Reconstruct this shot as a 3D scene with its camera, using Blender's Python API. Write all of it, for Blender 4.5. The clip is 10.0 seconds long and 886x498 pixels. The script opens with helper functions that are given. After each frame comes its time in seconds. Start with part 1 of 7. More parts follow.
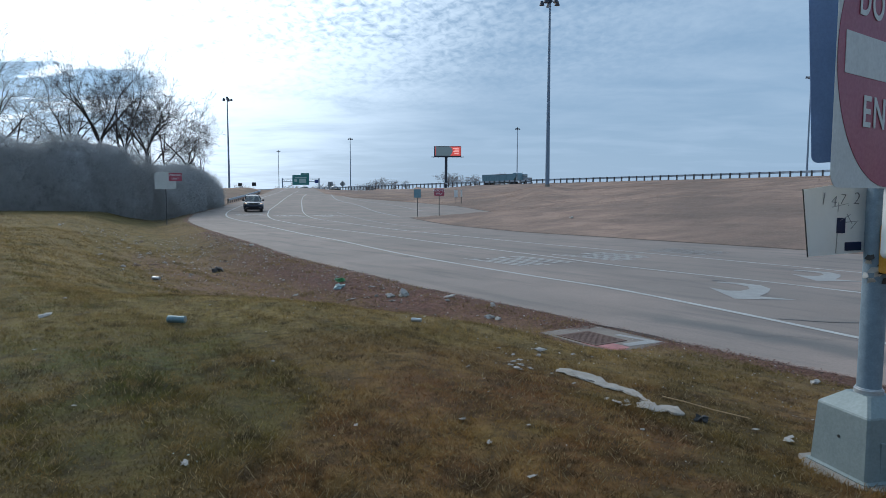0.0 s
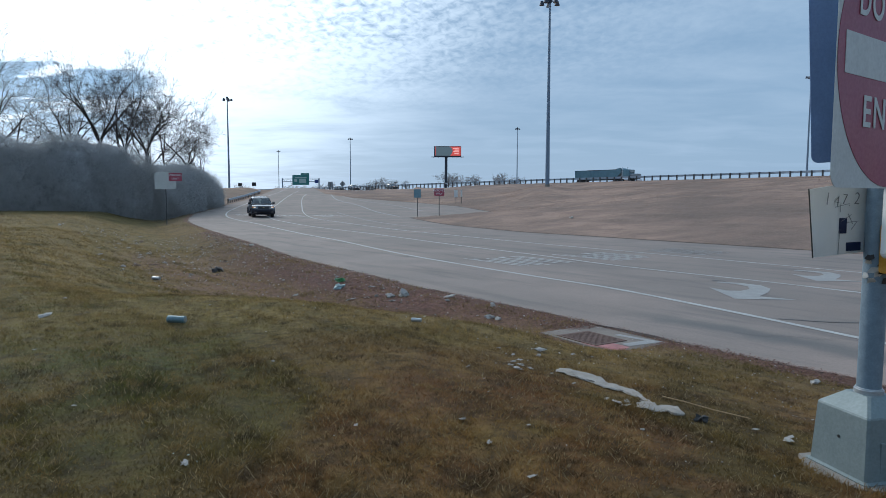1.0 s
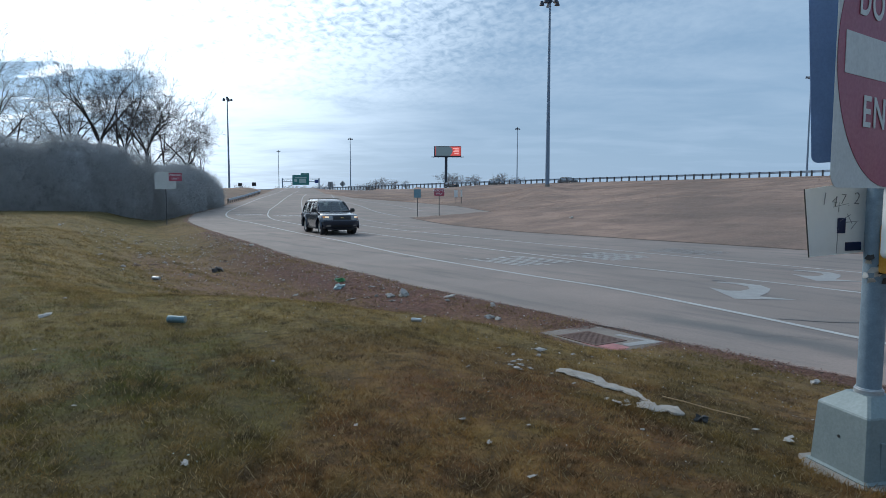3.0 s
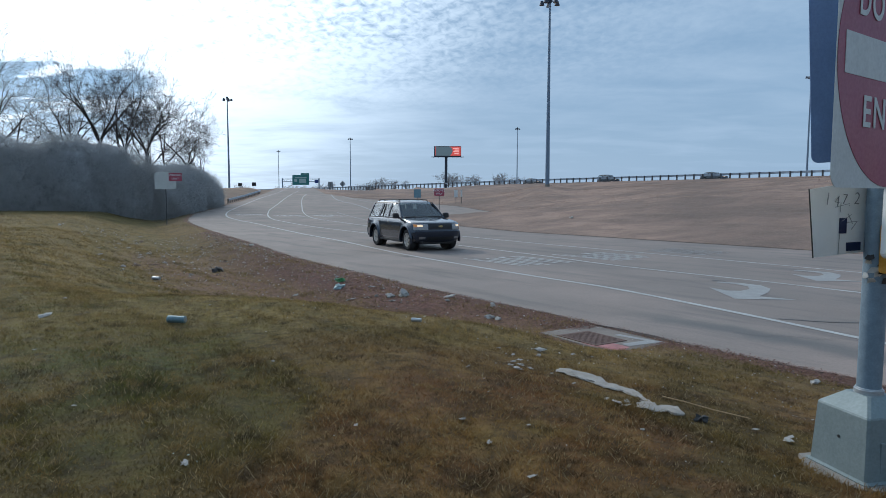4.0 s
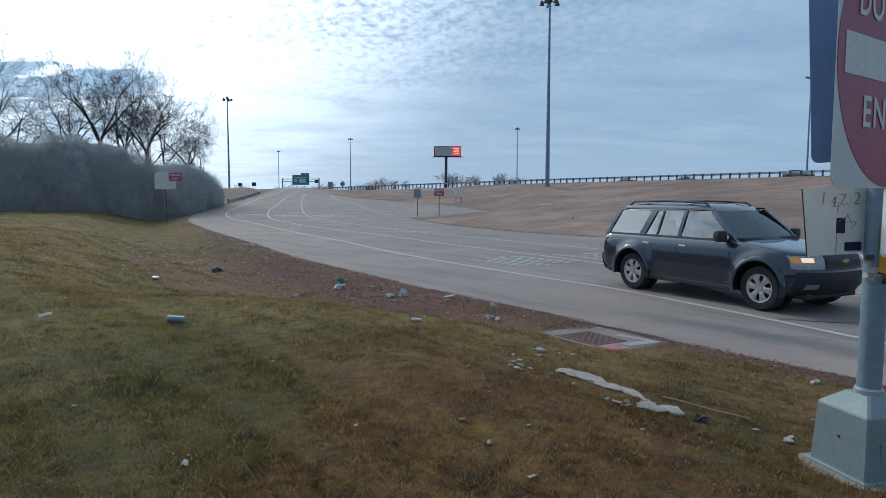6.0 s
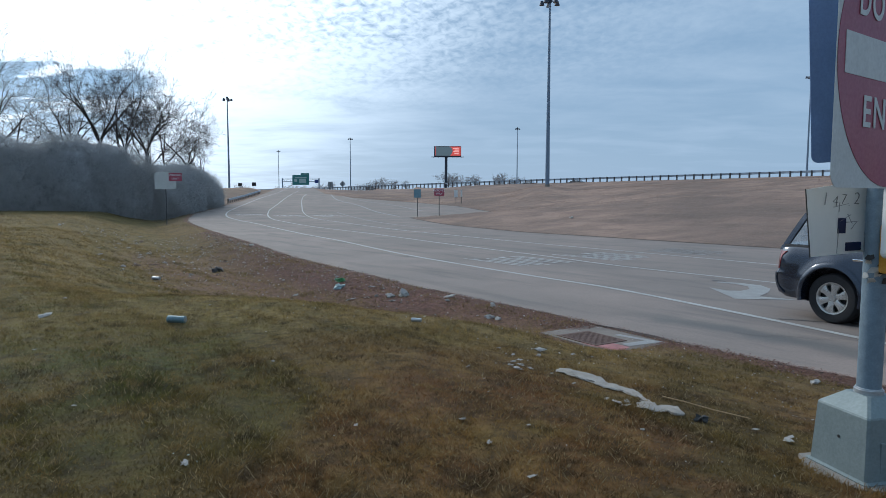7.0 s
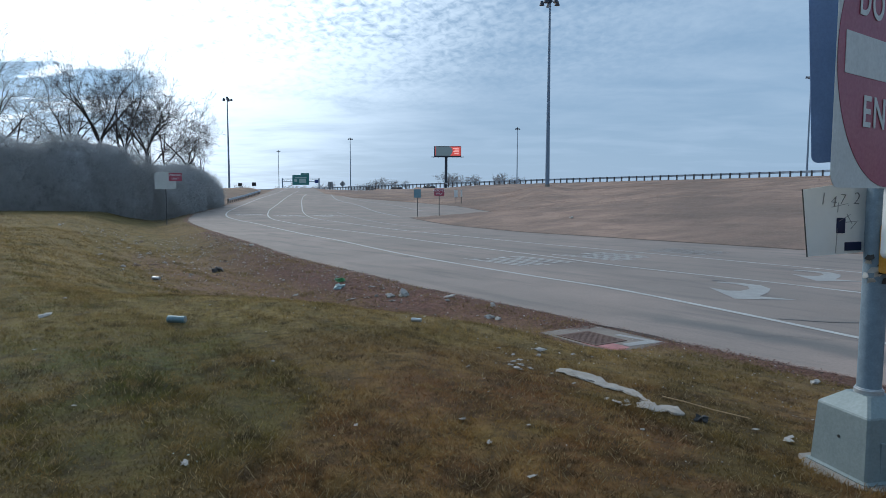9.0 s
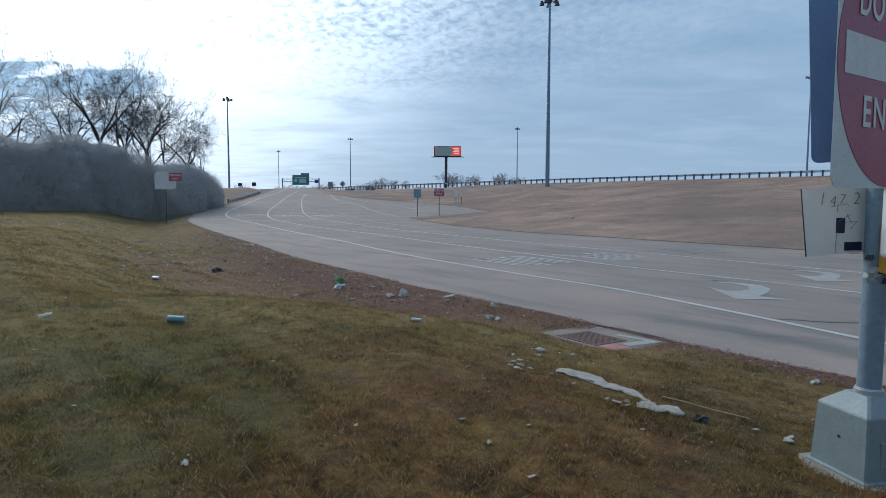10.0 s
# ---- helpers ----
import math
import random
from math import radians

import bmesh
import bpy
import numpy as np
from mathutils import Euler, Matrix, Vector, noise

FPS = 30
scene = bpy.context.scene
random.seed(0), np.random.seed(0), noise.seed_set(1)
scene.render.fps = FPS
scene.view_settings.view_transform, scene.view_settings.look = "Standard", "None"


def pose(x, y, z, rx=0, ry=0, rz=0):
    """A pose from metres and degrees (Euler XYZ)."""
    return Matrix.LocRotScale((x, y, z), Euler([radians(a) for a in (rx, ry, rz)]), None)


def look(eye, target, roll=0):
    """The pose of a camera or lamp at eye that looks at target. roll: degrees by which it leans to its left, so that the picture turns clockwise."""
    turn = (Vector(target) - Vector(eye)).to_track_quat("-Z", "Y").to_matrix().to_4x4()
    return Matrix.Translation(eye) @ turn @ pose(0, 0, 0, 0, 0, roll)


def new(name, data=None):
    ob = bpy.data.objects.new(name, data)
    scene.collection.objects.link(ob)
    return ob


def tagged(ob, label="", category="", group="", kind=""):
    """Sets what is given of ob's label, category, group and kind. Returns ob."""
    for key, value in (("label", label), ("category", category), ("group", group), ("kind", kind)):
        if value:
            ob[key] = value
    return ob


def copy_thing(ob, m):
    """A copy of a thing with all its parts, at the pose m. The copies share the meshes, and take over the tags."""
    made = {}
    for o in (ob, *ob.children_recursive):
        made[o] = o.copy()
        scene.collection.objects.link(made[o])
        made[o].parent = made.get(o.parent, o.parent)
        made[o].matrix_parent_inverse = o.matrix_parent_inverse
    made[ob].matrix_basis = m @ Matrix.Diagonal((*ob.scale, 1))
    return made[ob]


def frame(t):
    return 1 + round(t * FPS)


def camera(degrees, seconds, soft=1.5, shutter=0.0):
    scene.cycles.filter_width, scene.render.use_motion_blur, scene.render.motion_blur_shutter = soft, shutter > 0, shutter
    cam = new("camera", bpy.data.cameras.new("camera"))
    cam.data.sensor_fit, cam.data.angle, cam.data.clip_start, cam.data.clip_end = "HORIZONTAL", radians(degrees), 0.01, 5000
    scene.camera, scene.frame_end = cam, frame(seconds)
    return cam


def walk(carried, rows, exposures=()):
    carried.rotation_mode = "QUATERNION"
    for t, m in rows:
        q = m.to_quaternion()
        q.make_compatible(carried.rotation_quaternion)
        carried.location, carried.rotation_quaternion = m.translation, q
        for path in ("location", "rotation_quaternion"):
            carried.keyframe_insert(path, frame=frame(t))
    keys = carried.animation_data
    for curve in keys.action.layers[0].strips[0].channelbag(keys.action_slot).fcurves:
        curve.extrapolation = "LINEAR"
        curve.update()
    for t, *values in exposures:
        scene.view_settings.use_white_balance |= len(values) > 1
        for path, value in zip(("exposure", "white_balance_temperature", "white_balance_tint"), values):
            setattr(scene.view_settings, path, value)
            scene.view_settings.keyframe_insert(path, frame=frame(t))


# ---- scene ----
# The camera stands still on a tripod-high spot on the verge.
cam = camera(69.14, 10.0, soft=0.5)
EYE = (0.0, 0.0, 1.85)
STILL = pose(*EYE, 90 - 4.583, 0, 0) @ pose(0, 0, 0, 0, 0, 0.1)
walk(cam, [(0.0, STILL), (10.0, STILL)], exposures=[(0.0, 0.0, 6150, 9), (10.0, 0.0, 6150, 9)])

# ---- light: a veiled low sun ahead to the left, high broken cloud ----
SUN_AZ, SUN_EL = radians(-38.0), radians(30.0)
SUN_DIR = Vector((math.sin(SUN_AZ) * math.cos(SUN_EL), math.cos(SUN_AZ) * math.cos(SUN_EL), math.sin(SUN_EL)))


def build_world():
    w = bpy.data.worlds.new("sky")
    scene.world = w
    w.use_nodes = True
    nt = w.node_tree
    nt.nodes.clear()
    N, L = nt.nodes.new, nt.links.new

    def math_node(op, a, b=None, c=None):
        n = N("ShaderNodeMath")
        n.operation = op
        for i, v in enumerate((a, b, c)):
            if v is None:
                continue
            if isinstance(v, (int, float)):
                n.inputs[i].default_value = v
            else:
                L(v, n.inputs[i])
        return n.outputs[0]

    def mix(fac, a, b, blend="MIX"):
        n = N("ShaderNodeMix")
        n.data_type, n.blend_type = "RGBA", blend
        for i, v in ((0, fac), (6, a), (7, b)):
            if isinstance(v, (int, float)):
                n.inputs[i].default_value = v
            elif isinstance(v, tuple):
                n.inputs[i].default_value = (*v, 1)
            else:
                L(v, n.inputs[i])
        return n.outputs[2]

    def ramp(v, lo, hi, to0=0.0, to1=1.0):
        n = N("ShaderNodeMapRange")
        n.interpolation_type = "SMOOTHSTEP"
        L(v, n.inputs[0])
        for i, k in ((1, lo), (2, hi), (3, to0), (4, to1)):
            n.inputs[i].default_value = k
        return n.outputs[0]

    sky = N("ShaderNodeTexSky")
    sky.sky_type = "NISHITA"
    sky.sun_disc = False
    sky.sun_elevation, sky.sun_rotation = SUN_EL, SUN_AZ
    sky.air_density, sky.dust_density = 1.0, 1.5
    tc = N("ShaderNodeTexCoord")
    sep = N("ShaderNodeSeparateXYZ")
    L(tc.outputs["Generated"], sep.inputs[0])
    x, y, z = sep.outputs
    up = math_node("MAXIMUM", z, 0.0)
    den = math_node("ADD", up, 0.10)
    flat = N("ShaderNodeCombineXYZ")
    L(math_node("DIVIDE", x, den), flat.inputs[0])
    L(math_node("DIVIDE", y, den), flat.inputs[1])

    def noise(scale, detail, rough, stretch=(1, 1, 1), turn=0.0, distort=0.0, plane=None):
        m = N("ShaderNodeMapping")
        m.inputs["Scale"].default_value = stretch
        m.inputs["Rotation"].default_value = (0, 0, turn)
        L((plane or flat).outputs[0], m.inputs[0])
        n = N("ShaderNodeTexNoise")
        n.inputs["Scale"].default_value = scale
        n.inputs["Detail"].default_value = detail
        n.inputs["Roughness"].default_value = rough
        n.inputs["Distortion"].default_value = distort
        L(m.outputs[0], n.inputs["Vector"])
        return n.outputs[0]

    # small rounded cloudlets high up: a gentler flattening towards the horizon
    high = math_node("ADD", up, 0.22)
    cell_flat = N("ShaderNodeCombineXYZ")
    L(math_node("DIVIDE", x, high), cell_flat.inputs[0])
    L(math_node("DIVIDE", y, high), cell_flat.inputs[1])
    cover = noise(0.55, 3, 0.5, (1, 1.3, 1), 0.4)
    cells = noise(30.0, 2.5, 0.55, (1, 0.85, 1), 0.75, 0.35, cell_flat)
    veil = noise(1.6, 5, 0.55, (1, 1.5, 1), 0.5, 0.5)
    streak = noise(0.8, 5, 0.6, (1.0, 3.2, 1), -0.35, 0.4)
    # nearness to the sun
    dot = N("ShaderNodeVectorMath")
    dot.operation = "DOT_PRODUCT"
    L(tc.outputs["Generated"], dot.inputs[0])
    dot.inputs[1].default_value = SUN_DIR
    near = ramp(dot.outputs["Value"], 0.70, 1.0)
    wide = ramp(dot.outputs["Value"], -0.2, 1.0)
    calm = ramp(dot.outputs["Value"], 0.48, 0.86, 0.16, 1.0)
    soft_cells = math_node("MULTIPLY", math_node("SUBTRACT", cells, 0.5), calm)
    soft_cells = math_node("MULTIPLY", soft_cells, ramp(z, 0.10, 0.26))
    body = math_node("ADD", math_node("MULTIPLY", soft_cells, 0.95), math_node("MULTIPLY", math_node("SUBTRACT", veil, 0.5), 0.45))
    body = math_node("ADD", body, math_node("MULTIPLY", math_node("SUBTRACT", streak, 0.5), 0.24))
    body = math_node("ADD", body, math_node("MULTIPLY", math_node("SUBTRACT", cover, 0.5), 0.35))
    body = math_node("ADD", body, math_node("MULTIPLY", near, 0.29))
    # a break in the cloud low down over the trees
    gap = N("ShaderNodeVectorMath")
    gap.operation = "DOT_PRODUCT"
    L(tc.outputs["Generated"], gap.inputs[0])
    gap.inputs[1].default_value = (-0.5040, 0.8520, 0.1420)
    opening = math_node("MULTIPLY", ramp(gap.outputs["Value"], 0.9890, 0.9990), ramp(z, 0.150, 0.205, 1.0, 0.0))
    body = math_node("SUBTRACT", body, math_node("MULTIPLY", opening, math_node("MULTIPLY", ramp(streak, 0.38, 0.54), 0.80)))
    mask = ramp(body, -0.26, 0.26)
    lowsky = ramp(z, 0.0, 0.20, 1.0, 0.0)
    mask = math_node("MAXIMUM", mask, math_node("MULTIPLY", lowsky, 0.6))
    blue = mix(1.0, sky.outputs[0], (0.115, 0.120, 0.125), "MULTIPLY")
    blue = mix(0.8, blue, mix(opening, (0.44, 0.695, 1.0), (0.14, 0.60, 1.12)))
    cloud = mix(ramp(dot.outputs["Value"], -0.9, 0.5, 1.0, 0.0), mix(wide, (0.52, 0.75, 1.01), (0.76, 0.98, 1.24)), (0.66, 0.81, 0.99))
    col = mix(mask, blue, cloud)
    glow = mix(near, (0.0, 0.0, 0.0), (1.62, 1.70, 1.70))
    col = mix(1.0, col, mix(1.0, glow, math_node("ADD", 0.06, math_node("MULTIPLY", mask, 1.04)), "MULTIPLY"), "ADD")
    bg = N("ShaderNodeBackground")
    bg.inputs[1].default_value = SKY_STRENGTH
    L(col, bg.inputs[0])
    out = N("ShaderNodeOutputWorld")
    L(bg.outputs[0], out.inputs[0])


SKY_STRENGTH = 0.60
build_world()
sun_data = bpy.data.lights.new("sun", "SUN")
sun_data.energy, sun_data.angle, sun_data.color = 1.45, radians(9), (1.0, 0.92, 0.80)
sun = new("sun", sun_data)
sun.matrix_world = look(SUN_DIR * 100, (0, 0, 0))


# ---- materials ----
def lerp3(c, k):
    return tuple(min(1.0, max(0.0, v * k)) for v in c)


def material(name, base, rough=0.7, metal=0.0, vary=0.25, scale=8.0, fine=60.0, bump=0.15, bump_dist=0.01,
             second=None, second_amount=0.5, second_scale=1.2, island=0.0, per_object=0.0, coat=0.0, spec=0.5):
    """A painted, weathered or natural surface with variation at two scales and fine relief."""
    m = bpy.data.materials.new(name)
    m.use_nodes = True
    nt = m.node_tree
    N, L = nt.nodes.new, nt.links.new
    bsdf = nt.nodes["Principled BSDF"]
    geo = N("ShaderNodeNewGeometry")
    tc = N("ShaderNodeTexCoord")
    pos = tc.outputs["Object"]

    def noise(sc, detail=4.0, rough_=0.6):
        n = N("ShaderNodeTexNoise")
        n.inputs["Scale"].default_value, n.inputs["Detail"].default_value, n.inputs["Roughness"].default_value = sc, detail, rough_
        L(pos, n.inputs["Vector"])
        return n.outputs[0]

    def mix(fac, a, b):
        n = N("ShaderNodeMix")
        n.data_type = "RGBA"
        for i, v in ((0, fac), (6, a), (7, b)):
            if isinstance(v, (int, float)):
                n.inputs[i].default_value = v
            elif isinstance(v, tuple):
                n.inputs[i].default_value = (*v, 1)
            else:
                L(v, n.inputs[i])
        return n.outputs[2]

    def ramp(v, lo, hi, a=0.0, b=1.0):
        n = N("ShaderNodeMapRange")
        L(v, n.inputs[0])
        for i, k in ((1, lo), (2, hi), (3, a), (4, b)):
            n.inputs[i].default_value = k
        return n.outputs[0]

    coarse, small = noise(scale), noise(fine, 3.0)
    col = mix(ramp(coarse, 0.3, 0.7), lerp3(base, 1 - vary), lerp3(base, 1 + vary))
    if second:
        col = mix(ramp(noise(second_scale, 5.0, 0.65), 0.5 - 0.18 * second_amount - 0.12, 0.62, 0, second_amount), col, second)
    col = mix(ramp(small, 0.3, 0.7, 0, 0.35), col, lerp3(base, 0.6 if vary > 0.05 else 0.95))
    if island:
        col = mix(ramp(geo.outputs["Random Per Island"], 0, 1, 0, island), col, lerp3(base, 0.35))
    if per_object:
        info = N("ShaderNodeObjectInfo")
        col = mix(ramp(info.outputs["Random"], 0, 1, 0, per_object), col, lerp3(base, 0.45))
    L(col, bsdf.inputs["Base Color"])
    L(ramp(small, 0.2, 0.8, max(0.02, rough - 0.08), min(1, rough + 0.08)), bsdf.inputs["Roughness"])
    bsdf.inputs["Metallic"].default_value = metal
    bsdf.inputs["Coat Weight"].default_value = coat
    bsdf.inputs["Specular IOR Level"].default_value = spec
    if bump:
        b = N("ShaderNodeBump")
        b.inputs["Strength"].default_value, b.inputs["Distance"].default_value = bump, bump_dist
        L(small, b.inputs["Height"])
        L(b.outputs[0], bsdf.inputs["Normal"])
    return m


def glow_material(name, base, strength, rough=0.4):
    m = material(name, base, rough, vary=0.05, bump=0)
    b = m.node_tree.nodes["Principled BSDF"]
    b.inputs["Emission Color"].default_value = (*base, 1)
    b.inputs["Emission Strength"].default_value = strength
    return m


def ground_material():
    """Winter turf: straw, olive and bare brown patches; brown leaf litter near the kerb."""
    m = bpy.data.materials.new("winter_turf")
    m.use_nodes = True
    nt = m.node_tree
    N, L = nt.nodes.new, nt.links.new
    bsdf = nt.nodes["Principled BSDF"]
    tc = N("ShaderNodeTexCoord")
    pos = tc.outputs["Object"]

    def noise(sc, detail=5.0, rough_=0.62, distort=0.0):
        n = N("ShaderNodeTexNoise")
        n.inputs["Scale"].default_value, n.inputs["Detail"].default_value = sc, detail
        n.inputs["Roughness"].default_value, n.inputs["Distortion"].default_value = rough_, distort
        L(pos, n.inputs["Vector"])
        return n.outputs[0]

    def mix(fac, a, b):
        n = N("ShaderNodeMix")
        n.data_type = "RGBA"
        for i, v in ((0, fac), (6, a), (7, b)):
            if isinstance(v, (int, float)):
                n.inputs[i].default_value = v
            elif isinstance(v, tuple):
                n.inputs[i].default_value = (*v, 1)
            else:
                L(v, n.inputs[i])
        return n.outputs[2]

    def ramp(v, lo, hi, a=0.0, b=1.0):
        n = N("ShaderNodeMapRange")
        L(v, n.inputs[0])
        for i, k in ((1, lo), (2, hi), (3, a), (4, b)):
            n.inputs[i].default_value = k
        return n.outputs[0]

    patch, mid, fine, grit = noise(0.75, 3), noise(1.1, 5, 0.65, 0.4), noise(9.0, 6, 0.7), noise(90.0, 3)
    green = N("ShaderNodeAttribute")
    green.attribute_name = "green"
    col = mix(ramp(mid, 0.34, 0.56, 0, 0.9), STRAW, RUSSET)
    col = mix(ramp(patch, 0.48, 0.62, 0, 0.45), col, OLIVE)
    col = mix(green.outputs["Fac"], col, mix(ramp(mid, 0.46, 0.74), OLIVE, STRAW))
    dry = N("ShaderNodeAttribute")
    dry.attribute_name = "dry"
    col = mix(dry.outputs["Fac"], col, mix(ramp(mid, 0.47, 0.70), PALE, OLIVE))
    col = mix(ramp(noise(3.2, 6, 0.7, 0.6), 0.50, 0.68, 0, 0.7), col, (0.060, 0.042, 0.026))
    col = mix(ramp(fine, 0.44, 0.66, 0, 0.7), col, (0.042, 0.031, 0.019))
    col = mix(ramp(grit, 0.52, 0.8, 0, 0.4), col, (0.34, 0.27, 0.16))
    # shade between the grass blades, put into the sheet's colour
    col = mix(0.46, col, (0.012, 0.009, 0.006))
    # leaf litter and earth along the kerb, and slopes of dead grass, kept as a weight on the sheet
    at = N("ShaderNodeAttribute")
    at.attribute_name = "litter"
    col = mix(at.outputs["Fac"], col, mix(ramp(noise(14, 6, 0.7), 0.38, 0.62), (0.088, 0.050, 0.044), (0.275, 0.148, 0.118)))
    at2 = N("ShaderNodeAttribute")
    at2.attribute_name = "bank"
    deadcol = mix(ramp(noise(0.09, 5, 0.6), 0.38, 0.60), (0.385, 0.265, 0.210), (0.215, 0.160, 0.135))
    deadcol = mix(ramp(noise(0.9, 7, 0.72, 0.5), 0.44, 0.70, 0, 0.55), deadcol, (0.165, 0.118, 0.098))
    deadcol = mix(ramp(noise(0.3, 4, 0.6, 1.0), 0.46, 0.62, 0, 0.40), deadcol, (0.145, 0.110, 0.096))
    deadcol = mix(ramp(noise(6, 6, 0.75), 0.5, 0.75, 0, 0.45), deadcol, (0.42, 0.31, 0.22))
    col = mix(at2.outputs["Fac"], col, deadcol)
    L(col, bsdf.inputs["Base Color"])
    bsdf.inputs["Roughness"].default_value = 0.95
    bsdf.inputs["Specular IOR Level"].default_value = 0.15
    b = N("ShaderNodeBump")
    b.inputs["Strength"].default_value, b.inputs["Distance"].default_value = 0.8, 0.03
    L(fine, b.inputs["Height"])
    b2 = N("ShaderNodeBump")
    b2.inputs["Strength"].default_value, b2.inputs["Distance"].default_value = 0.6, 0.01
    L(grit, b2.inputs["Height"])
    L(b.outputs[0], b2.inputs["Normal"])
    L(b2.outputs[0], bsdf.inputs["Normal"])
    return m


STRAW, OLIVE, RUSSET, PALE = (0.385, 0.232, 0.074), (0.102, 0.126, 0.032), (0.250, 0.122, 0.052), (0.50, 0.360, 0.140)
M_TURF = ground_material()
M_CONCRETE = material("road_concrete", (0.335, 0.262, 0.226), 0.85, vary=0.18, scale=0.35, fine=25, bump=0.25,
                      second=(0.195, 0.175, 0.16), second_amount=0.7, second_scale=0.25)
def tint_lanes(m):
    """The trafficked lanes are greyer than the shoulder."""
    nt = m.node_tree
    bsdf = nt.nodes["Principled BSDF"]
    src = bsdf.inputs["Base Color"].links[0].from_socket
    at = nt.nodes.new("ShaderNodeAttribute")
    at.attribute_name = "lane"
    mx = nt.nodes.new("ShaderNodeMix")
    mx.data_type, mx.blend_type = "RGBA", "MULTIPLY"
    nt.links.new(at.outputs["Fac"], mx.inputs[0])
    nt.links.new(src, mx.inputs[6])
    mx.inputs[7].default_value = (0.94, 0.95, 0.955, 1)
    # long drag and drip stains along the way of travel
    tc, mp, no, rg, st = (nt.nodes.new(k) for k in ("ShaderNodeTexCoord", "ShaderNodeMapping", "ShaderNodeTexNoise", "ShaderNodeMapRange", "ShaderNodeMix"))
    mp.vector_type = "TEXTURE"
    mp.inputs["Rotation"].default_value = (0, 0, radians(-54))
    mp.inputs["Scale"].default_value = (3.6, 0.7, 1)
    nt.links.new(tc.outputs["Object"], mp.inputs[0])
    nt.links.new(mp.outputs[0], no.inputs["Vector"])
    no.inputs["Scale"].default_value, no.inputs["Detail"].default_value, no.inputs["Roughness"].default_value = 1.0, 5.0, 0.6
    nt.links.new(no.outputs[0], rg.inputs[0])
    for i, k in ((1, 0.50), (2, 0.70), (3, 0.0), (4, 0.62)):
        rg.inputs[i].default_value = k
    st.data_type = "RGBA"
    nt.links.new(rg.outputs[0], st.inputs[0])
    nt.links.new(mx.outputs[2], st.inputs[6])
    st.inputs[7].default_value = (0.13, 0.12, 0.115, 1)
    # a damp dark run along the shoulder past the drain
    off, sep, near_, far_, n2, ad, wd, le, mu, run = (nt.nodes.new(k) for k in ("ShaderNodeVectorMath", "ShaderNodeVectorMath", "ShaderNodeMath", "ShaderNodeMath", "ShaderNodeTexNoise", "ShaderNodeMath", "ShaderNodeMapRange", "ShaderNodeMapRange", "ShaderNodeMath", "ShaderNodeMix"))
    for node, axis in ((off, (0.806, 0.591, 0)), (sep, (0.591, -0.806, 0))):
        node.operation = "DOT_PRODUCT"
        nt.links.new(tc.outputs["Object"], node.inputs[0])
        node.inputs[1].default_value = axis
    n2.inputs["Scale"].default_value, n2.inputs["Detail"].default_value = 1.3, 5.0
    nt.links.new(tc.outputs["Object"], n2.inputs["Vector"])
    ad.operation, near_.operation, far_.operation, mu.operation = "MULTIPLY_ADD", "SUBTRACT", "ABSOLUTE", "MULTIPLY"
    nt.links.new(n2.outputs[0], ad.inputs[0])
    ad.inputs[1].default_value = 1.0
    nt.links.new(off.outputs["Value"], ad.inputs[2])
    nt.links.new(ad.outputs[0], near_.inputs[0])
    near_.inputs[1].default_value = 9.0
    nt.links.new(near_.outputs[0], far_.inputs[0])
    wd.interpolation_type = le.interpolation_type = "SMOOTHSTEP"
    for node, src_, vals in ((wd, far_.outputs[0], (0.05, 0.55, 0.62, 0.0)), (le, sep.outputs["Value"], (-7.6, -5.4, 0.0, 1.0))):
        nt.links.new(src_, node.inputs[0])
        for i, k in zip((1, 2, 3, 4), vals):
            node.inputs[i].default_value = k
    nt.links.new(wd.outputs[0], mu.inputs[0])
    nt.links.new(le.outputs[0], mu.inputs[1])
    run.data_type = "RGBA"
    nt.links.new(mu.outputs[0], run.inputs[0])
    nt.links.new(st.outputs[2], run.inputs[6])
    run.inputs[7].default_value = (0.10, 0.105, 0.105, 1)
    nt.links.new(run.outputs[2], bsdf.inputs["Base Color"])


tint_lanes(M_CONCRETE)
M_LANE = material("lane_concrete", (0.285, 0.275, 0.26), 0.8, vary=0.14, scale=0.3, fine=25, bump=0.2,
                  second=(0.20, 0.195, 0.19), second_amount=0.6, second_scale=0.5)
M_PAINT = material("road_paint", (0.56, 0.56, 0.545), 0.6, vary=0.15, scale=3, fine=18, bump=0.1, second=(0.36, 0.35, 0.33),
                   second_amount=0.7, second_scale=3.5)
M_WORN = material("worn_road_paint", (0.40, 0.40, 0.39), 0.7, vary=0.2, scale=3, fine=18, bump=0.1, second=(0.30, 0.29, 0.28),
                  second_amount=0.9, second_scale=2.5)
M_TAR = material("tar", (0.07, 0.068, 0.066), 0.6, vary=0.3)
M_GALV = material("galvanised_steel", (0.50, 0.53, 0.55), 0.45, 0.75, vary=0.12, scale=12, fine=70, bump=0.08)
M_RAIL = material("weathered_guardrail", (0.36, 0.42, 0.49), 0.6, 0.4, vary=0.2, scale=2)
M_POST = material("guardrail_post_steel", (0.10, 0.10, 0.105), 0.7, 0.3, vary=0.2)
M_MAST = material("weathered_mast_steel", (0.20, 0.27, 0.36), 0.55, 0.5, vary=0.15, scale=3)
# The blue tinge puts distance haze into the steel's colour.
M_DARKSTEEL = material("dark_steel", (0.05, 0.062, 0.085), 0.5, 0.5, vary=0.2)
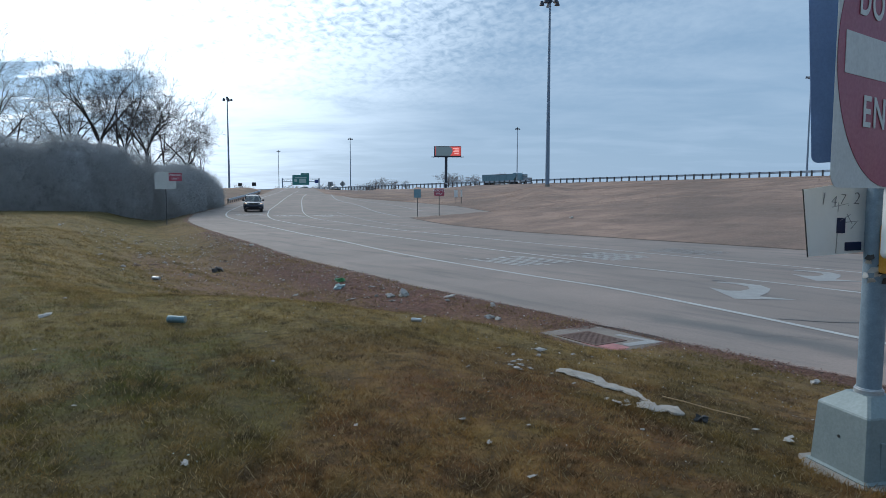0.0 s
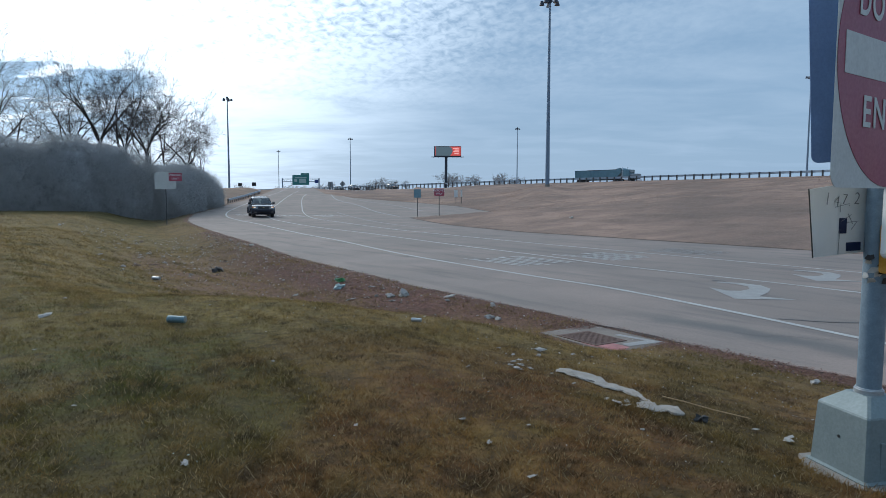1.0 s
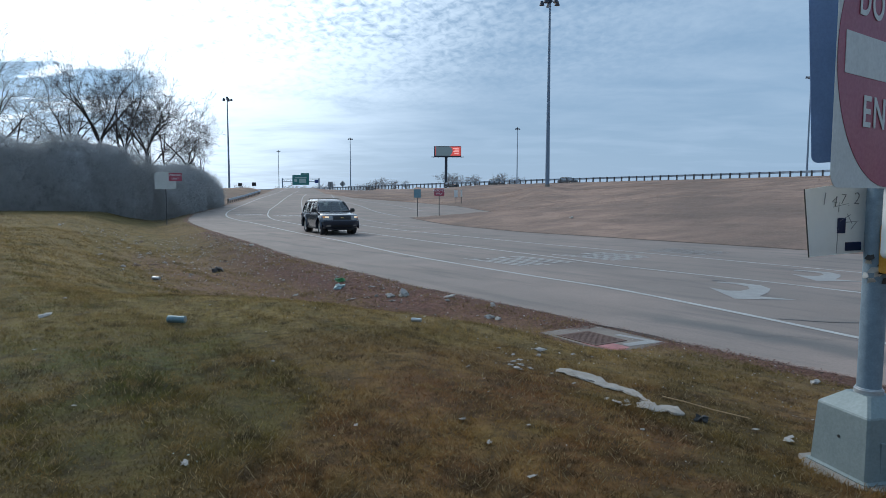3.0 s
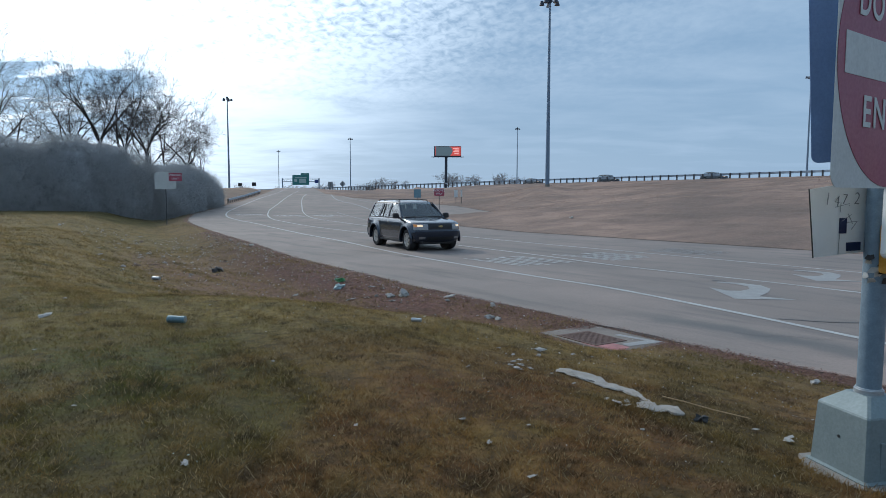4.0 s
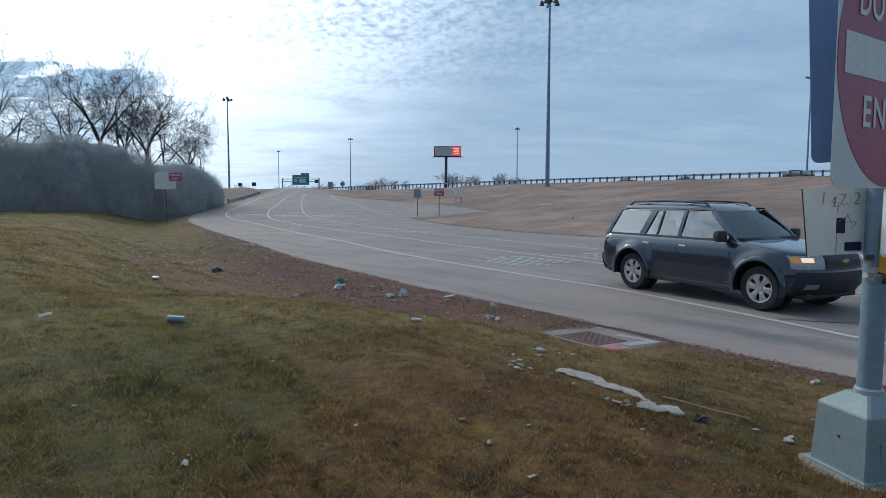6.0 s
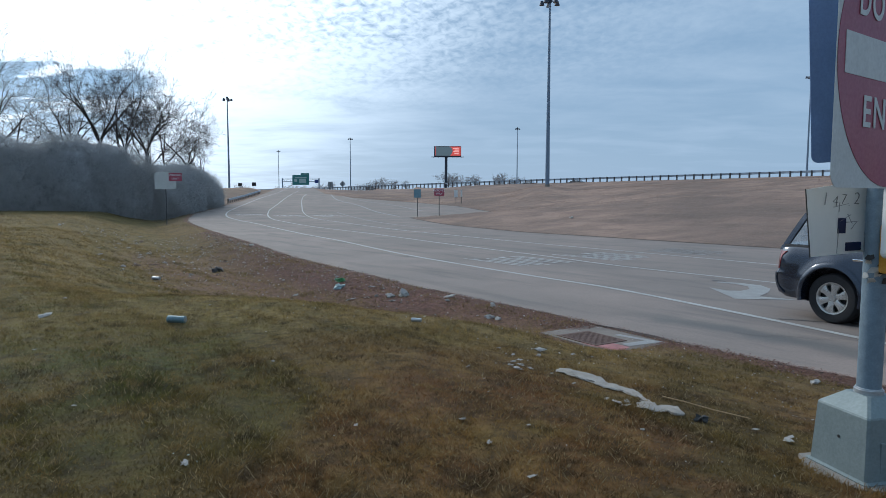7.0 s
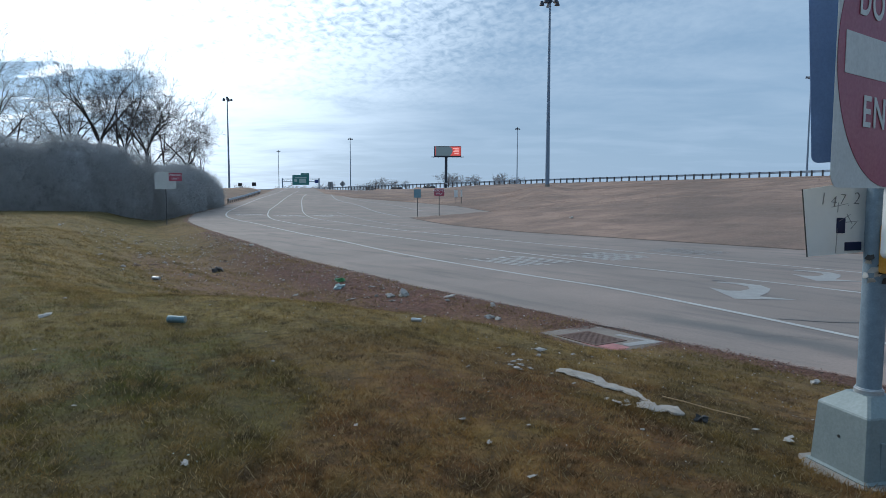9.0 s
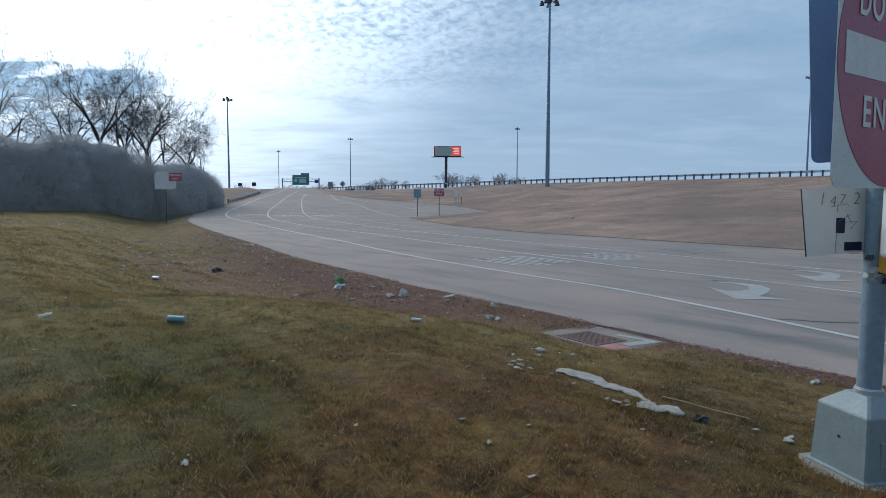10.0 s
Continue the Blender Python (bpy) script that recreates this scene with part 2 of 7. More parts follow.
M_BARK = material("grey_bark", (0.050, 0.044, 0.042), 0.95, vary=0.3, scale=6, fine=40, bump=0.5, island=0.3)
# Crown twigs, lighter than the trunks: backlight glare is put into the colour.
M_TWIGBARK = material("backlit_twig_bark", (0.105, 0.098, 0.100), 0.95, vary=0.3, scale=3, fine=40, bump=0, island=0.3)
# Far trees: bark colour is paled to put distance haze in it.
M_HAZEBARK = material("hazed_far_bark", (0.22, 0.205, 0.205), 0.95, vary=0.25, scale=1, fine=20, bump=0)
M_TWIG = material("thicket_twigs", (0.57, 0.59, 0.61), 0.95, vary=0.18, scale=0.5, fine=30, bump=0, second=(0.50, 0.46, 0.40), second_amount=0.6, second_scale=0.22, island=0.3)
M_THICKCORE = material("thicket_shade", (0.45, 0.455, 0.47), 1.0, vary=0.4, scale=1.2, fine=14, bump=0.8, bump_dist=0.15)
M_RED = material("faded_sign_red", (0.40, 0.075, 0.12), 0.45, vary=0.12, scale=3, fine=40, bump=0.03)
M_WHITE = material("sign_white", (0.70, 0.72, 0.72), 0.45, vary=0.05, scale=3, fine=40, bump=0.03)
M_BACK = material("sign_back_aluminium", (0.28, 0.30, 0.32), 0.5, 0.5, vary=0.12, scale=4)
M_GREEN = material("sign_green", (0.04, 0.21, 0.20), 0.5, vary=0.1)
M_BLUE = material("sign_blue", (0.03, 0.06, 0.22), 0.5, vary=0.1)
M_FADEDBLUE = material("faded_blue_sheeting", (0.17, 0.30, 0.36), 0.5, vary=0.1)
M_ORANGE = material("signal_housing_yellow", (0.62, 0.30, 0.03), 0.45, vary=0.1, scale=5)
M_BLACK = material("black_plastic", (0.018, 0.018, 0.02), 0.5, vary=0.2)

# ---- plan of the place ----
# The kerb lines of the ramp, as stations (y, x) along it.
NEAR_Y = [-60, -8, 0, 3.5, 6.5, 7.5, 8.2, 9.7, 11.3, 13.1, 15.3, 18.6, 21.1, 25.5, 31.2, 42.3, 48.4, 53.4, 62.8, 85.5, 100, 125, 160]
NEAR_X = [34, 12, 7.6, 5.8, 4.2, 3.5, 3.0, 2.05, 0.9, -0.45, -1.8, -3.9, -5.3, -7.5, -10.6, -16.3, -19.2, -21.1, -24.2, -28.8, -31.1, -34.9, -40]
FAR_Y = [-60, -8, 0, 10, 16, 22.8, 26.7, 29.4, 32.2, 34.3, 38.8, 42.5, 49.6, 54.8, 57.0, 59.3, 63.4, 74.4, 84, 88, 95, 103, 111, 120, 127, 160]
FAR_X = [46, 28, 25, 20, 16.6, 13.0, 10.1, 8.2, 6.1, 4.5, 2.3, 0.6, -1.5, -2.8, -1.2, 0.8, 6.0, 4.0, 1.8, -0.3, -4.2, -9.6, -15.2, -20.0, -23.2, -33]
# The freeway's guard rail on top of the bank.
RAIL = [(75, -30), (72, 20), (66, 62), (58, 90), (45, 111), (22, 138.6), (0, 165), (-30, 201), (-60, 237), (-120, 309), (-300, 525)]
CREST = 5.1


def crest_at(x):
    """The freeway's crest falls gently along its way."""
    return np.interp(x, [-300, -60, -30, 0, 20, 45], [3.9, 4.0, 4.3, 4.7, 4.95, CREST])


def road_z(y):
    return 0.0003 * np.maximum(np.minimum(y, 150.0) - 35.0, 0) ** 2


def polyline_distance(px, py, pts):
    best = np.full(np.shape(px), 1e9)
    for (ax, ay), (bx, by) in zip(pts[:-1], pts[1:]):
        dx, dy = bx - ax, by - ay
        t = np.clip(((px - ax) * dx + (py - ay) * dy) / (dx * dx + dy * dy), 0, 1)
        best = np.minimum(best, np.hypot(px - ax - t * dx, py - ay - t * dy))
    return best


def smooth(a, b, v):
    t = np.clip((v - a) / (b - a), 0, 1)
    return t * t * (3 - 2 * t)


NEAR_LINE = list(zip(NEAR_X, NEAR_Y))
FAR_LINE = list(zip(FAR_X, FAR_Y))


def wobble(x, y, seed=0.0):
    """A cheap smooth unevenness of the turf, about -1 to 1."""
    return (np.sin(x * 0.9 + 1.3 + seed) * np.cos(y * 0.7 + seed) + np.sin(x * 2.3 + y * 1.7 + seed) * 0.5
            + np.sin(x * 5.1 - y * 4.3 + 2 * seed) * 0.22) / 1.7


def land(x, y):
    """Height of the ground sheet, and its weights: litter near the kerb, dead grass of the bank."""
    x, y = np.asarray(x, float), np.asarray(y, float)
    base = road_z(y)
    xn, xf = np.interp(y, NEAR_Y, NEAR_X), np.interp(y, FAR_Y, FAR_X)
    dn, df = polyline_distance(x, y, NEAR_LINE), polyline_distance(x, y, FAR_LINE)
    dr = polyline_distance(x, y, RAIL)
    inside = (x > xn) & (x < xf)
    # the verge on the camera's side: a lawn hump, and a swale farther on
    hump = 0.54 * smooth(0.0, 5.0, dn) + 0.13 * smooth(4, 14, dn)
    lip = y + 0.06 * x + 0.22 * wobble(x * 0.55, y * 0.2, 5.0)
    swale = -0.66 * smooth(7.75, 10.6, lip) * smooth(0.2, 2.8, dn) * (1 - smooth(3.7, 7.4, dn))
    verge = base * np.exp(-dn / 60) + hump + swale + 0.05 * np.exp(-((lip - 7.5) / 0.8) ** 2) * smooth(1.5, 3.0, dn) + 0.035 * wobble(x, y) * smooth(0.2, 1.5, dn)
    dip = np.exp(-(((x - 2.0) ** 2 + (y - 8.45) ** 2) / 0.9) ** 2)
    verge = verge * (1 - dip) - 0.03 * dip
    verge = verge - 0.045 * np.exp(-((x - 2.25) ** 2 + (y - 3.4) ** 2) / 0.22)
    # the bank up to the freeway
    s = df / (df + dr + 1e-6)
    rise = np.where(s < 0.5, 1.36 * s, 0.68 + 0.64 * (s - 0.5))
    rise = rise + 0.02 * wobble(x * 0.25, y * 0.25, 2.0) * smooth(0.03, 0.2, s) * (1 - smooth(0.7, 0.95, s))
    far_side = smooth(75, 125, y)
    rise = rise * (1 - far_side) + far_side * s ** 1.7
    lumps = 0.06 * wobble(x * 1.1, y * 0.9, 1.0) + 0.045 * wobble(x * 2.3 + y, y * 2.1, 6.0)
    top = crest_at(x)
    bank = base * (1 - s) + top * rise + lumps * smooth(0.02, 0.12, s) * (1 - smooth(0.55, 0.9, s)) * (1 - 0.8 * far_side)
    spur = polyline_distance(x, y, [(7.5, 66), (12, 88), (18.6, 118)])
    bank = bank + 0.95 * np.exp(-(spur / 4.0) ** 2) * smooth(0.1, 0.3, s) * (1 - smooth(0.7, 0.95, s))
    # past the rail the freeway and the flat land
    t = np.array([np.interp(y, [p[1] for p in RAIL], [p[0] for p in RAIL])])[0]
    beyond = x > t
    bank = np.where(beyond, top - 0.28 * smooth(0.3, 3.0, dr), bank)
    z = np.where(x < xn, verge, np.where(x > xf, bank, base - 0.08))
    far = smooth(150, 190, y) * (x < t)
    z = z * (1 - far) + far * np.minimum(z, 3.4)
    litter = (x <= xn) * (1 - smooth(0.5, 3.6, dn + 0.8 * wobble(x * 1.7, y * 1.7, 4.0))) * (0.15 + 0.85 * smooth(6.0, 12.0, y)) * (1 - 0.75 * smooth(15.0, 25.0, y))
    hollow = smooth(8.3, 9.4, lip) * (1 - smooth(3.2, 5.0, dn + 0.9 * wobble(x * 0.7, y * 0.7, 3.0))) * (1 - smooth(17.0, 30.0, y))
    litter = np.maximum(litter, (x <= xn) * 0.85 * hollow * (0.72 + 0.28 * wobble(x * 2.1, y * 2.1, 6.0)))
    litter = np.maximum(litter, (x <= xn) * 0.9 * dip)
    litter = np.maximum(litter, (x <= xn) * (1 - smooth(0.1, 0.45, dn)))
    return z, np.where(inside, 0, litter), np.where(x > xf, 1.0, np.where(x < xn, 0.8 * smooth(66, 84, y), 0.0))


def greenness(x, y):
    """Where the verge is greener: the hollow lawn away from the kerb."""
    return 0.95 * smooth(-0.4, 1.0, -x - 0.20 * y + 0.55 * wobble(x * 0.8, y * 0.8, 3.0)) * (0.65 + 0.35 * smooth(3.0, 5.0, y)) * (1 - 0.75 * smooth(7.5, 10, y))


def dryness(x, y):
    """Where the turf is bleached: the crest of the hump and the lawn beyond it."""
    return 0.80 * smooth(4.3, 7.4, y + 0.5 * wobble(x * 0.9, y * 0.9, 7.0))


def height(x, y):
    return float(land(np.array([x]), np.array([y]))[0][0])


def sheet(name, verts, faces, mat, smooth_faces=True):
    me = bpy.data.meshes.new(name)
    me.from_pydata([tuple(v) for v in verts], [], faces)
    me.materials.append(mat)
    if smooth_faces:
        me.polygons.foreach_set("use_smooth", [True] * len(me.polygons))
    me.update()
    return new(name, me)


def build_ground():
    az = np.concatenate([np.linspace(-38, 38, 330), np.linspace(38, 322, 72)[1:-1]])
    az = np.radians(az)
    rad = np.concatenate([np.linspace(0.4, 12, 130), np.geomspace(12, 160, 200)[1:], np.geomspace(160, 4500, 40)[1:]])
    A, R = np.meshgrid(az, rad)
    X, Y = R * np.sin(A), R * np.cos(A)
    Z, litter, bank = land(X.ravel(), Y.ravel())
    n = len(az)
    verts = np.column_stack([X.ravel(), Y.ravel(), Z])
    faces = [(i * n + j, i * n + (j + 1) % n, (i + 1) * n + (j + 1) % n, (i + 1) * n + j) for i in range(len(rad) - 1) for j in range(n)]
    centre = len(verts)
    verts = np.vstack([verts, [0, 0, height(0, 0)]])
    faces += [(centre, (j + 1) % n, j) for j in range(n)]
    faces = [f[::-1] for f in faces]
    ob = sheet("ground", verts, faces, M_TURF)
    for nm, arr in (("litter", litter), ("bank", bank), ("green", greenness(X.ravel(), Y.ravel())), ("dry", dryness(X.ravel(), Y.ravel()))):
        a = ob.data.attributes.new(nm, "FLOAT", "POINT")
        a.data.foreach_set("value", np.append(arr, 0.0).astype(np.float32))
    return tagged(ob, "patchy brown and olive winter turf on an uneven verge and bank", "ground", kind="structure")


build_ground()


LINE_A = [(-36, 150), (-33.2, 128), (-30.8, 108), (-26.6, 85.4), (-23.3, 70.5), (-20.9, 62), (-18.5, 55.4), (-16, 50.1), (-13.2, 45), (-9.1, 36.6), (-6.9, 32.1), (-4.4, 27.4), (-1.6, 21.5), (0.3, 18.1), (2.2, 15), (3.6, 12.8), (5.4, 8.7), (7.6, 3.0), (10.5, -5)]
LINE_B = [(-31, 138), (-27.6, 114), (-20.5, 77.2), (-17.5, 64.4), (-15.7, 57.8), (-13.9, 52.3), (-11.8, 47.6), (-8.3, 40.6), (-3.9, 33.2), (-1.9, 29.5), (0.4, 25.2), (3.1, 20.6), (4.8, 17.4), (7.5, 13.6), (9.9, 9.4), (12.9, 2.5)]
LINE_C = [(-26.5, 125), (-23.6, 108), (-16.9, 77.2), (-14.3, 66.0), (-11.9, 57), (-9.9, 51.6), (-7.4, 46.6), (-2.9, 37.4), (-0.6, 33.3), (3.4, 26.6), (5.5, 23.4), (8.4, 19.1), (11.5, 14), (14, 9)]


def build_road():
    ys = np.concatenate([np.linspace(-60, 4, 20), np.linspace(4, 70, 133)[1:], np.linspace(70, 160, 60)[1:]])
    cols = 33
    verts, faces = [], []
    for y in ys:
        a, b = np.interp(y, NEAR_Y, NEAR_X), np.interp(y, FAR_Y, FAR_X)
        z = float(road_z(y))
        a += 0.06 * math.sin(y * 3.1) + 0.04 * math.sin(y * 7.7)
        for k in range(cols):
            verts.append((a + (b - a) * k / (cols - 1), y, z))
    n = len(ys)
    for i in range(n - 1):
        for k in range(cols - 1):
            p = i * cols + k
            faces.append((p, p + 1, p + cols + 1, p + cols))
    # a slab edge down into the earth
    m = len(verts)
    for i in range(n):
        for k in (0, cols - 1):
            x, y, z = verts[i * cols + k]
            verts.append((x, y, z - 0.3))
    for i in range(n - 1):
        faces.append((i * cols, (i + 1) * cols, m + 2 * (i + 1), m + 2 * i))
        faces.append((i * cols + cols - 1, m + 2 * i + 1, m + 2 * i + 3, (i + 1) * cols + cols - 1))
    ob = sheet("road", verts, faces, M_CONCRETE, False)
    v = np.array(verts)
    edge = np.interp(v[:, 1], [p[1] for p in LINE_A[::-1]], [p[0] for p in LINE_A[::-1]])
    a = ob.data.attributes.new("lane", "FLOAT", "POINT")
    a.data.foreach_set("value", smooth(-0.2, 0.9, v[:, 0] - edge + 0.25 * wobble(v[:, 0], v[:, 1])).astype(np.float32))
    return tagged(ob, "worn pale concrete freeway exit ramp with stained shoulder", "road", kind="structure")


ROAD = build_road()


def spline(pts, step=0.5):
    """A smooth line through plan points."""
    out = []
    P = [Vector(p) for p in pts]
    for i in range(len(P) - 1):
        p0, p1, p2, p3 = P[max(i - 1, 0)], P[i], P[i + 1], P[min(i + 2, len(P) - 1)]
        n = max(2, int((p2 - p1).length / step))
        for k in range(n):
            t = k / n
            out.append(0.5 * (2 * p1 + (p2 - p0) * t + (2 * p0 - 5 * p1 + 4 * p2 - p3) * t * t + (3 * p1 - p0 - 3 * p2 + p3) * t ** 3))
    out.append(P[-1])
    return out


def ribbon(name, pts, width, mat, lift=0.006, parent=ROAD, label="", dash=None):
    line = spline(pts)
    verts, faces = [], []
    run, last_on = 0.0, False
    rnd = random.Random(len(pts))
    for i, p in enumerate(line):
        d = (line[min(i + 1, len(line) - 1)] - line[max(i - 1, 0)]).normalized()
        nrm = Vector((-d.y, d.x))
        if i:
            run += (p - line[i - 1]).length
        on = dash is None or (run % dash[0]) < dash[1]
        w = width * (0.5 + rnd.uniform(-0.05, 0.05))
        k = len(verts)
        for s in (-1, 1):
            q = p + nrm * (s * w)
            verts.append((q.x, q.y, float(road_z(q.y)) + lift))
        if on and last_on:
            faces.append((k - 2, k, k + 1, k - 1))
        last_on = on
    faces = [f[::-1] for f in faces]
    ob = sheet(name, verts, faces, mat, False)
    ob.parent = parent
    if label:
        ob["label"] = label
    return ob


ribbon("edge_line", LINE_A, 0.125, M_PAINT, label="solid white edge line")
ribbon("lane_line", LINE_B, 0.115, M_PAINT, label="white lane line")
ribbon("lane_line", LINE_C, 0.11, M_PAINT, label="worn white lane line")
ribbon("gore_line", [(-21.5, 124), (-17.2, 104.5), (-11.3, 86), (-7.0, 68), (-3.9, 57.5)], 0.2, M_WORN, label="white gore line")
ribbon("gore_line", [(-18.5, 118), (-13.4, 103), (-6.5, 86), (-2.2, 70)], 0.15, M_WORN, label="worn gore line")
ribbon("lane_line", [(-10.9, 66.2), (-6.7, 52.6), (-3.3, 43.5), (-0.6, 38.5)], 0.12, M_WORN, label="worn white lane line")

# dirt and dead leaves washed against the far edge of the pavement
M_DIRT = material("edge_dirt", (0.085, 0.062, 0.050), 0.95, vary=0.35, scale=3, fine=25, bump=0.4)
ribbon("edge_dirt", [p for p in FAR_LINE if 9 < p[1] < 56], 0.20, M_DIRT, 0.010, label="dark dirt along the pavement's edge")
ribbon("edge_dirt", [p for p in FAR_LINE if 54 < p[1] < 64], 0.34, M_DIRT, 0.011)
ribbon("edge_dirt", [p for p in FAR_LINE if 63 < p[1] < 104], 0.30, M_DIRT, 0.010)


# ---- building helpers ----
def box(bm, size, m=None, bevel=0.0):
    """A box of that size about its centre."""
    r = bmesh.ops.create_cube(bm, size=1.0, matrix=(m or Matrix()) @ Matrix.Diagonal((*size, 1)))
    if bevel:
        edges = list({e for v in r["verts"] for e in v.link_edges})
        bmesh.ops.bevel(bm, geom=edges, offset=bevel, segments=2, affect="EDGES", profile=0.6)


def tube(bm, r0, r1, a, b, seg=12, caps=True):
    """A tapered round bar from a to b."""
    a, b = Vector(a), Vector(b)
    q = (b - a).to_track_quat("Z", "Y").to_matrix().to_4x4()
    bmesh.ops.create_cone(bm, cap_ends=caps, segments=seg, radius1=r0, radius2=r1, depth=(b - a).length, matrix=Matrix.Translation((a + b) / 2) @ q)


def outline(bm, pts, depth, m=None):
    """A flat plate with that outline in its own xz plane, from y = 0 back to depth."""
    front = [bm.verts.new((x, 0, z)) for x, z in pts]
    back = [bm.verts.new((x, depth, z)) for x, z in pts]
    n = len(pts)
    faces = [bm.faces.new(front), bm.faces.new(back[::-1])]
    faces += [bm.faces.new((front[i], back[i], back[(i + 1) % n], front[(i + 1) % n])) for i in range(n)]
    if m:
        bmesh.ops.transform(bm, matrix=m, verts=front + back)
    bmesh.ops.recalc_face_normals(bm, faces=faces)


def rounded(w, h, r, seg=6):
    pts = []
    for cx, cz, a0 in ((w / 2 - r, h / 2 - r, 0), (-w / 2 + r, h / 2 - r, 90), (-w / 2 + r, -h / 2 + r, 180), (w / 2 - r, -h / 2 + r, 270)):
        for k in range(seg + 1):
            a = radians(a0 + 90 * k / seg)
            pts.append((cx + r * math.cos(a), cz + r * math.sin(a)))
    return pts


def part(name, bm, mat, parent=None, label="", shade=False):
    me = bpy.data.meshes.new(name)
    bm.to_mesh(me)
    bm.free()
    for m in (mat if isinstance(mat, (list, tuple)) else [mat]):
        me.materials.append(m)
    if shade:
        me.polygons.foreach_set("use_smooth", [True] * len(me.polygons))
        me.set_sharp_from_angle(angle=radians(38))
    ob = new(name, me)
    ob.parent = parent
    if label:
        ob["label"] = label
    return ob


def thing(name, m, label, category, group=""):
    e = new(name)
    e.empty_display_size = 0.2
    e.matrix_world = m
    return tagged(e, label, category, group)


def lettering(name, text, size, mat, m, parent, label="", extrude=0.001, stretch=1.0, bold=0.0):
    c = bpy.data.curves.new(name, "FONT")
    c.body, c.size, c.extrude, c.offset = text, size, extrude, bold
    c.align_x, c.align_y = "CENTER", "CENTER"
    tmp = new(name + "_text", c)
    dg = bpy.context.evaluated_depsgraph_get()
    me = bpy.data.meshes.new_from_object(tmp.evaluated_get(dg))
    bpy.data.objects.remove(tmp)
    me.materials.append(mat)
    me.name = name
    ob = new(name, me)
    ob.parent = parent
    ob.matrix_local = m @ Matrix.Diagonal((stretch, 1, 1, 1))
    if label:
        ob["label"] = label
    return ob


UPRIGHT = pose(0, 0, 0, 90, 0, 0)  # lays xy lettering into the xz plane, facing -y

# ---- signs and signal on the near post ----
POST = Vector((2.314, 3.42, 0.37))


def build_post():
    t = thing("sign_post", Matrix.Translation(POST), "grey galvanised pedestal post on a square cast base in grass", "sign post")
    bm = bmesh.new()
    # square cast base: a steep box, then a sloping shoulder up to a round collar
    levels = [(0.0, 0.205), (0.012, 0.205), (0.02, 0.188), (0.340, 0.172), (0.350, 0.168), (0.428, 0.078)]
    rings = []
    for z, r in levels:
        c = min(0.012, r * 0.3)
        ring = []
        for sx, sy in ((1, 1), (-1, 1), (-1, -1), (1, -1)):
            first, second = ((r, r - c), (r - c, r)) if sx * sy > 0 else ((r - c, r), (r, r - c))
            for a, b in (first, second):
                ring.append(bm.verts.new((sx * a, sy * b, z)))
        rings.append(ring)
    for a, b in zip(rings[:-1], rings[1:]):
        for i in range(8):
            bm.faces.new((a[i], a[(i + 1) % 8], b[(i + 1) % 8], b[i]))
    bm.faces.new(rings[-1])
    bmesh.ops.recalc_face_normals(bm, faces=bm.faces)
    base = part("pedestal_base", bm, M_BASE, t, "cast pedestal base with a sloping shoulder")
    base.rotation_euler.z = radians(13)
    bm = bmesh.new()
    tube(bm, 0.009, 0.009, (-0.17, 0.0, 0.20), (-0.1825, 0.0, 0.20), 8)
    ob = part("bolt", bm, M_BLACK, base)
    bm = bmesh.new()
    box(bm, (0.01, 0.2, 0.16), pose(0.0, -0.182, 0.14, 0, 0, 90), 0.004)
    part("access_door", bm, M_BASE, base)
    bm = bmesh.new()
    tube(bm, 0.071, 0.071, (0, 0, 0.42), (0, 0, 0.45), 28)
    tube(bm, 0.066, 0.064, (0, 0, 0.45), (0, 0, 0.46), 28)
    part("collar", bm, M_GALV, t, shade=True)
    bm = bmesh.new()
    tube(bm, 0.059, 0.059, (0, 0, 0.43), (0, 0, 3.3), 36)
    part("pole", bm, M_POLE, t, "weathered galvanised round pole", shade=True)
    bm = bmesh.new()
    tube(bm, 0.061, 0.061, (0, 0, 1.285), (0, 0, 1.30), 36)
    part("band_clamp", bm, M_POLE, t, shade=True)
    # torn foil sticker round the pole
    rnd = random.Random(4)
    for k in range(11):
        a, z = radians(rnd.uniform(185, 285)), 1.18 - 0.014 * k + rnd.uniform(-0.01, 0.01)
        bm = bmesh.new()
        w = rnd.uniform(0.015, 0.04)
        pts = [(-w, -0.012), (0, -0.018 + rnd.uniform(-0.006, 0.004)), (w, -0.008), (w * 0.7, 0.012), (-w * 0.4, 0.016)]
        outline(bm, pts, 0.002, Matrix.Translation((0.062 * math.cos(a), 0.062 * math.sin(a), z)) @ pose(0, 0, 0, rnd.uniform(-25, 25), rnd.uniform(-20, 20), math.degrees(a) + 90))
        part("foil_scrap", bm, M_FOIL if k % 3 else M_BLACK, t)
    return t


M_BASE = material("pedestal_paint", (0.215, 0.268, 0.272), 0.55, 0.25, vary=0.08, scale=7, fine=60, bump=0.12, second=(0.27, 0.32, 0.33), second_amount=0.4, second_scale=9)
M_POLE = material("pole_zinc", (0.23, 0.31, 0.38), 0.5, 0.45, vary=0.14, scale=18, fine=110, bump=0.15)
M_FOIL = material("torn_foil", (0.62, 0.63, 0.62), 0.35, 0.5, vary=0.3, scale=30)
M_INK = material("marker_ink", (0.21, 0.225, 0.24), 0.6, vary=0.2)
M_FAINT = material("faded_marker_ink", (0.36, 0.38, 0.39), 0.6, vary=0.2)
M_STICKER = material("navy_sticker", (0.016, 0.028, 0.085), 0.35, vary=0.2, scale=15)
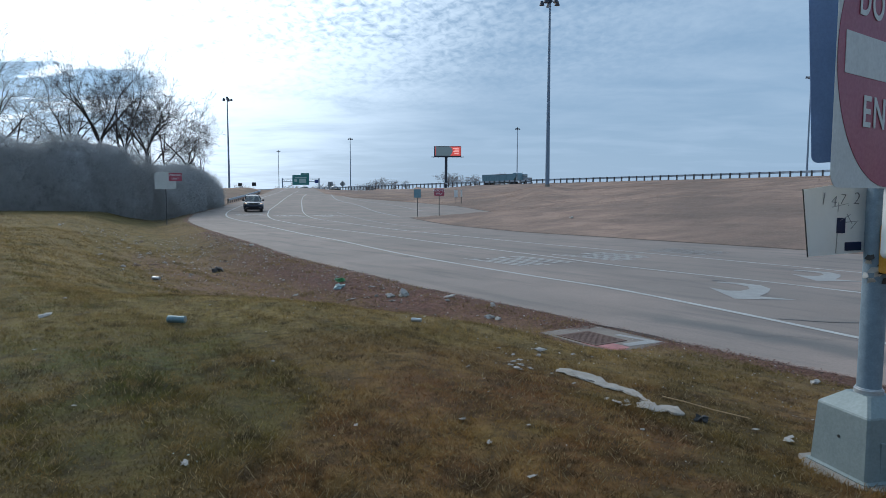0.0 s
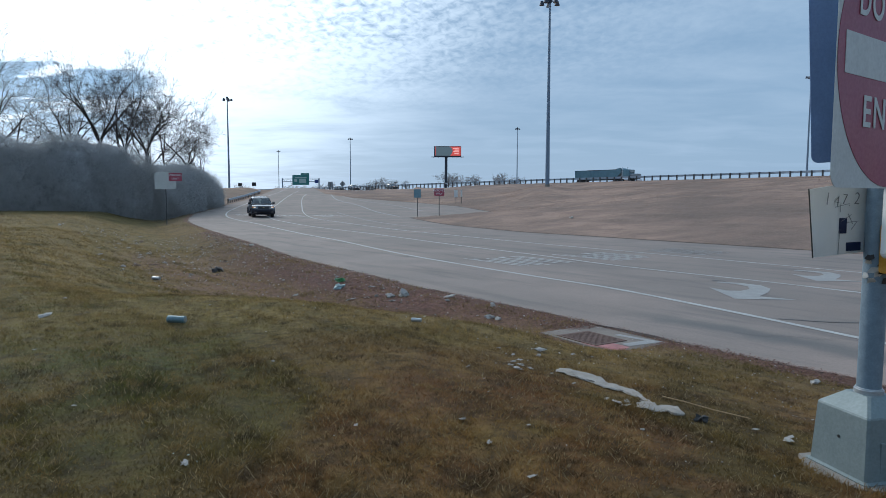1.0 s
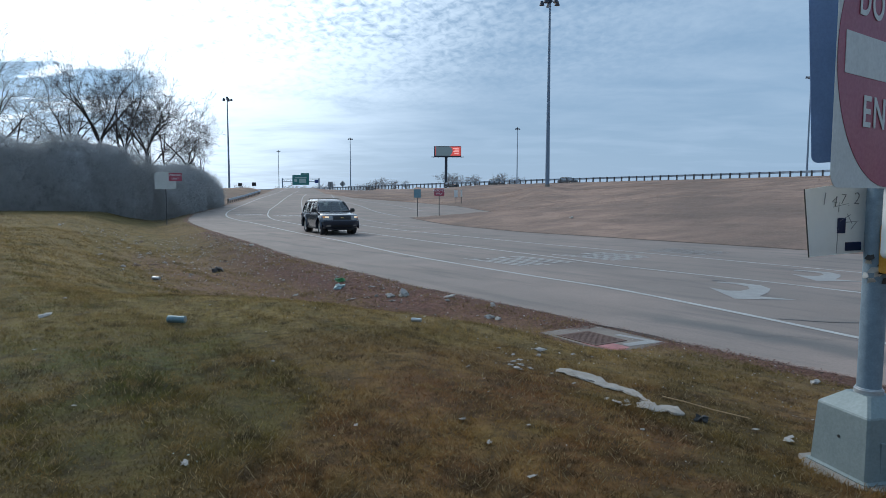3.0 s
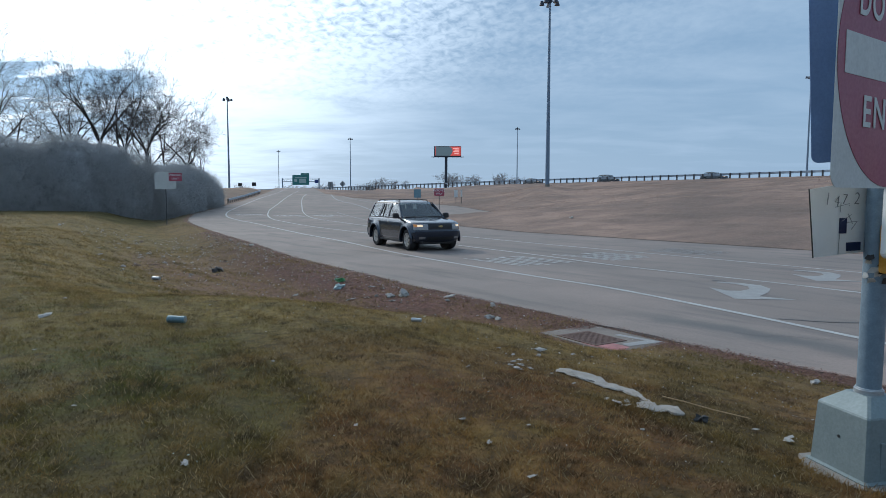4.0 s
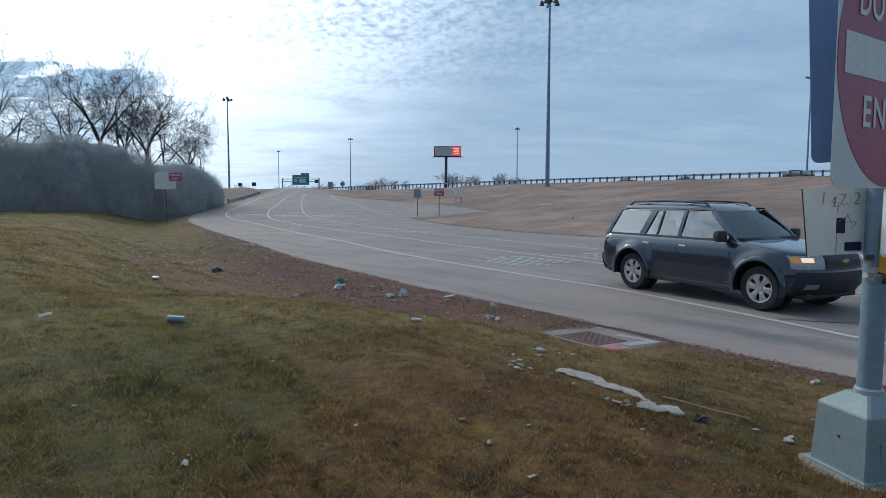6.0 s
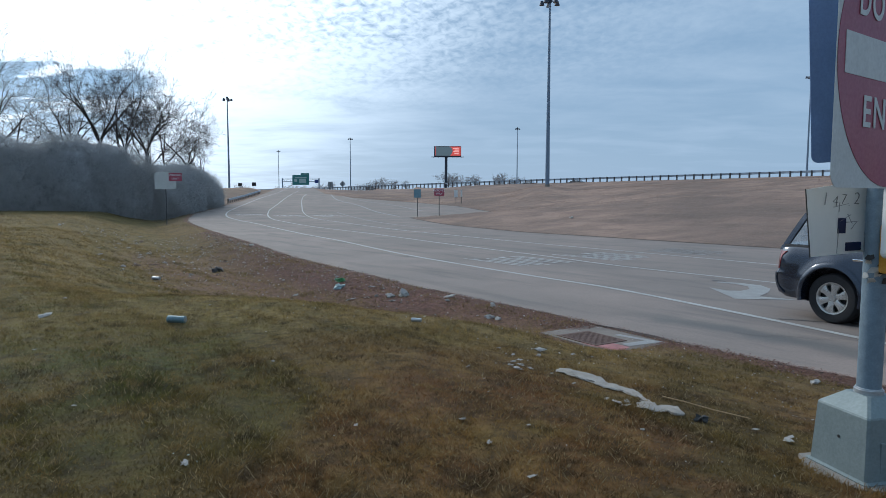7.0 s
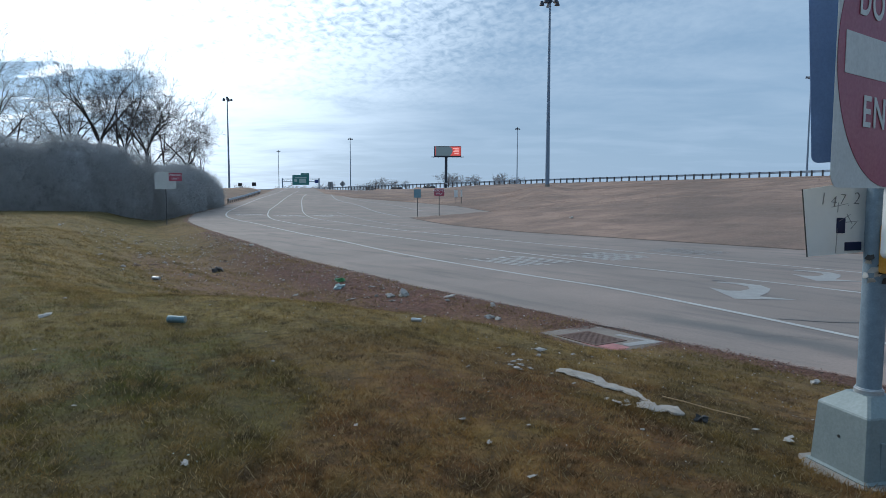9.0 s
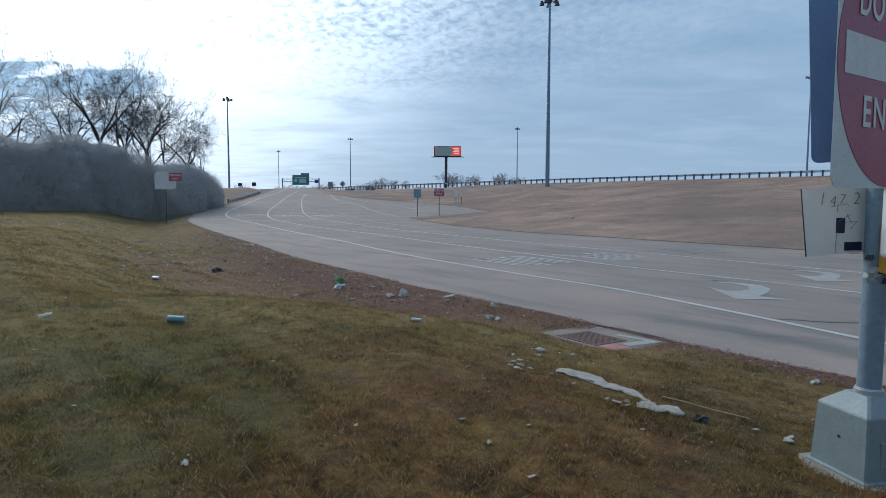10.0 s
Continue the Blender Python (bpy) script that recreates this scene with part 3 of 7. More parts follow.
M_OLDWHITE = material("weathered_white_plate", (0.62, 0.645, 0.63), 0.5, vary=0.07, scale=5, fine=50, bump=0.05, second=(0.50, 0.53, 0.53), second_amount=0.4, second_scale=6)
M_SIGNRED = material("sunburnt_red_sheeting", (0.30, 0.036, 0.10), 0.4, vary=0.12, scale=2.2, fine=50, bump=0.03, second=(0.33, 0.07, 0.085), second_amount=0.6, second_scale=2.0)
build_post()

ENTRY_TURN = 35.5


def build_entry_sign():
    """The 48 inch plate: red disc, white bar and words."""
    m = Matrix.Translation((POST.x, POST.y, 2.508)) @ pose(0, 0, 0, 0, 0, ENTRY_TURN) @ pose(-0.165, -0.09, 0)
    t = thing("do_not_enter_sign", m, "large white square sign with red disc and white bar", "road sign")
    bm = bmesh.new()
    outline(bm, rounded(1.219, 1.219, 0.07, 8), 0.003)
    part("plate", bm, M_OLDWHITE, t)
    bm = bmesh.new()
    outline(bm, [(0.603 * math.cos(2 * math.pi * k / 96), 0.603 * math.sin(2 * math.pi * k / 96)) for k in range(96)], 0.002, pose(0, -0.0025, 0))
    part("disc", bm, M_SIGNRED, t, "faded red disc")
    bm = bmesh.new()
    outline(bm, rounded(1.065, 0.188, 0.004, 2), 0.002, pose(0, -0.005, 0))
    part("bar", bm, M_OLDWHITE, t, "white bar")
    for row, z, st, x0, step in (("DO NOT", 0.245, 0.80, -0.358, 0.140), ("ENTER", -0.258, 0.92, -0.287, 0.140)):
        for k, ch in enumerate(row):
            if ch != " ":
                lettering("letter", ch, 0.205, M_OLDWHITE, pose(x0 + step * k, -0.0055, z) @ UPRIGHT, t, "white letter", stretch=st, bold=0.003)
    for z in (0.38, -0.38):
        bm = bmesh.new()
        box(bm, (0.16, 0.04, 0.045), pose(0, 0.024, z), 0.004)
        part("bracket", bm, M_GALV, t)


build_entry_sign()


def build_side_sign():
    """A second plate behind the post, turned away, seen from behind."""
    m = Matrix.Translation((POST.x - 0.05, POST.y + 0.075, 2.51)) @ pose(0, 0, 0, 0, -3.6, 0)
    t = thing("turned_sign", m, "back of a sign turned away on the post, shade in its blue tone", "road sign")
    bm = bmesh.new()
    outline(bm, rounded(0.61, 0.91, 0.04, 8), 0.004)
    part("plate", bm, M_SIDEBACK, t)
    bm = bmesh.new()
    box(bm, (0.16, 0.03, 0.045), pose(0, -0.016, 0.3), 0.004)
    part("bracket", bm, M_GALV, t)


# The back's blue shade is put into its colour; bare aluminium is paler.
M_SIDEBACK = material("shaded_sign_back", (0.10, 0.18, 0.36), 0.6, 0.1, vary=0.15, scale=6)
build_side_sign()


def build_white_plate():
    """A loose blank plate that swings on the post."""
    t = thing("loose_white_plate", Matrix.Translation((POST.x, POST.y, 1.70)), "loose white metal plate with scrawled marker numbers, hanging on the post", "plate")
    bm = bmesh.new()
    pts = [(-0.455, 0.166), (-0.412, -0.182), (-0.06, -0.155), (-0.06, 0.222)]
    outline(bm, pts, 0.003)
    plate = part("plate", bm, material("white_plate_paint", (0.80, 0.82, 0.81), 0.45, vary=0.05, scale=4, fine=40, bump=0.03), t)
    bm = bmesh.new()
    outline(bm, [(-0.459, 0.169), (-0.416, -0.185), (-0.412, -0.182), (-0.455, 0.166)], 0.005, pose(0, -0.001, 0))
    part("rim", bm, M_BLACK, t)
    bm = bmesh.new()
    outline(bm, rounded(0.047, 0.08, 0.003, 2), 0.002, pose(-0.240, -0.003, -0.020))
    part("sticker", bm, M_STICKER, plate, "navy sticker")
    bm = bmesh.new()
    outline(bm, rounded(0.092, 0.045, 0.003, 2), 0.002, pose(-0.168, -0.003, -0.128) @ pose(0, 0, 0, 0, -2, 0))
    part("sticker", bm, M_STICKER, plate, "navy sticker")
    for ch, x, z, s, mt in (("1", -0.355, 0.12, 0.12, M_FAINT), ("4", -0.295, 0.108, 0.105, M_INK), ("7", -0.245, 0.118, 0.10, M_INK), (".", -0.210, 0.105, 0.08, M_INK), ("2", -0.165, 0.122, 0.115, M_INK)):
        lettering("scrawl", ch, s * 0.8, mt, pose(x, -0.0025, z) @ UPRIGHT @ pose(0, 0, 0, 0, 0, -6), plate, "scrawled number", stretch=0.85, bold=-0.002)
    for x, z, ln, a in ((-0.15, 0.02, 0.07, 30), (-0.125, 0.015, 0.06, -60), (-0.11, 0.0, 0.07, 5), (-0.19, 0.075, 0.05, 88), (-0.18, 0.085, 0.09, 12), (-0.19, -0.1, 0.13, 88), (-0.10, -0.02, 0.05, 50)):
        bm = bmesh.new()
        outline(bm, [(-ln / 2, -0.0018), (ln / 2, -0.001), (ln / 2, 0.0012), (-ln / 2, 0.002)], 0.0015, pose(x - 0.07, -0.003, z) @ pose(0, 0, 0, 0, -a, 0))
        part("scrawl", bm, M_FAINT, plate)
    bm = bmesh.new()
    tube(bm, 0.058, 0.058, (-0.085, -0.0636, 0.09), (-0.085, -0.0636, 0.11), 24)
    part("hose_clamp", bm, M_POLE, t, shade=True)
    for ob in t.children_recursive:
        ob.data.transform(Matrix.Scale(1.038, 4))
    return t


PLATE = build_white_plate()


def build_signal():
    """Pedestrian signal on the far side of the post: yellow housing, grey louvred face."""
    m = Matrix.Translation((POST.x + 0.117, POST.y - 0.16, 1.60))
    t = thing("pedestrian_signal", m, "yellow pedestrian signal housing with a pale framed face", "traffic signal")
    bm = bmesh.new()
    box(bm, (0.30, 0.16, 0.26), pose(0, 0.02, -0.013), 0.02)
    part("housing", bm, M_ORANGE, t, "yellow housing", True)
    bm = bmesh.new()
    outline(bm, rounded(0.33, 0.367, 0.03), 0.04, pose(-0.082, -0.10, 0.133))
    part("visor_frame", bm, M_WHITE, t, "pale frame")
    bm = bmesh.new()
    outline(bm, rounded(0.29, 0.33, 0.02), 0.01, pose(-0.082, -0.109, 0.133))
    face = part("louvre_face", bm, M_BACK, t)
    for k in range(5):
        bm = bmesh.new()
        box(bm, (0.27, 0.012, 0.008), pose(-0.082, -0.113, -0.002 + 0.066 * k))
        part("louvre", bm, M_BLACK, face)
    bm = bmesh.new()
    tube(bm, 0.02, 0.02, (-0.11, 0.095, -0.02), (-0.11, 0.125, -0.02), 12)
    part("bracket", bm, M_GALV, t)


build_signal()


def build_pad():
    bm = bmesh.new()
    rnd = random.Random(3)
    n = 26
    pts = []
    for k in range(n):
        a = 2 * math.pi * k / n
        r = 0.29 * (1 + rnd.uniform(-0.10, 0.10))
        pts.append(bm.verts.new((r * math.cos(a), r * math.sin(a), 0.0)))
    low = [bm.verts.new((v.co.x * 1.12, v.co.y * 1.12, -0.18)) for v in pts]
    bm.faces.new(pts)
    for k in range(n):
        bm.faces.new((pts[k], low[k], low[(k + 1) % n], pts[(k + 1) % n]))
    bmesh.ops.recalc_face_normals(bm, faces=bm.faces)
    ob = part("concrete_footing", bm, M_KERB)
    ob.location = (POST.x - 0.01, POST.y - 0.01, POST.z + 0.006)
    tagged(ob, "rough pale concrete footing under the post", "footing", kind="structure")


M_KERB = material("inlet_concrete", (0.31, 0.285, 0.255), 0.9, vary=0.15, scale=5, fine=50, bump=0.3, second=(0.22, 0.20, 0.18), second_amount=0.6, second_scale=3)
build_pad()


# ---- guard rail on the crest ----
def build_guardrail():
    t = thing("guardrail", Matrix(), "long weathered steel guard rail on posts along the crest", "guardrail")
    line = spline([p for p in RAIL if 20 < p[1] < 420], 1.0)
    # resample evenly
    cum = [0.0]
    for a, b in zip(line[:-1], line[1:]):
        cum.append(cum[-1] + (b - a).length)
    xs, ys = [p.x for p in line], [p.y for p in line]
    step = 1.65
    n = int(cum[-1] / step)
    pts = [Vector((np.interp(k * step, cum, xs), np.interp(k * step, cum, ys))) for k in range(n + 1)]
    zs = [float(crest_at(p.x)) for p in pts]
    prof = [(0.52, 0.0), (0.58, 0.08), (0.66, 0.08), (0.70, 0.01), (0.74, 0.08), (0.82, 0.08), (0.88, 0.0), (0.88, -0.03), (0.52, -0.03)]
    bm = bmesh.new()
    rows = []
    for i, p in enumerate(pts):
        d = (pts[min(i + 1, n)] - pts[max(i - 1, 0)]).normalized()
        nrm = Vector((d.y, -d.x))
        if nrm.y > 0:
            nrm = -nrm
        rows.append([bm.verts.new((p.x - nrm.x * o, p.y - nrm.y * o, zs[i] + z)) for z, o in prof])
    k = len(prof)
    for a, b in zip(rows[:-1], rows[1:]):
        for j in range(k):
            bm.faces.new((a[j], a[(j + 1) % k], b[(j + 1) % k], b[j]))
    bmesh.ops.recalc_face_normals(bm, faces=bm.faces)
    part("rail", bm, M_RAIL, t, "weathered W-shaped rail")
    bm = bmesh.new()
    box(bm, (0.20, 0.22, 1.2), pose(0, 0, 0.27), 0.012)
    first = part("post", bm, M_POST, t)
    for i, p in enumerate(pts):
        ob = first if i == 0 else new("post", first.data)
        ob.parent = t
        ob.location = (p.x, p.y - 0.13, zs[i])
        ob.rotation_euler.z = 0.7


build_guardrail()


# ---- high mast lights ----
def build_mast(x, y, top, base=None):
    z = height(x, y) if base is None else base
    t = thing("high_mast_light", Matrix.Translation((x, y, z)), "tall tapered grey steel highway mast with a ring of lamps", "lamp post", "high mast lights along the freeway")
    h = top - z
    bm = bmesh.new()
    tube(bm, 0.36, 0.15, (0, 0, -0.3), (0, 0, h), 12)
    part("pole", bm, M_MAST, t, shade=True)
    bm = bmesh.new()
    tube(bm, 0.42, 0.42, (0, 0, -0.3), (0, 0, 0.35), 12)
    part("foundation", bm, M_KERB, t)
    bm = bmesh.new()
    tube(bm, 0.3, 0.3, (0, 0, h - 0.5), (0, 0, h + 0.5), 10)
    part("head_frame", bm, M_DARKSTEEL, t)
    for k in range(5):
        a = 2 * math.pi * k / 5 + 0.3
        bm = bmesh.new()
        tube(bm, 0.05, 0.05, (0.25 * math.cos(a), 0.25 * math.sin(a), h - 0.2), (1.15 * math.cos(a), 1.15 * math.sin(a), h - 0.25), 6)
        tube(bm, 0.42, 0.22, (1.25 * math.cos(a), 1.25 * math.sin(a), h - 0.75), (1.25 * math.cos(a), 1.25 * math.sin(a), h - 0.1), 10)
        part("lamp_head", bm, M_DARKSTEEL, t, "dark lamp head")
    return t


for x, y, top in ((16.6, 103, 32.6), (-68.2, 206, 32.9), (-56.7, 396, 37.6), (43.4, 380, 42.2), (-133.4, 525, 39.2), (116.9, 208, 40.6)):
    build_mast(x, y, top)


# ---- billboard ----
def build_billboard():
    y = 350.0
    x = 2.4
    z0 = height(x, y)
    t = thing("billboard", Matrix.Translation((x, y, z0)), "roadside digital billboard, grey and red, on one steel column", "billboard")
    bm = bmesh.new()
    tube(bm, 0.75, 0.75, (-0.8, 0, -0.5), (-0.8, 0, 23.6 - z0), 14)
    part("column", bm, M_DARKSTEEL, t, "dark steel column", True)
    bm = bmesh.new()
    box(bm, (14.6, 1.2, 5.6), pose(0, 0, 26.6 - z0), 0.05)
    cab = part("cabinet", bm, M_DARKSTEEL, t)
    bm = bmesh.new()
    outline(bm, rounded(13.6, 4.9, 0.05, 2), 0.05, pose(0.2, -0.70, 26.7 - z0))
    part("screen", bm, glow_material("screen_red", (0.60, 0.085, 0.07), 0.7), cab, "red lit screen")
    bm = bmesh.new()
    blob = [(-6.6, -2.45), (1.2, -2.45), (2.1, -1.2), (2.6, 0.2), (2.0, 1.6), (0.9, 2.45), (-6.6, 2.45)]
    outline(bm, blob, 0.03, pose(0.2, -0.75, 26.7 - z0))
    part("screen_field", bm, glow_material("screen_grey", (0.10, 0.14, 0.16), 0.6), cab, "grey area of the picture")
    for k, (bx, bz, bw) in enumerate(((4.4, 1.5, 3.0), (4.9, 0.6, 2.4), (4.6, -0.3, 2.9), (4.8, -1.3, 2.2))):
        bm = bmesh.new()
        outline(bm, rounded(bw, 0.5, 0.02, 2), 0.03, pose(bx, -0.75, 26.7 - z0 + bz))
        part("text_bar", bm, glow_material("screen_pink", (0.8, 0.36, 0.33), 0.9), cab)
    bm = bmesh.new()
    box(bm, (17.6, 2.6, 0.18), pose(0, -0.6, 23.6 - z0))
    part("catwalk", bm, M_DARKSTEEL, t)
    for k in range(7):
        bm = bmesh.new()
        tube(bm, 0.12, 0.12, (-7.5 + 2.5 * k, -1.6, 23.1 - z0), (-7.5 + 2.5 * k, 0.3, 23.5 - z0), 6)
        part("bracket", bm, M_DARKSTEEL, t)


build_billboard()


# ---- overhead sign gantry and far signs ----
def build_gantry():
    y, zb = 300.0, 3.2
    t = thing("sign_gantry", Matrix.Translation((-66, y, zb)), "overhead highway gantry with a green guide sign", "sign gantry")
    for x in (-8.6, 8.4):
        bm = bmesh.new()
        tube(bm, 0.28, 0.28, (x, 0, -0.5), (x, 0, 7.4), 8)
        part("upright", bm, M_MAST, t)
    for z in (5.9, 7.1):
        bm = bmesh.new()
        tube(bm, 0.13, 0.13, (-8.6, 0, z), (8.4, 0, z), 6)
        part("chord", bm, M_MAST, t)
    for k in range(12):
        x = -8.6 + 17 * k / 12
        bm = bmesh.new()
        tube(bm, 0.07, 0.07, (x, 0, 5.9 if k % 2 else 7.1), (x + 17 / 12, 0, 7.1 if k % 2 else 5.9), 5)
        part("brace", bm, M_MAST, t)
    bm = bmesh.new()
    outline(bm, rounded(7.8, 4.6, 0.2, 3), 0.15, pose(0.0, -0.4, 6.6))
    g = part("guide_sign", bm, M_GREEN, t, "green guide sign panel")
    bm = bmesh.new()
    outline(bm, rounded(3.9, 0.9, 0.1, 3), 0.15, pose(1.95, -0.4, 9.36))
    part("exit_tab", bm, M_GREEN, g)
    for bx, bz, bw, bh in ((0, 7.7, 5.4, 0.55), (0.9, 6.2, 3.2, 1.9), (-2.3, 6.4, 1.3, 1.2), (1.95, 9.36, 2.8, 0.3)):
        bm = bmesh.new()
        outline(bm, rounded(bw, bh, 0.05, 2), 0.03, pose(bx, -0.44, bz))
        part("text_bar", bm, M_SIGNTEXT, g)
    bm = bmesh.new()
    outline(bm, rounded(1.7, 1.6, 0.1, 3), 0.1, pose(7.3, -0.4, 6.0))
    part("route_sign", bm, M_BLUE, t)


M_SIGNTEXT = material("sign_text_pale", (0.45, 0.55, 0.52), 0.5, vary=0.1)
build_gantry()


def plain_sign(name, x, y, z0, zc, w, h, mat, label, post_mat=None, diamond=False, turn=0.0, bars=0, depth=0.02, rail=None):
    t = thing(name, Matrix.Translation((x, y, z0)) @ pose(0, 0, 0, 0, 0, turn), label, "road sign")
    bm = bmesh.new()
    box(bm, (0.06 if y < 100 else 0.16, 0.05 if y < 100 else 0.14, zc - z0 + h * 0.4 + 0.4), pose(0, 0.05, (zc - z0 + h * 0.4 - 0.4) / 2), 0.006)
    part("post", bm, post_mat or M_POST, t)
    bm = bmesh.new()
    r = pose(0, 0, 0, 0, 45 if diamond else 0, 0)
    outline(bm, rounded(w, h, 0.05 * w, 4), depth, pose(0, -0.02, zc - z0) @ r)
    p = part("panel", bm, mat, t)
    return t, p


def bar(parent, x, z, w, h, mat, y=-0.026):
    bm = bmesh.new()
    outline(bm, rounded(w, h, min(w, h) * 0.2, 2), 0.004, pose(x, y, z))
    return part("text_bar", bm, mat, parent)


plain_sign("far_sign", -43.6, 250, 3.2, 6.5, 1.9, 2.6, M_BACK, "back of a far rectangular road sign")
# The diamond's backlit darkness is put in by its grey colour.
plain_sign("far_sign", -38.9, 250, 3.2, 7.0, 1.7, 1.7, M_BACK, "far diamond warning sign on a thin post, coloured dark as backlit", diamond=True)
plain_sign("far_sign", -110.0, 350, 3.2, 8.6, 2.2, 1.8, M_BLACK, "small dark far sign on a post")
plain_sign("far_sign", -102.5, 350, 3.2, 8.8, 2.2, 2.0, M_BLACK, "small dark far sign on a post")


def build_wrong_way(x, y, zc, w, h, turn, label):
    z0 = height(x, y)
    t, p = plain_sign("wrong_way_sign", x, y, z0, zc, w, h, M_RED, label, turn=turn)
    for txt, dz in (("WRONG", 0.22), ("WAY", -0.22)):
        lettering("words", txt, h * 0.42, M_WHITE, pose(0, -0.024, zc - z0 + dz * h) @ UPRIGHT, p, "white lettering", stretch=0.95)
    return t


build_wrong_way(-0.35, 58.0, 2.32, 0.92, 0.66, 0, "small red wrong way sign on a post at the gore")
t, p = plain_sign("blue_sign", -2.3, 57.8, height(-2.3, 57.8), 2.2, 0.62, 0.75, M_FADEDBLUE, "faded blue-grey sign on a post at the gore")
# the paired sign by the thicket: a blank back with a red panel before its corner
z0 = height(-20.8, 47)
t, p = plain_sign("blank_sign", -20.2, 47.0, z0, 3.0, 1.5, 1.15, M_OLDWHITE, "blank pale sign panel on a thin post beside the thicket", turn=6)
bm = bmesh.new()
outline(bm, rounded(0.85, 0.28, 0.02, 2), 0.02, pose(-0.18, -0.03, 3.52 - z0))
part("upper_panel", bm, M_OLDWHITE, t)
bm = bmesh.new()
outline(bm, rounded(0.92, 0.60, 0.04, 4), 0.02, pose(0.72, -0.06, 3.30 - z0))
ww = part("wrong_way_panel", bm, M_RED, t, "small red wrong way panel")
for txt, dz in (("WRONG", 0.13), ("WAY", -0.13)):
    lettering("words", txt, 0.24, M_WHITE, pose(0.72, -0.064, 3.30 - z0 + dz) @ UPRIGHT, ww, "white lettering", stretch=0.95)
for x, s in ((1.75, 0.46), (2.5, 0.22)):
    y = 88.0
    z0 = height(x, y)
    plain_sign("delineator", x, y, z0, z0 + 1.35, s, 0.95, M_WHITE, "small white marker panel on a post by the far ramp")


# ---- vehicles ----
def paint_material(name, base, rough=0.28):
    m = material(name, base, rough, 0.5, vary=0.08, scale=2.0, fine=300, bump=0.0, coat=1.0)
    return m


M_CARPAINT = paint_material("charcoal_blue_car_paint", (0.022, 0.033, 0.056), 0.25)


def glass(name, tint, index=1.9):
    m = bpy.data.materials.new(name)
    m.use_nodes = True
    nt = m.node_tree
    clear, gloss, both = nt.nodes.new("ShaderNodeBsdfTransparent"), nt.nodes.new("ShaderNodeBsdfGlossy"), nt.nodes.new("ShaderNodeMixShader")
    clear.inputs[0].default_value = (*tint, 1)
    gloss.inputs["Roughness"].default_value = 0.03
    fres = nt.nodes.new("ShaderNodeFresnel")
    fres.inputs[0].default_value = index
    nt.links.new(fres.outputs[0], both.inputs[0])
    nt.links.new(clear.outputs[0], both.inputs[1])
    nt.links.new(gloss.outputs[0], both.inputs[2])
    nt.links.new(both.outputs[0], nt.nodes["Material Output"].inputs[0])
    return m


M_GLASS = glass("tinted_glass", (0.72, 0.76, 0.76), 3.6)
M_GLASS_FRONT = glass("windscreen_glass", (0.42, 0.55, 0.55), 2.4)
M_TYRE = material("tyre_rubber", (0.022, 0.022, 0.024), 0.85, vary=0.2, scale=20, fine=90, bump=0.3)
M_ALLOY = material("bright_alloy", (0.56, 0.55, 0.53), 0.3, 0.8, vary=0.08, scale=20, bump=0.03)
M_CLAD = material("dark_car_trim", (0.02, 0.021, 0.024), 0.55, vary=0.15, scale=15)
# Bumpers are body-coloured; their shade is put into this darker tone.
M_BUMPER = material("shaded_bumper_paint", (0.012, 0.017, 0.032), 0.5, vary=0.12, scale=12)
M_LAMP = glow_material("lit_headlamp", (0.92, 0.66, 0.44), 0.75, 0.2)
M_LAMPSIDE = glow_material("amber_marker", (0.60, 0.24, 0.06), 0.2, 0.2)
M_TAIL = material("tail_lamp_red", (0.22, 0.012, 0.012), 0.15, vary=0.1, bump=0, coat=0.5)
M_LENS = material("clear_lamp_lens", (0.30, 0.30, 0.30), 0.2, 0.4, vary=0.2, scale=20, bump=0, coat=0.8)
M_GOLD = material("gold_badge", (0.62, 0.47, 0.22), 0.35, 0.7, vary=0.1)
M_CHROME = material("chrome", (0.75, 0.76, 0.78), 0.12, 1.0, vary=0.03, bump=0)

BODY_LV = [  # height, nose, tail, half width
    (0.27, 2.00, -2.26, 0.78), (0.30, 2.11, -2.36, 0.86), (0.36, 2.20, -2.42, 0.90), (0.46, 2.27, -2.46, 0.918), (0.56, 2.30, -2.48, 0.926), (0.64, 2.31, -2.48, 0.930), (0.69, 2.305, -2.47, 0.930),
    (0.715, 2.285, -2.445, 0.930), (0.78, 2.28, -2.435, 0.930), (0.85, 2.27, -2.43, 0.928), (0.91, 2.25, -2.425, 0.922), (0.955, 2.215, -2.42, 0.916), (0.985, 2.15, -2.415, 0.908), (1.015, 2.02, -2.41, 0.897),
    (1.05, 1.78, -2.405, 0.884), (1.085, 1.48, -2.40, 0.866), (1.12, 1.22, -2.395, 0.832), (1.135, 1.06, -2.39, 0.78)]
NOSE, STERN = 0.62, 0.30  # depth of the rounded ends


def cabin_levels(gz, tail):
    lv = [(1.03, 1.15, -2.42, 0.868), (1.10, 1.06, -2.40, 0.855), (1.38, 0.70, -2.26, 0.785), (1.60, 0.40, -2.09, 0.715), (1.68, 0.25, -1.98, 0.665), (1.73, 0.0, -1.80, 0.57), (1.75, -0.3, -1.5, 0.40)]
    return [(1.03 + (z - 1.03) * gz, f, r + tail * (1 + 0.9 * (z - 1.03)), w) for z, f, r, w in lv]


def cabin_at(levels, z, k):
    return float(np.interp(z, [l[0] for l in levels], [l[k] for l in levels]))


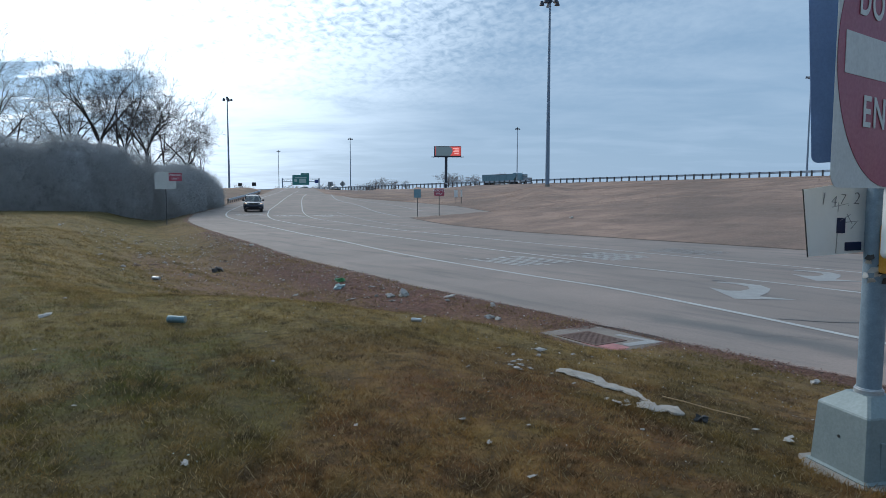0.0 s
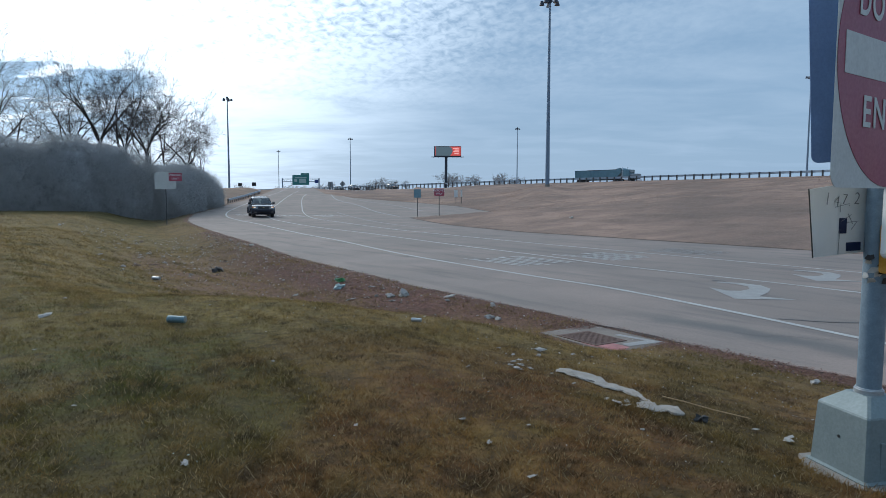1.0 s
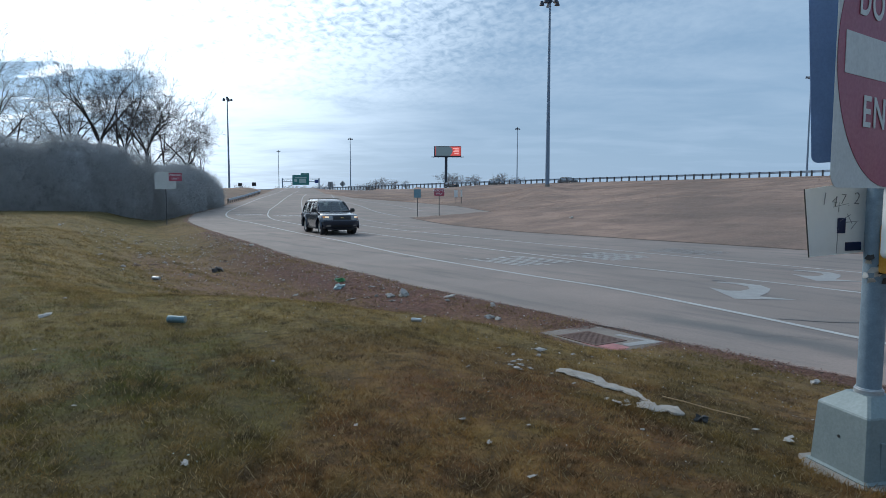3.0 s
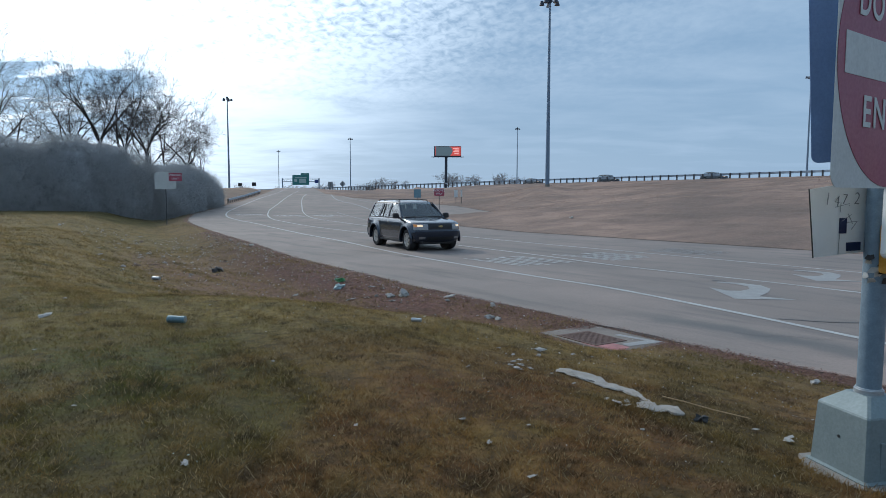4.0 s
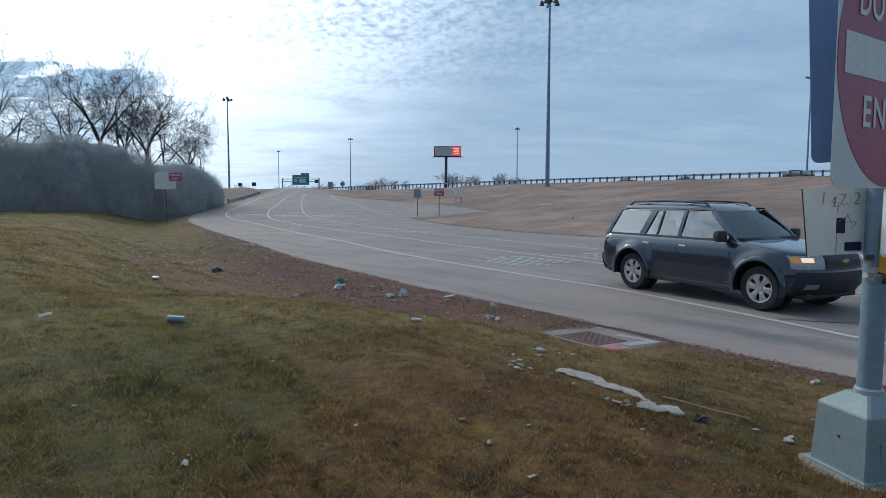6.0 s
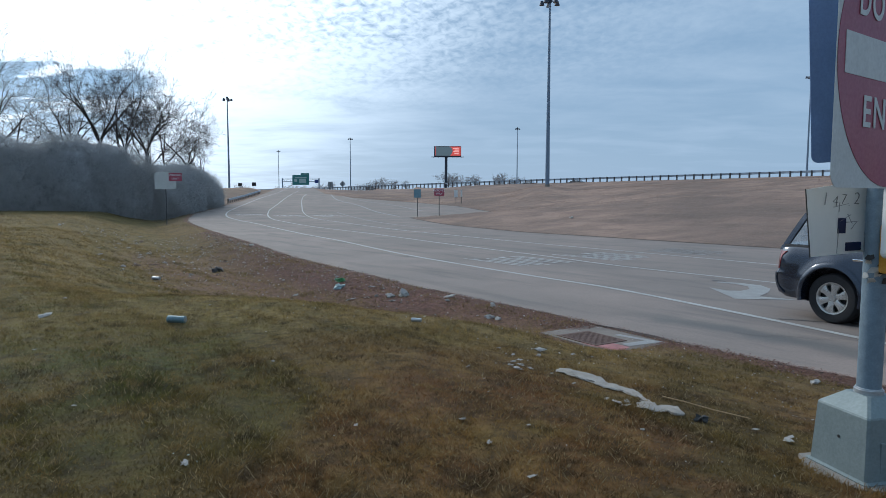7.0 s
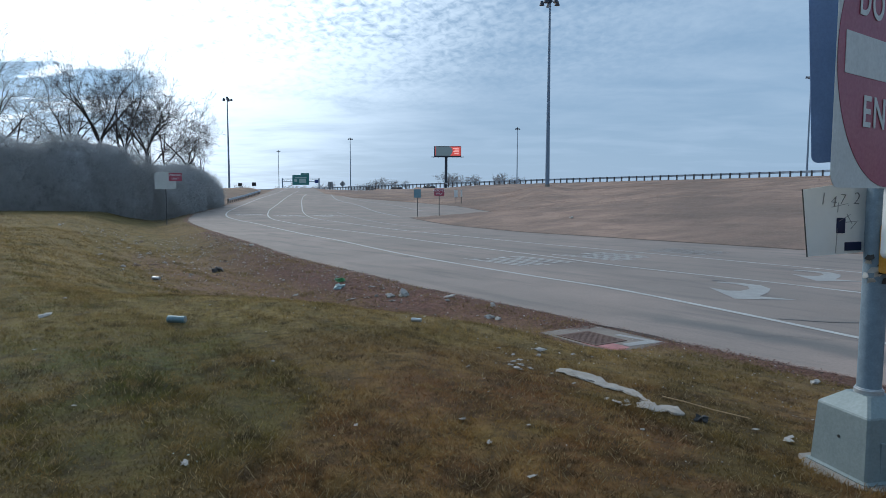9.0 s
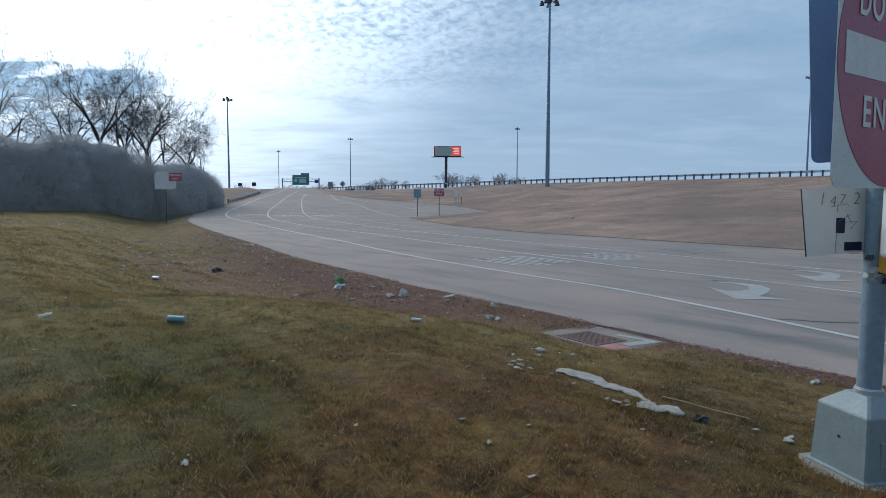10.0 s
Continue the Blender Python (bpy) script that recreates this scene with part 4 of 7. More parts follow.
def loft(bm, rings, close=True):
    vs = [[bm.verts.new(p) for p in r] for r in rings]
    n = len(rings[0])
    for a, b in zip(vs[:-1], vs[1:]):
        for i in range(n if close else n - 1):
            bm.faces.new((a[i], a[(i + 1) % n], b[(i + 1) % n], b[i]))
    return vs


def body_level(z):
    return [float(np.interp(z, [l[0] for l in BODY_LV], [l[k] for l in BODY_LV])) for k in (1, 2, 3)]


def flare(x, z):
    """How far the flank swells round the wheel arches."""
    q = min(math.hypot(x - c, z - 0.40) for c in (-1.435, 1.435))
    return 0.040 * float(1 - smooth(0.46, 0.62, q))


def body_mesh(bm):
    rings = []
    for z, f, r, w in BODY_LV:
        half = []
        for k in range(14):  # rounded nose
            t = math.pi / 2 * k / 13
            half.append((f - NOSE + NOSE * max(0.0, math.cos(t)) ** 0.72, w * math.sin(t) ** 0.72))
        for k in range(1, 60):
            half.append((f - NOSE + (r + STERN - f + NOSE) * k / 60, w))
        for k in range(9):
            t = math.pi / 2 * k / 8
            half.append((r + STERN - STERN * math.sin(t) ** 0.6, w * max(0.0, math.cos(t)) ** 0.6))
        half = [(x, y + flare(x, z) * (y / w) ** 8) for x, y in half]
        rings.append([(x, y, z) for x, y in half] + [(x, -y, z) for x, y in half[-2:0:-1]])
    vs = loft(bm, rings)
    bm.faces.new(vs[0])
    bm.faces.new(vs[-1])
    bmesh.ops.recalc_face_normals(bm, faces=bm.faces)


def end_patch(bm, y0, y1, z0, z1, lift, front=True, thick=0.03, n=12, rows=5, lean=0.0):
    """A plate that follows the rounded nose or tail between two breadths and two heights."""
    out, back = [], []
    for i in range(rows):
        z = z0 + (z1 - z0) * i / (rows - 1)
        f, r, w = body_level(z)
        a, b = [], []
        for k in range(n + 1):
            y = y0 + (y1 - y0) * k / n
            y += lean * (z - z0) * (1 if y > 0 else -1)
            q = min(abs(y) / w, 0.998)
            if front:
                x = f - NOSE + NOSE * math.sqrt(1 - q ** (2 / 0.72)) ** 0.72
            else:
                x = r + STERN - STERN * math.sqrt(1 - q ** (2 / 0.6)) ** 0.6
            nx, ny = (1.0, 0.0) if q < 0.5 else (1.0 - (q - 0.5), 1.6 * (q - 0.5))
            ln = math.hypot(nx, ny)
            nx, ny = nx / ln * (1 if front else -1), ny / ln * (1 if y > 0 else -1)
            a.append((x + nx * lift, y + ny * lift, z))
            b.append((x + nx * (lift - thick), y + ny * (lift - thick), z))
        out.append(a)
        back.append(b)
    A = [[bm.verts.new(p) for p in row] for row in out]
    B = [[bm.verts.new(p) for p in row] for row in back]
    for i in range(rows - 1):
        for k in range(n):
            bm.faces.new((A[i][k], A[i][k + 1], A[i + 1][k + 1], A[i + 1][k]))
    rim_a = A[0] + [r[-1] for r in A[1:]] + A[-1][-2::-1] + [r[0] for r in A[-2:0:-1]]
    rim_b = B[0] + [r[-1] for r in B[1:]] + B[-1][-2::-1] + [r[0] for r in B[-2:0:-1]]
    for i in range(len(rim_a)):
        j = (i + 1) % len(rim_a)
        bm.faces.new((rim_a[i], rim_b[i], rim_b[j], rim_a[j]))
    bmesh.ops.recalc_face_normals(bm, faces=bm.faces)


def cabin_mesh(bm, levels):
    rings = []
    for z, f, r, w in levels:
        ring = []
        for k in range(9):
            y = (-0.94 + 1.88 * k / 8) * w
            ring.append((f - 0.13 * (y / w) ** 2, y, z))
        for k in range(1, 9):
            x = f - 0.15 + (r + 0.10 - f + 0.15) * k / 9
            ring.append((x, w * (1.0 - 0.02 * (2 * k / 9 - 1) ** 2), z))
        for k in range(9):
            y = (0.94 - 1.88 * k / 8) * w
            ring.append((r + 0.08 * (y / w) ** 2, y, z))
        for k in range(8, 0, -1):
            x = f - 0.15 + (r + 0.10 - f + 0.15) * k / 9
            ring.append((x, -w * (1.0 - 0.02 * (2 * k / 9 - 1) ** 2), z))
        rings.append(ring)
    for a, b in ((0, 2), (3, len(rings))):
        vs = loft(bm, rings[a:b])
        if a:
            bm.faces.new(vs[-1])
            bm.faces.new(vs[0])
    bmesh.ops.recalc_face_normals(bm, faces=bm.faces)


def pillar(bm, levels, x0, x1, wide, s):
    """A roof pillar on the cabin's side, from x0 at the belt to x1 at the roof."""
    z0, z1 = levels[1][0] - 0.02, levels[3][0] + 0.02
    rings = []
    for k in range(5):
        z = z0 + (z1 - z0) * k / 4
        x = x0 + (x1 - x0) * k / 4
        y = cabin_at(levels, z, 3)
        rings.append([(x - wide / 2, s * (y + 0.004), z), (x + wide / 2, s * (y + 0.004), z), (x + wide / 2, s * (y - 0.05), z), (x - wide / 2, s * (y - 0.05), z)])
    loft(bm, rings)


def side_pane(bm, levels, pts, s, lift=0.006):
    """A pane on the cabin's side: outline in x and a 0 to 1 height, filled as a grid so that it follows the tumblehome."""
    out = []
    for x, h in pts:
        z = levels[1][0] + 0.03 + (levels[3][0] - levels[1][0] - 0.02) * h
        out.append(Vector((x, s * (cabin_at(levels, z, 3) + lift), z)))
    a = [bm.verts.new(p) for p in out]
    b = [bm.verts.new(p - Vector((0, s * 0.012, 0))) for p in out]
    bm.faces.new(a)
    n = len(a)
    for i in range(n):
        bm.faces.new((a[i], b[i], b[(i + 1) % n], a[(i + 1) % n]))
    bmesh.ops.recalc_face_normals(bm, faces=bm.faces)


def end_pane(bm, levels, front, z0, z1, frac, lift=0.008):
    rows = []
    for i in range(5):
        z = z0 + (z1 - z0) * i / 4
        w = cabin_at(levels, z, 3)
        row = []
        for k in range(9):
            y = (-1 + 2 * k / 8) * w * frac
            x = cabin_at(levels, z, 1) - 0.13 * (y / w) ** 2 + lift if front else cabin_at(levels, z, 2) + 0.08 * (y / w) ** 2 - lift
            row.append((x, y, z))
        rows.append(row)
    loft(bm, rows, False)


def wheel_parts(parent, x, y, s, r=0.37):
    bm = bmesh.new()
    tube(bm, 0.15, 0.15, (0, -0.05 * s, 0), (0, -0.09 * s, 0), 20)
    tube(bm, 0.212, 0.212, (0, 0.03 * s, 0), (0, 0.015 * s, 0), 24)
    w = part("wheel", bm, M_BLACK, parent, "wheel with bright alloy rim")
    w.location = (x, y, r)
    # tyre
    bm = bmesh.new()
    prof = [(0.232, -0.105), (0.30, -0.122), (0.345, -0.115), (0.366, -0.09), (0.37, 0.0), (0.366, 0.09), (0.345, 0.115), (0.30, 0.122), (0.232, 0.105)]
    rings = []
    for k in range(40):
        a = 2 * math.pi * k / 40
        rings.append([(q * math.cos(a) * r / 0.37, o, q * math.sin(a) * r / 0.37) for q, o in prof])
    rings.append(rings[0])
    loft(bm, rings, False)
    bmesh.ops.remove_doubles(bm, verts=bm.verts, dist=1e-5)
    bmesh.ops.recalc_face_normals(bm, faces=bm.faces)
    part("tyre", bm, M_TYRE, w, "black tyre", True)
    # rim: barrel, five wide spokes, hub cap
    bm = bmesh.new()
    rings = []
    for k in range(41):
        a = 2 * math.pi * k / 40
        rings.append([(q * math.cos(a), s * o, q * math.sin(a)) for q, o in ((0.200, 0.060), (0.207, 0.088), (0.222, 0.105), (0.238, 0.108), (0.238, 0.09))])
    loft(bm, rings, False)
    for k in range(6):
        a = 2 * math.pi * k / 6 + 0.3
        m = Matrix.Rotation(-a, 4, "Y")
        vs = []
        for q, hw, o in ((0.05, 0.044, 0.085), (0.13, 0.042, 0.098), (0.209, 0.072, 0.092)):
            vs.append([bm.verts.new(m @ Vector((q, s * o, -hw))), bm.verts.new(m @ Vector((q, s * (o + 0.01), 0))), bm.verts.new(m @ Vector((q, s * o, hw))), bm.verts.new(m @ Vector((q, s * (o - 0.035), hw))), bm.verts.new(m @ Vector((q, s * (o - 0.035), -hw)))])
        for p, q2 in zip(vs[:-1], vs[1:]):
            for i in range(5):
                bm.faces.new((p[i], p[(i + 1) % 5], q2[(i + 1) % 5], q2[i]))
    tube(bm, 0.062, 0.05, (0, s * 0.06, 0), (0, s * 0.105, 0), 16)
    bmesh.ops.recalc_face_normals(bm, faces=bm.faces)
    part("rim", bm, M_ALLOY, w, "five-spoke bright alloy rim", True)
    return w


def build_car(name, label, paint, gz=1.0, tail=0.0, rack=True, group=""):
    t = thing(name, Matrix(), label, "car", group)
    lv = cabin_levels(gz, tail)
    bm = bmesh.new()
    body_mesh(bm)
    body = part("body", bm, paint, t, shade=True)
    # wheel arches cut out of the flanks
    bm = bmesh.new()
    for x in (-1.435, 1.435):
        for s in (-1, 1):
            tube(bm, 0.435, 0.435, (x, s * 0.60, 0.40), (x, s * 1.2, 0.40), 40)
    cut = part("cut", bm, M_CLAD)
    mod = body.modifiers.new("arches", "BOOLEAN")
    mod.operation, mod.object, mod.solver = "DIFFERENCE", cut, "EXACT"
    dg = bpy.context.evaluated_depsgraph_get()
    me = bpy.data.meshes.new_from_object(body.evaluated_get(dg))
    body.modifiers.clear()
    body.data = me
    me.name = "body"
    me.polygons.foreach_set("use_smooth", [True] * len(me.polygons))
    me.set_sharp_from_angle(angle=radians(32))
    bpy.data.objects.remove(cut)
    bm = bmesh.new()
    cabin_mesh(bm, lv)
    part("cabin", bm, paint, t, shade=True)
    # pillars and panes
    for s in (-1, 1):
        for x0, x1, wd in ((0.93, 0.31, 0.09), (-0.32, -0.265, 0.075), (-1.26, -1.03, 0.15), (-2.245 + tail, -1.985 + tail * 1.4, 0.09)):
            bm = bmesh.new()
            pillar(bm, lv, x0, x1, wd, s)
            part("pillar", bm, paint, t)
        for pts in ([(0.88, 0.0), (0.31, 1.0), (-0.22, 1.0), (-0.28, 0.0)], [(-0.36, 0.0), (-0.31, 1.0), (-0.96, 1.0), (-1.17, 0.0)],
                    [(-1.34, 0.0), (-1.11, 1.0), (-1.95 + tail * 1.3, 0.97), (-2.21 + tail, 0.0)]):
            bm = bmesh.new()
            side_pane(bm, lv, pts, s, -0.012)
            part("side_window", bm, M_GLASS, t, "side window").visible_shadow = False
        bm = bmesh.new()
        pillar(bm, lv, -0.86, -0.80, 0.03, s)
        part("window_divider", bm, M_CLAD, t)
        for a, b in (((0.90, -0.08), (-2.24 + tail, -0.08)), ((0.34, 1.04), (-1.97 + tail * 1.3, 1.04))):
            bm = bmesh.new()
            side_pane(bm, lv, [a, (a[0], a[1] + 0.07), (b[0], b[1] + 0.07), b], s, 0.006)
            part("window_trim", bm, M_CLAD, t)
    for x, y in ((0.25, -0.38), (0.25, 0.38), (-0.75, -0.4), (-0.75, 0.4)):
        bm = bmesh.new()
        box(bm, (0.14, 0.50, 0.44), pose(x - 0.3, y, 1.20, 0, -14, 0), 0.05)
        box(bm, (0.10, 0.26, 0.16), pose(x - 0.37, y, 1.49, 0, -10, 0), 0.04)
        part("seat", bm, M_CLAD, t, shade=True)
    bm = bmesh.new()
    box(bm, (0.5, 1.5, 0.1), pose(0.75, 0, 1.12), 0.03)
    part("dashboard", bm, M_BLACK, t)
    bm = bmesh.new()
    end_pane(bm, lv, True, lv[1][0] + 0.01, lv[3][0] + 0.03, 0.93)
    part("windscreen", bm, M_GLASS_FRONT, t, "wide raked windscreen", True).visible_shadow = False
    bm = bmesh.new()
    end_pane(bm, lv, False, lv[1][0] + 0.03, lv[3][0], 0.90)
    part("rear_window", bm, M_GLASS, t, shade=True).visible_shadow = False
    # roof rack
    if rack:
        for s in (-1, 1):
            bm = bmesh.new()
            y = s * 0.57
            pts = [(0.12, 1.70), (0.02, 1.755), (-0.9, 1.785), (-1.75, 1.765), (-1.88, 1.70)]
            for a, b in zip(pts[:-1], pts[1:]):
                tube(bm, 0.018, 0.018, (a[0], y, a[1]), (b[0], y, b[1]), 8)
            part("roof_rail", bm, M_CLAD, t)
        for x in (-0.35, -1.45):
            bm = bmesh.new()
            box(bm, (0.06, 1.14, 0.025), pose(x, 0, 1.775), 0.008)
            part("rack_bar", bm, M_CLAD, t)
    # mirrors, handles, seams
    for s in (-1, 1):
        bm = bmesh.new()
        box(bm, (0.14, 0.23, 0.20), pose(0.74, s * 1.01, 1.19, 0, 0, s * 8), 0.06)
        box(bm, (0.07, 0.10, 0.05), pose(0.78, s * 0.89, 1.11), 0.01)
        part("door_mirror", bm, M_CLAD, t, "dark door mirror", True)
        for x in (-0.16, -1.06):
            bm = bmesh.new()
            box(bm, (0.17, 0.03, 0.035), pose(x, s * 0.922, 0.965), 0.012)
            part("door_handle", bm, M_CHROME if rack else M_CLAD, t)
        for x, z0, z1 in ((0.86, 0.52, 0.93), (-0.31, 0.52, 0.93)):
            bm = bmesh.new()
            box(bm, (0.012, 0.012, z1 - z0), pose(x, s * 0.9235, (z0 + z1) / 2))
            part("door_seam", bm, M_BLACK, t)
        bm = bmesh.new()
        box(bm, (1.92, 0.06, 0.09), pose(0.0, s * 0.885, 0.31), 0.02)
        part("sill", bm, M_CLAD, t)
        for x in (-1.435, 1.435):
            bm = bmesh.new()
            rings = []
            for k in range(25):
                a = radians(-14 + 208 * k / 24)
                rings.append([(x + q * math.cos(a), s * o, 0.40 + q * math.sin(a)) for q, o in ((0.425, 0.90), (0.424, 0.985), (0.436, 0.998), (0.47, 0.996), (0.50, 0.975), (0.51, 0.94))])
            loft(bm, rings, False)
            part("arch_lip", bm, paint, t, shade=True)
            bm = bmesh.new()
            tube(bm, 0.43, 0.43, (x, s * 0.59, 0.40), (x, s * 0.60, 0.40), 24)
            part("wheel_well", bm, M_BLACK, t)
    # nose and tail
    bm = bmesh.new()
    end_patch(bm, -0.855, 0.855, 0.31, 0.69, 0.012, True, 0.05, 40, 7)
    bumper = part("front_bumper", bm, M_BUMPER, t, "front bumper with shade in its dark colour", True)
    bm = bmesh.new()
    end_patch(bm, -0.50, 0.50, 0.38, 0.50, 0.016, True, 0.03, 20, 3)
    part("air_intake", bm, M_BLACK, bumper)
    bm = bmesh.new()
    end_patch(bm, -0.44, 0.44, 0.755, 0.950, 0.006, True, 0.04, 20, 5)
    grille = part("grille", bm, M_BLACK, t, "black grille with a gold badge", True)
    bm = bmesh.new()
    end_patch(bm, -0.44, 0.44, 0.835, 0.878, 0.022, True, 0.03, 20, 3)
    part("grille_bar", bm, M_CLAD, grille, shade=True)
    bm = bmesh.new()
    outline(bm, [(-0.085, -0.016), (-0.03, -0.03), (0.03, -0.03), (0.085, -0.016), (0.085, 0.016), (0.03, 0.03), (-0.03, 0.03), (-0.085, 0.016)], 0.012, pose(2.292, 0, 0.857, 0, 0, 90))
    part("badge", bm, M_GOLD, grille)
    for s in (-1, 1):
        y0, y1 = (0.47, 0.885) if s > 0 else (-0.885, -0.47)
        bm = bmesh.new()
        end_patch(bm, y0, y1, 0.735, 0.945, 0.008, True, 0.04, 14, 6)
        h = part("headlight", bm, M_LENS, t, "lit headlight cluster", True)
        bm = bmesh.new()
        end_patch(bm, s * 0.64, s * 0.79, 0.845, 0.915, 0.014, True, 0.02, 8, 4)
        part("bulb", bm, M_LAMP, h, shade=True)
        bm = bmesh.new()
        end_patch(bm, s * 0.80, s * 0.875, 0.83, 0.925, 0.013, True, 0.02, 6, 4)
        part("side_marker", bm, M_LAMPSIDE, h, shade=True)
        bm = bmesh.new()
        end_patch(bm, s * 0.55, s * 0.84, 0.745, 0.785, 0.013, True, 0.02, 10, 3)
        part("lower_lamp", bm, M_LENS, h, shade=True)
        bm = bmesh.new()
        end_patch(bm, s * 0.56, s * 0.74, 0.42, 0.50, 0.02, True, 0.02, 6, 3)
        part("fog_lamp", bm, M_LENS, bumper, shade=True)
        bm = bmesh.new()
        end_patch(bm, s * 0.76, s * 0.905, 0.74, 1.02, 0.008, False, 0.03, 8, 5)
        part("tail_lamp", bm, M_TAIL, t, "red tail lamp", True)
    bm = bmesh.new()
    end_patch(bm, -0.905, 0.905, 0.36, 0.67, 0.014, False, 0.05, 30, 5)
    part("rear_bumper", bm, M_BUMPER, t, "rear bumper with shade in its dark colour", True)
    bm = bmesh.new()
    box(bm, (4.2, 1.3, 0.12), pose(0, 0, 0.30), 0.03)
    part("underbody", bm, M_BLACK, t)
    wheels = [wheel_parts(t, x, s * 0.79, s) for x in (-1.435, 1.435) for s in (-1, 1)]
    return t, wheels


SUV, SUV_WHEELS = build_car("suv", "dark charcoal-blue suv with roof rails driving down the ramp", M_CARPAINT)
FREEWAY_CARS = []
for nm, lab, col, gz, tail, rack in (
        ("hatchback", "grey car passing on the freeway behind the guard rail", (0.10, 0.11, 0.12), 0.98, 0.3, False),
        ("minivan", "dark van passing on the freeway behind the guard rail", (0.06, 0.075, 0.085), 1.25, 0.0, False),
        ("sedan", "grey sedan passing on the freeway behind the guard rail", (0.13, 0.14, 0.15), 0.92, 0.45, False),
        ("sedan", "dark sedan on the far carriageway of the freeway", (0.03, 0.03, 0.035), 0.80, 0.5, False),
        ("sedan", "dark sedan on the far carriageway of the freeway", (0.035, 0.035, 0.04), 0.85, 0.5, False)):
    FREEWAY_CARS.append(build_car(nm, lab, paint_material(nm + "_paint", col), gz, tail, rack, "cars on the freeway")[0])

def build_truck():
    """A tractor with a long open-top trailer; its front end is at x = 0, it runs towards +x."""
    t = thing("semi_truck", Matrix(), "dark teal tractor with a long tipper trailer on the freeway", "truck")
    teal = material("teal_trailer", (0.13, 0.25, 0.31), 0.5, 0.2, vary=0.15, scale=1.0)
    bm = bmesh.new()
    outline(bm, [(-19.6, 0.95), (-19.7, 2.95), (-6.9, 3.0), (-6.5, 3.25), (-5.7, 3.3), (-5.3, 3.0), (-5.6, 2.2), (-6.8, 1.2), (-7.4, 0.95)], 2.5, pose(0, -1.25, 0))
    tr = part("trailer", bm, teal, t, "long dark teal trailer")
    for k in range(14):
        for s in (-1, 1):
            bm = bmesh.new()
            box(bm, (0.10, 0.06, 1.9), pose(-19.2 + 0.9 * k, s * 1.27, 1.95), 0.01)
            part("rib", bm, teal, tr)
    bm = bmesh.new()
    box(bm, (13.0, 2.6, 0.10), pose(-13.2, 0, 3.0), 0.02)
    part("tarp", bm, M_CLAD, tr)
    bm = bmesh.new()
    box(bm, (1.9, 2.3, 1.9), pose(-4.1, 0, 2.0), 0.12)
    cab = part("cab", bm, teal, t, shade=True)
    bm = bmesh.new()
    box(bm, (0.9, 2.0, 0.55), pose(-3.5, 0, 2.55), 0.05)
    part("cab_window", bm, M_GLASS, cab)
    bm = bmesh.new()
    box(bm, (2.2, 1.7, 1.05), pose(-2.2, 0, 1.5), 0.18)
    part("hood", bm, M_BACK, t, "pale grey hood", True)
    bm = bmesh.new()
    box(bm, (0.25, 2.3, 0.4), pose(-1.05, 0, 0.7), 0.06)
    part("front_bumper", bm, M_CHROME, t)
    for s in (-1, 1):
        bm = bmesh.new()
        tube(bm, 0.09, 0.09, (-5.2, s * 1.1, 0.9), (-5.2, s * 1.1, 3.55), 10)
        part("exhaust_stack", bm, M_CHROME, t)
        bm = bmesh.new()
        tube(bm, 0.32, 0.32, (-4.4, s * 1.15, 0.8), (-3.2, s * 1.15, 0.8), 14)
        part("fuel_tank", bm, M_CHROME, t)
    bm = bmesh.new()
    box(bm, (18.0, 1.0, 0.22), pose(-10.2, 0, 0.85))
    part("chassis", bm, M_CLAD, t)
    for x in (-2.0, -6.0, -7.3, -17.4, -18.6):
        for s in (-1, 1):
            bm = bmesh.new()
            tube(bm, 0.5, 0.5, (x, s * 0.9, 0.5), (x, s * 1.22, 0.5), 20)
            part("wheel", bm, M_TYRE, t)
    t.scale = (0.83, 0.85, 0.94)
    return t


TRUCK = build_truck()


def build_freeway():
    """The carriageway slab behind the rail."""
    bm = bmesh.new()
    a, b = [], []
    for k in range(41):
        x = 130 - 12 * k
        z = float(crest_at(x)) - 0.255
        a.append(bm.verts.new((x + 3, 173.0 - 1.2 * x, z)))
        b.append(bm.verts.new((x + 36, 213.0 - 1.2 * x, z)))
    for k in range(40):
        bm.faces.new((a[k], b[k], b[k + 1], a[k + 1]))
    bmesh.ops.recalc_face_normals(bm, faces=bm.faces)
    if bm.faces[:][0].normal.z < 0:
        bmesh.ops.reverse_faces(bm, faces=bm.faces)
    ob = part("freeway", bm, M_LANE)
    tagged(ob, "raised concrete freeway behind the guard rail", "road", kind="structure")


build_freeway()


# ---- painted words and arrows on the lanes ----
LANE_DIR = Vector((0.60, -0.80))
LANE_TURN = math.degrees(math.atan2(LANE_DIR.y, LANE_DIR.x))


def road_plate(name, pts, cx, cy, turn, mat, label=""):
    """A flat marking: outline in metres about (cx, cy), turned, laid on the road."""
    bm = bmesh.new()
    m = pose(cx, cy, 0, 0, 0, turn)
    vs = []
    for x, y in pts:
        p = m @ Vector((x, y, 0))
        vs.append(bm.verts.new((p.x, p.y, float(road_z(p.y)) + 0.006)))
    bm.faces.new(vs)
    bmesh.ops.recalc_face_normals(bm, faces=bm.faces)
    if bm.faces[:][0].normal.z < 0:
        bmesh.ops.reverse_faces(bm, faces=bm.faces)
    return part(name, bm, mat, ROAD, label)


ARROW = [(-0.95, 0.85), (-1.10, -0.65), (0.0, -0.78), (-0.50, -0.35), (-0.08, 0.15), (0.22, 0.65), (0.28, 1.15), (0.05, 1.52), (-0.35, 1.78), (-0.48, 1.66), (-0.18, 1.38), (-0.08, 1.02), (-0.22, 0.62), (-0.52, 0.36), (-0.78, 0.40)]
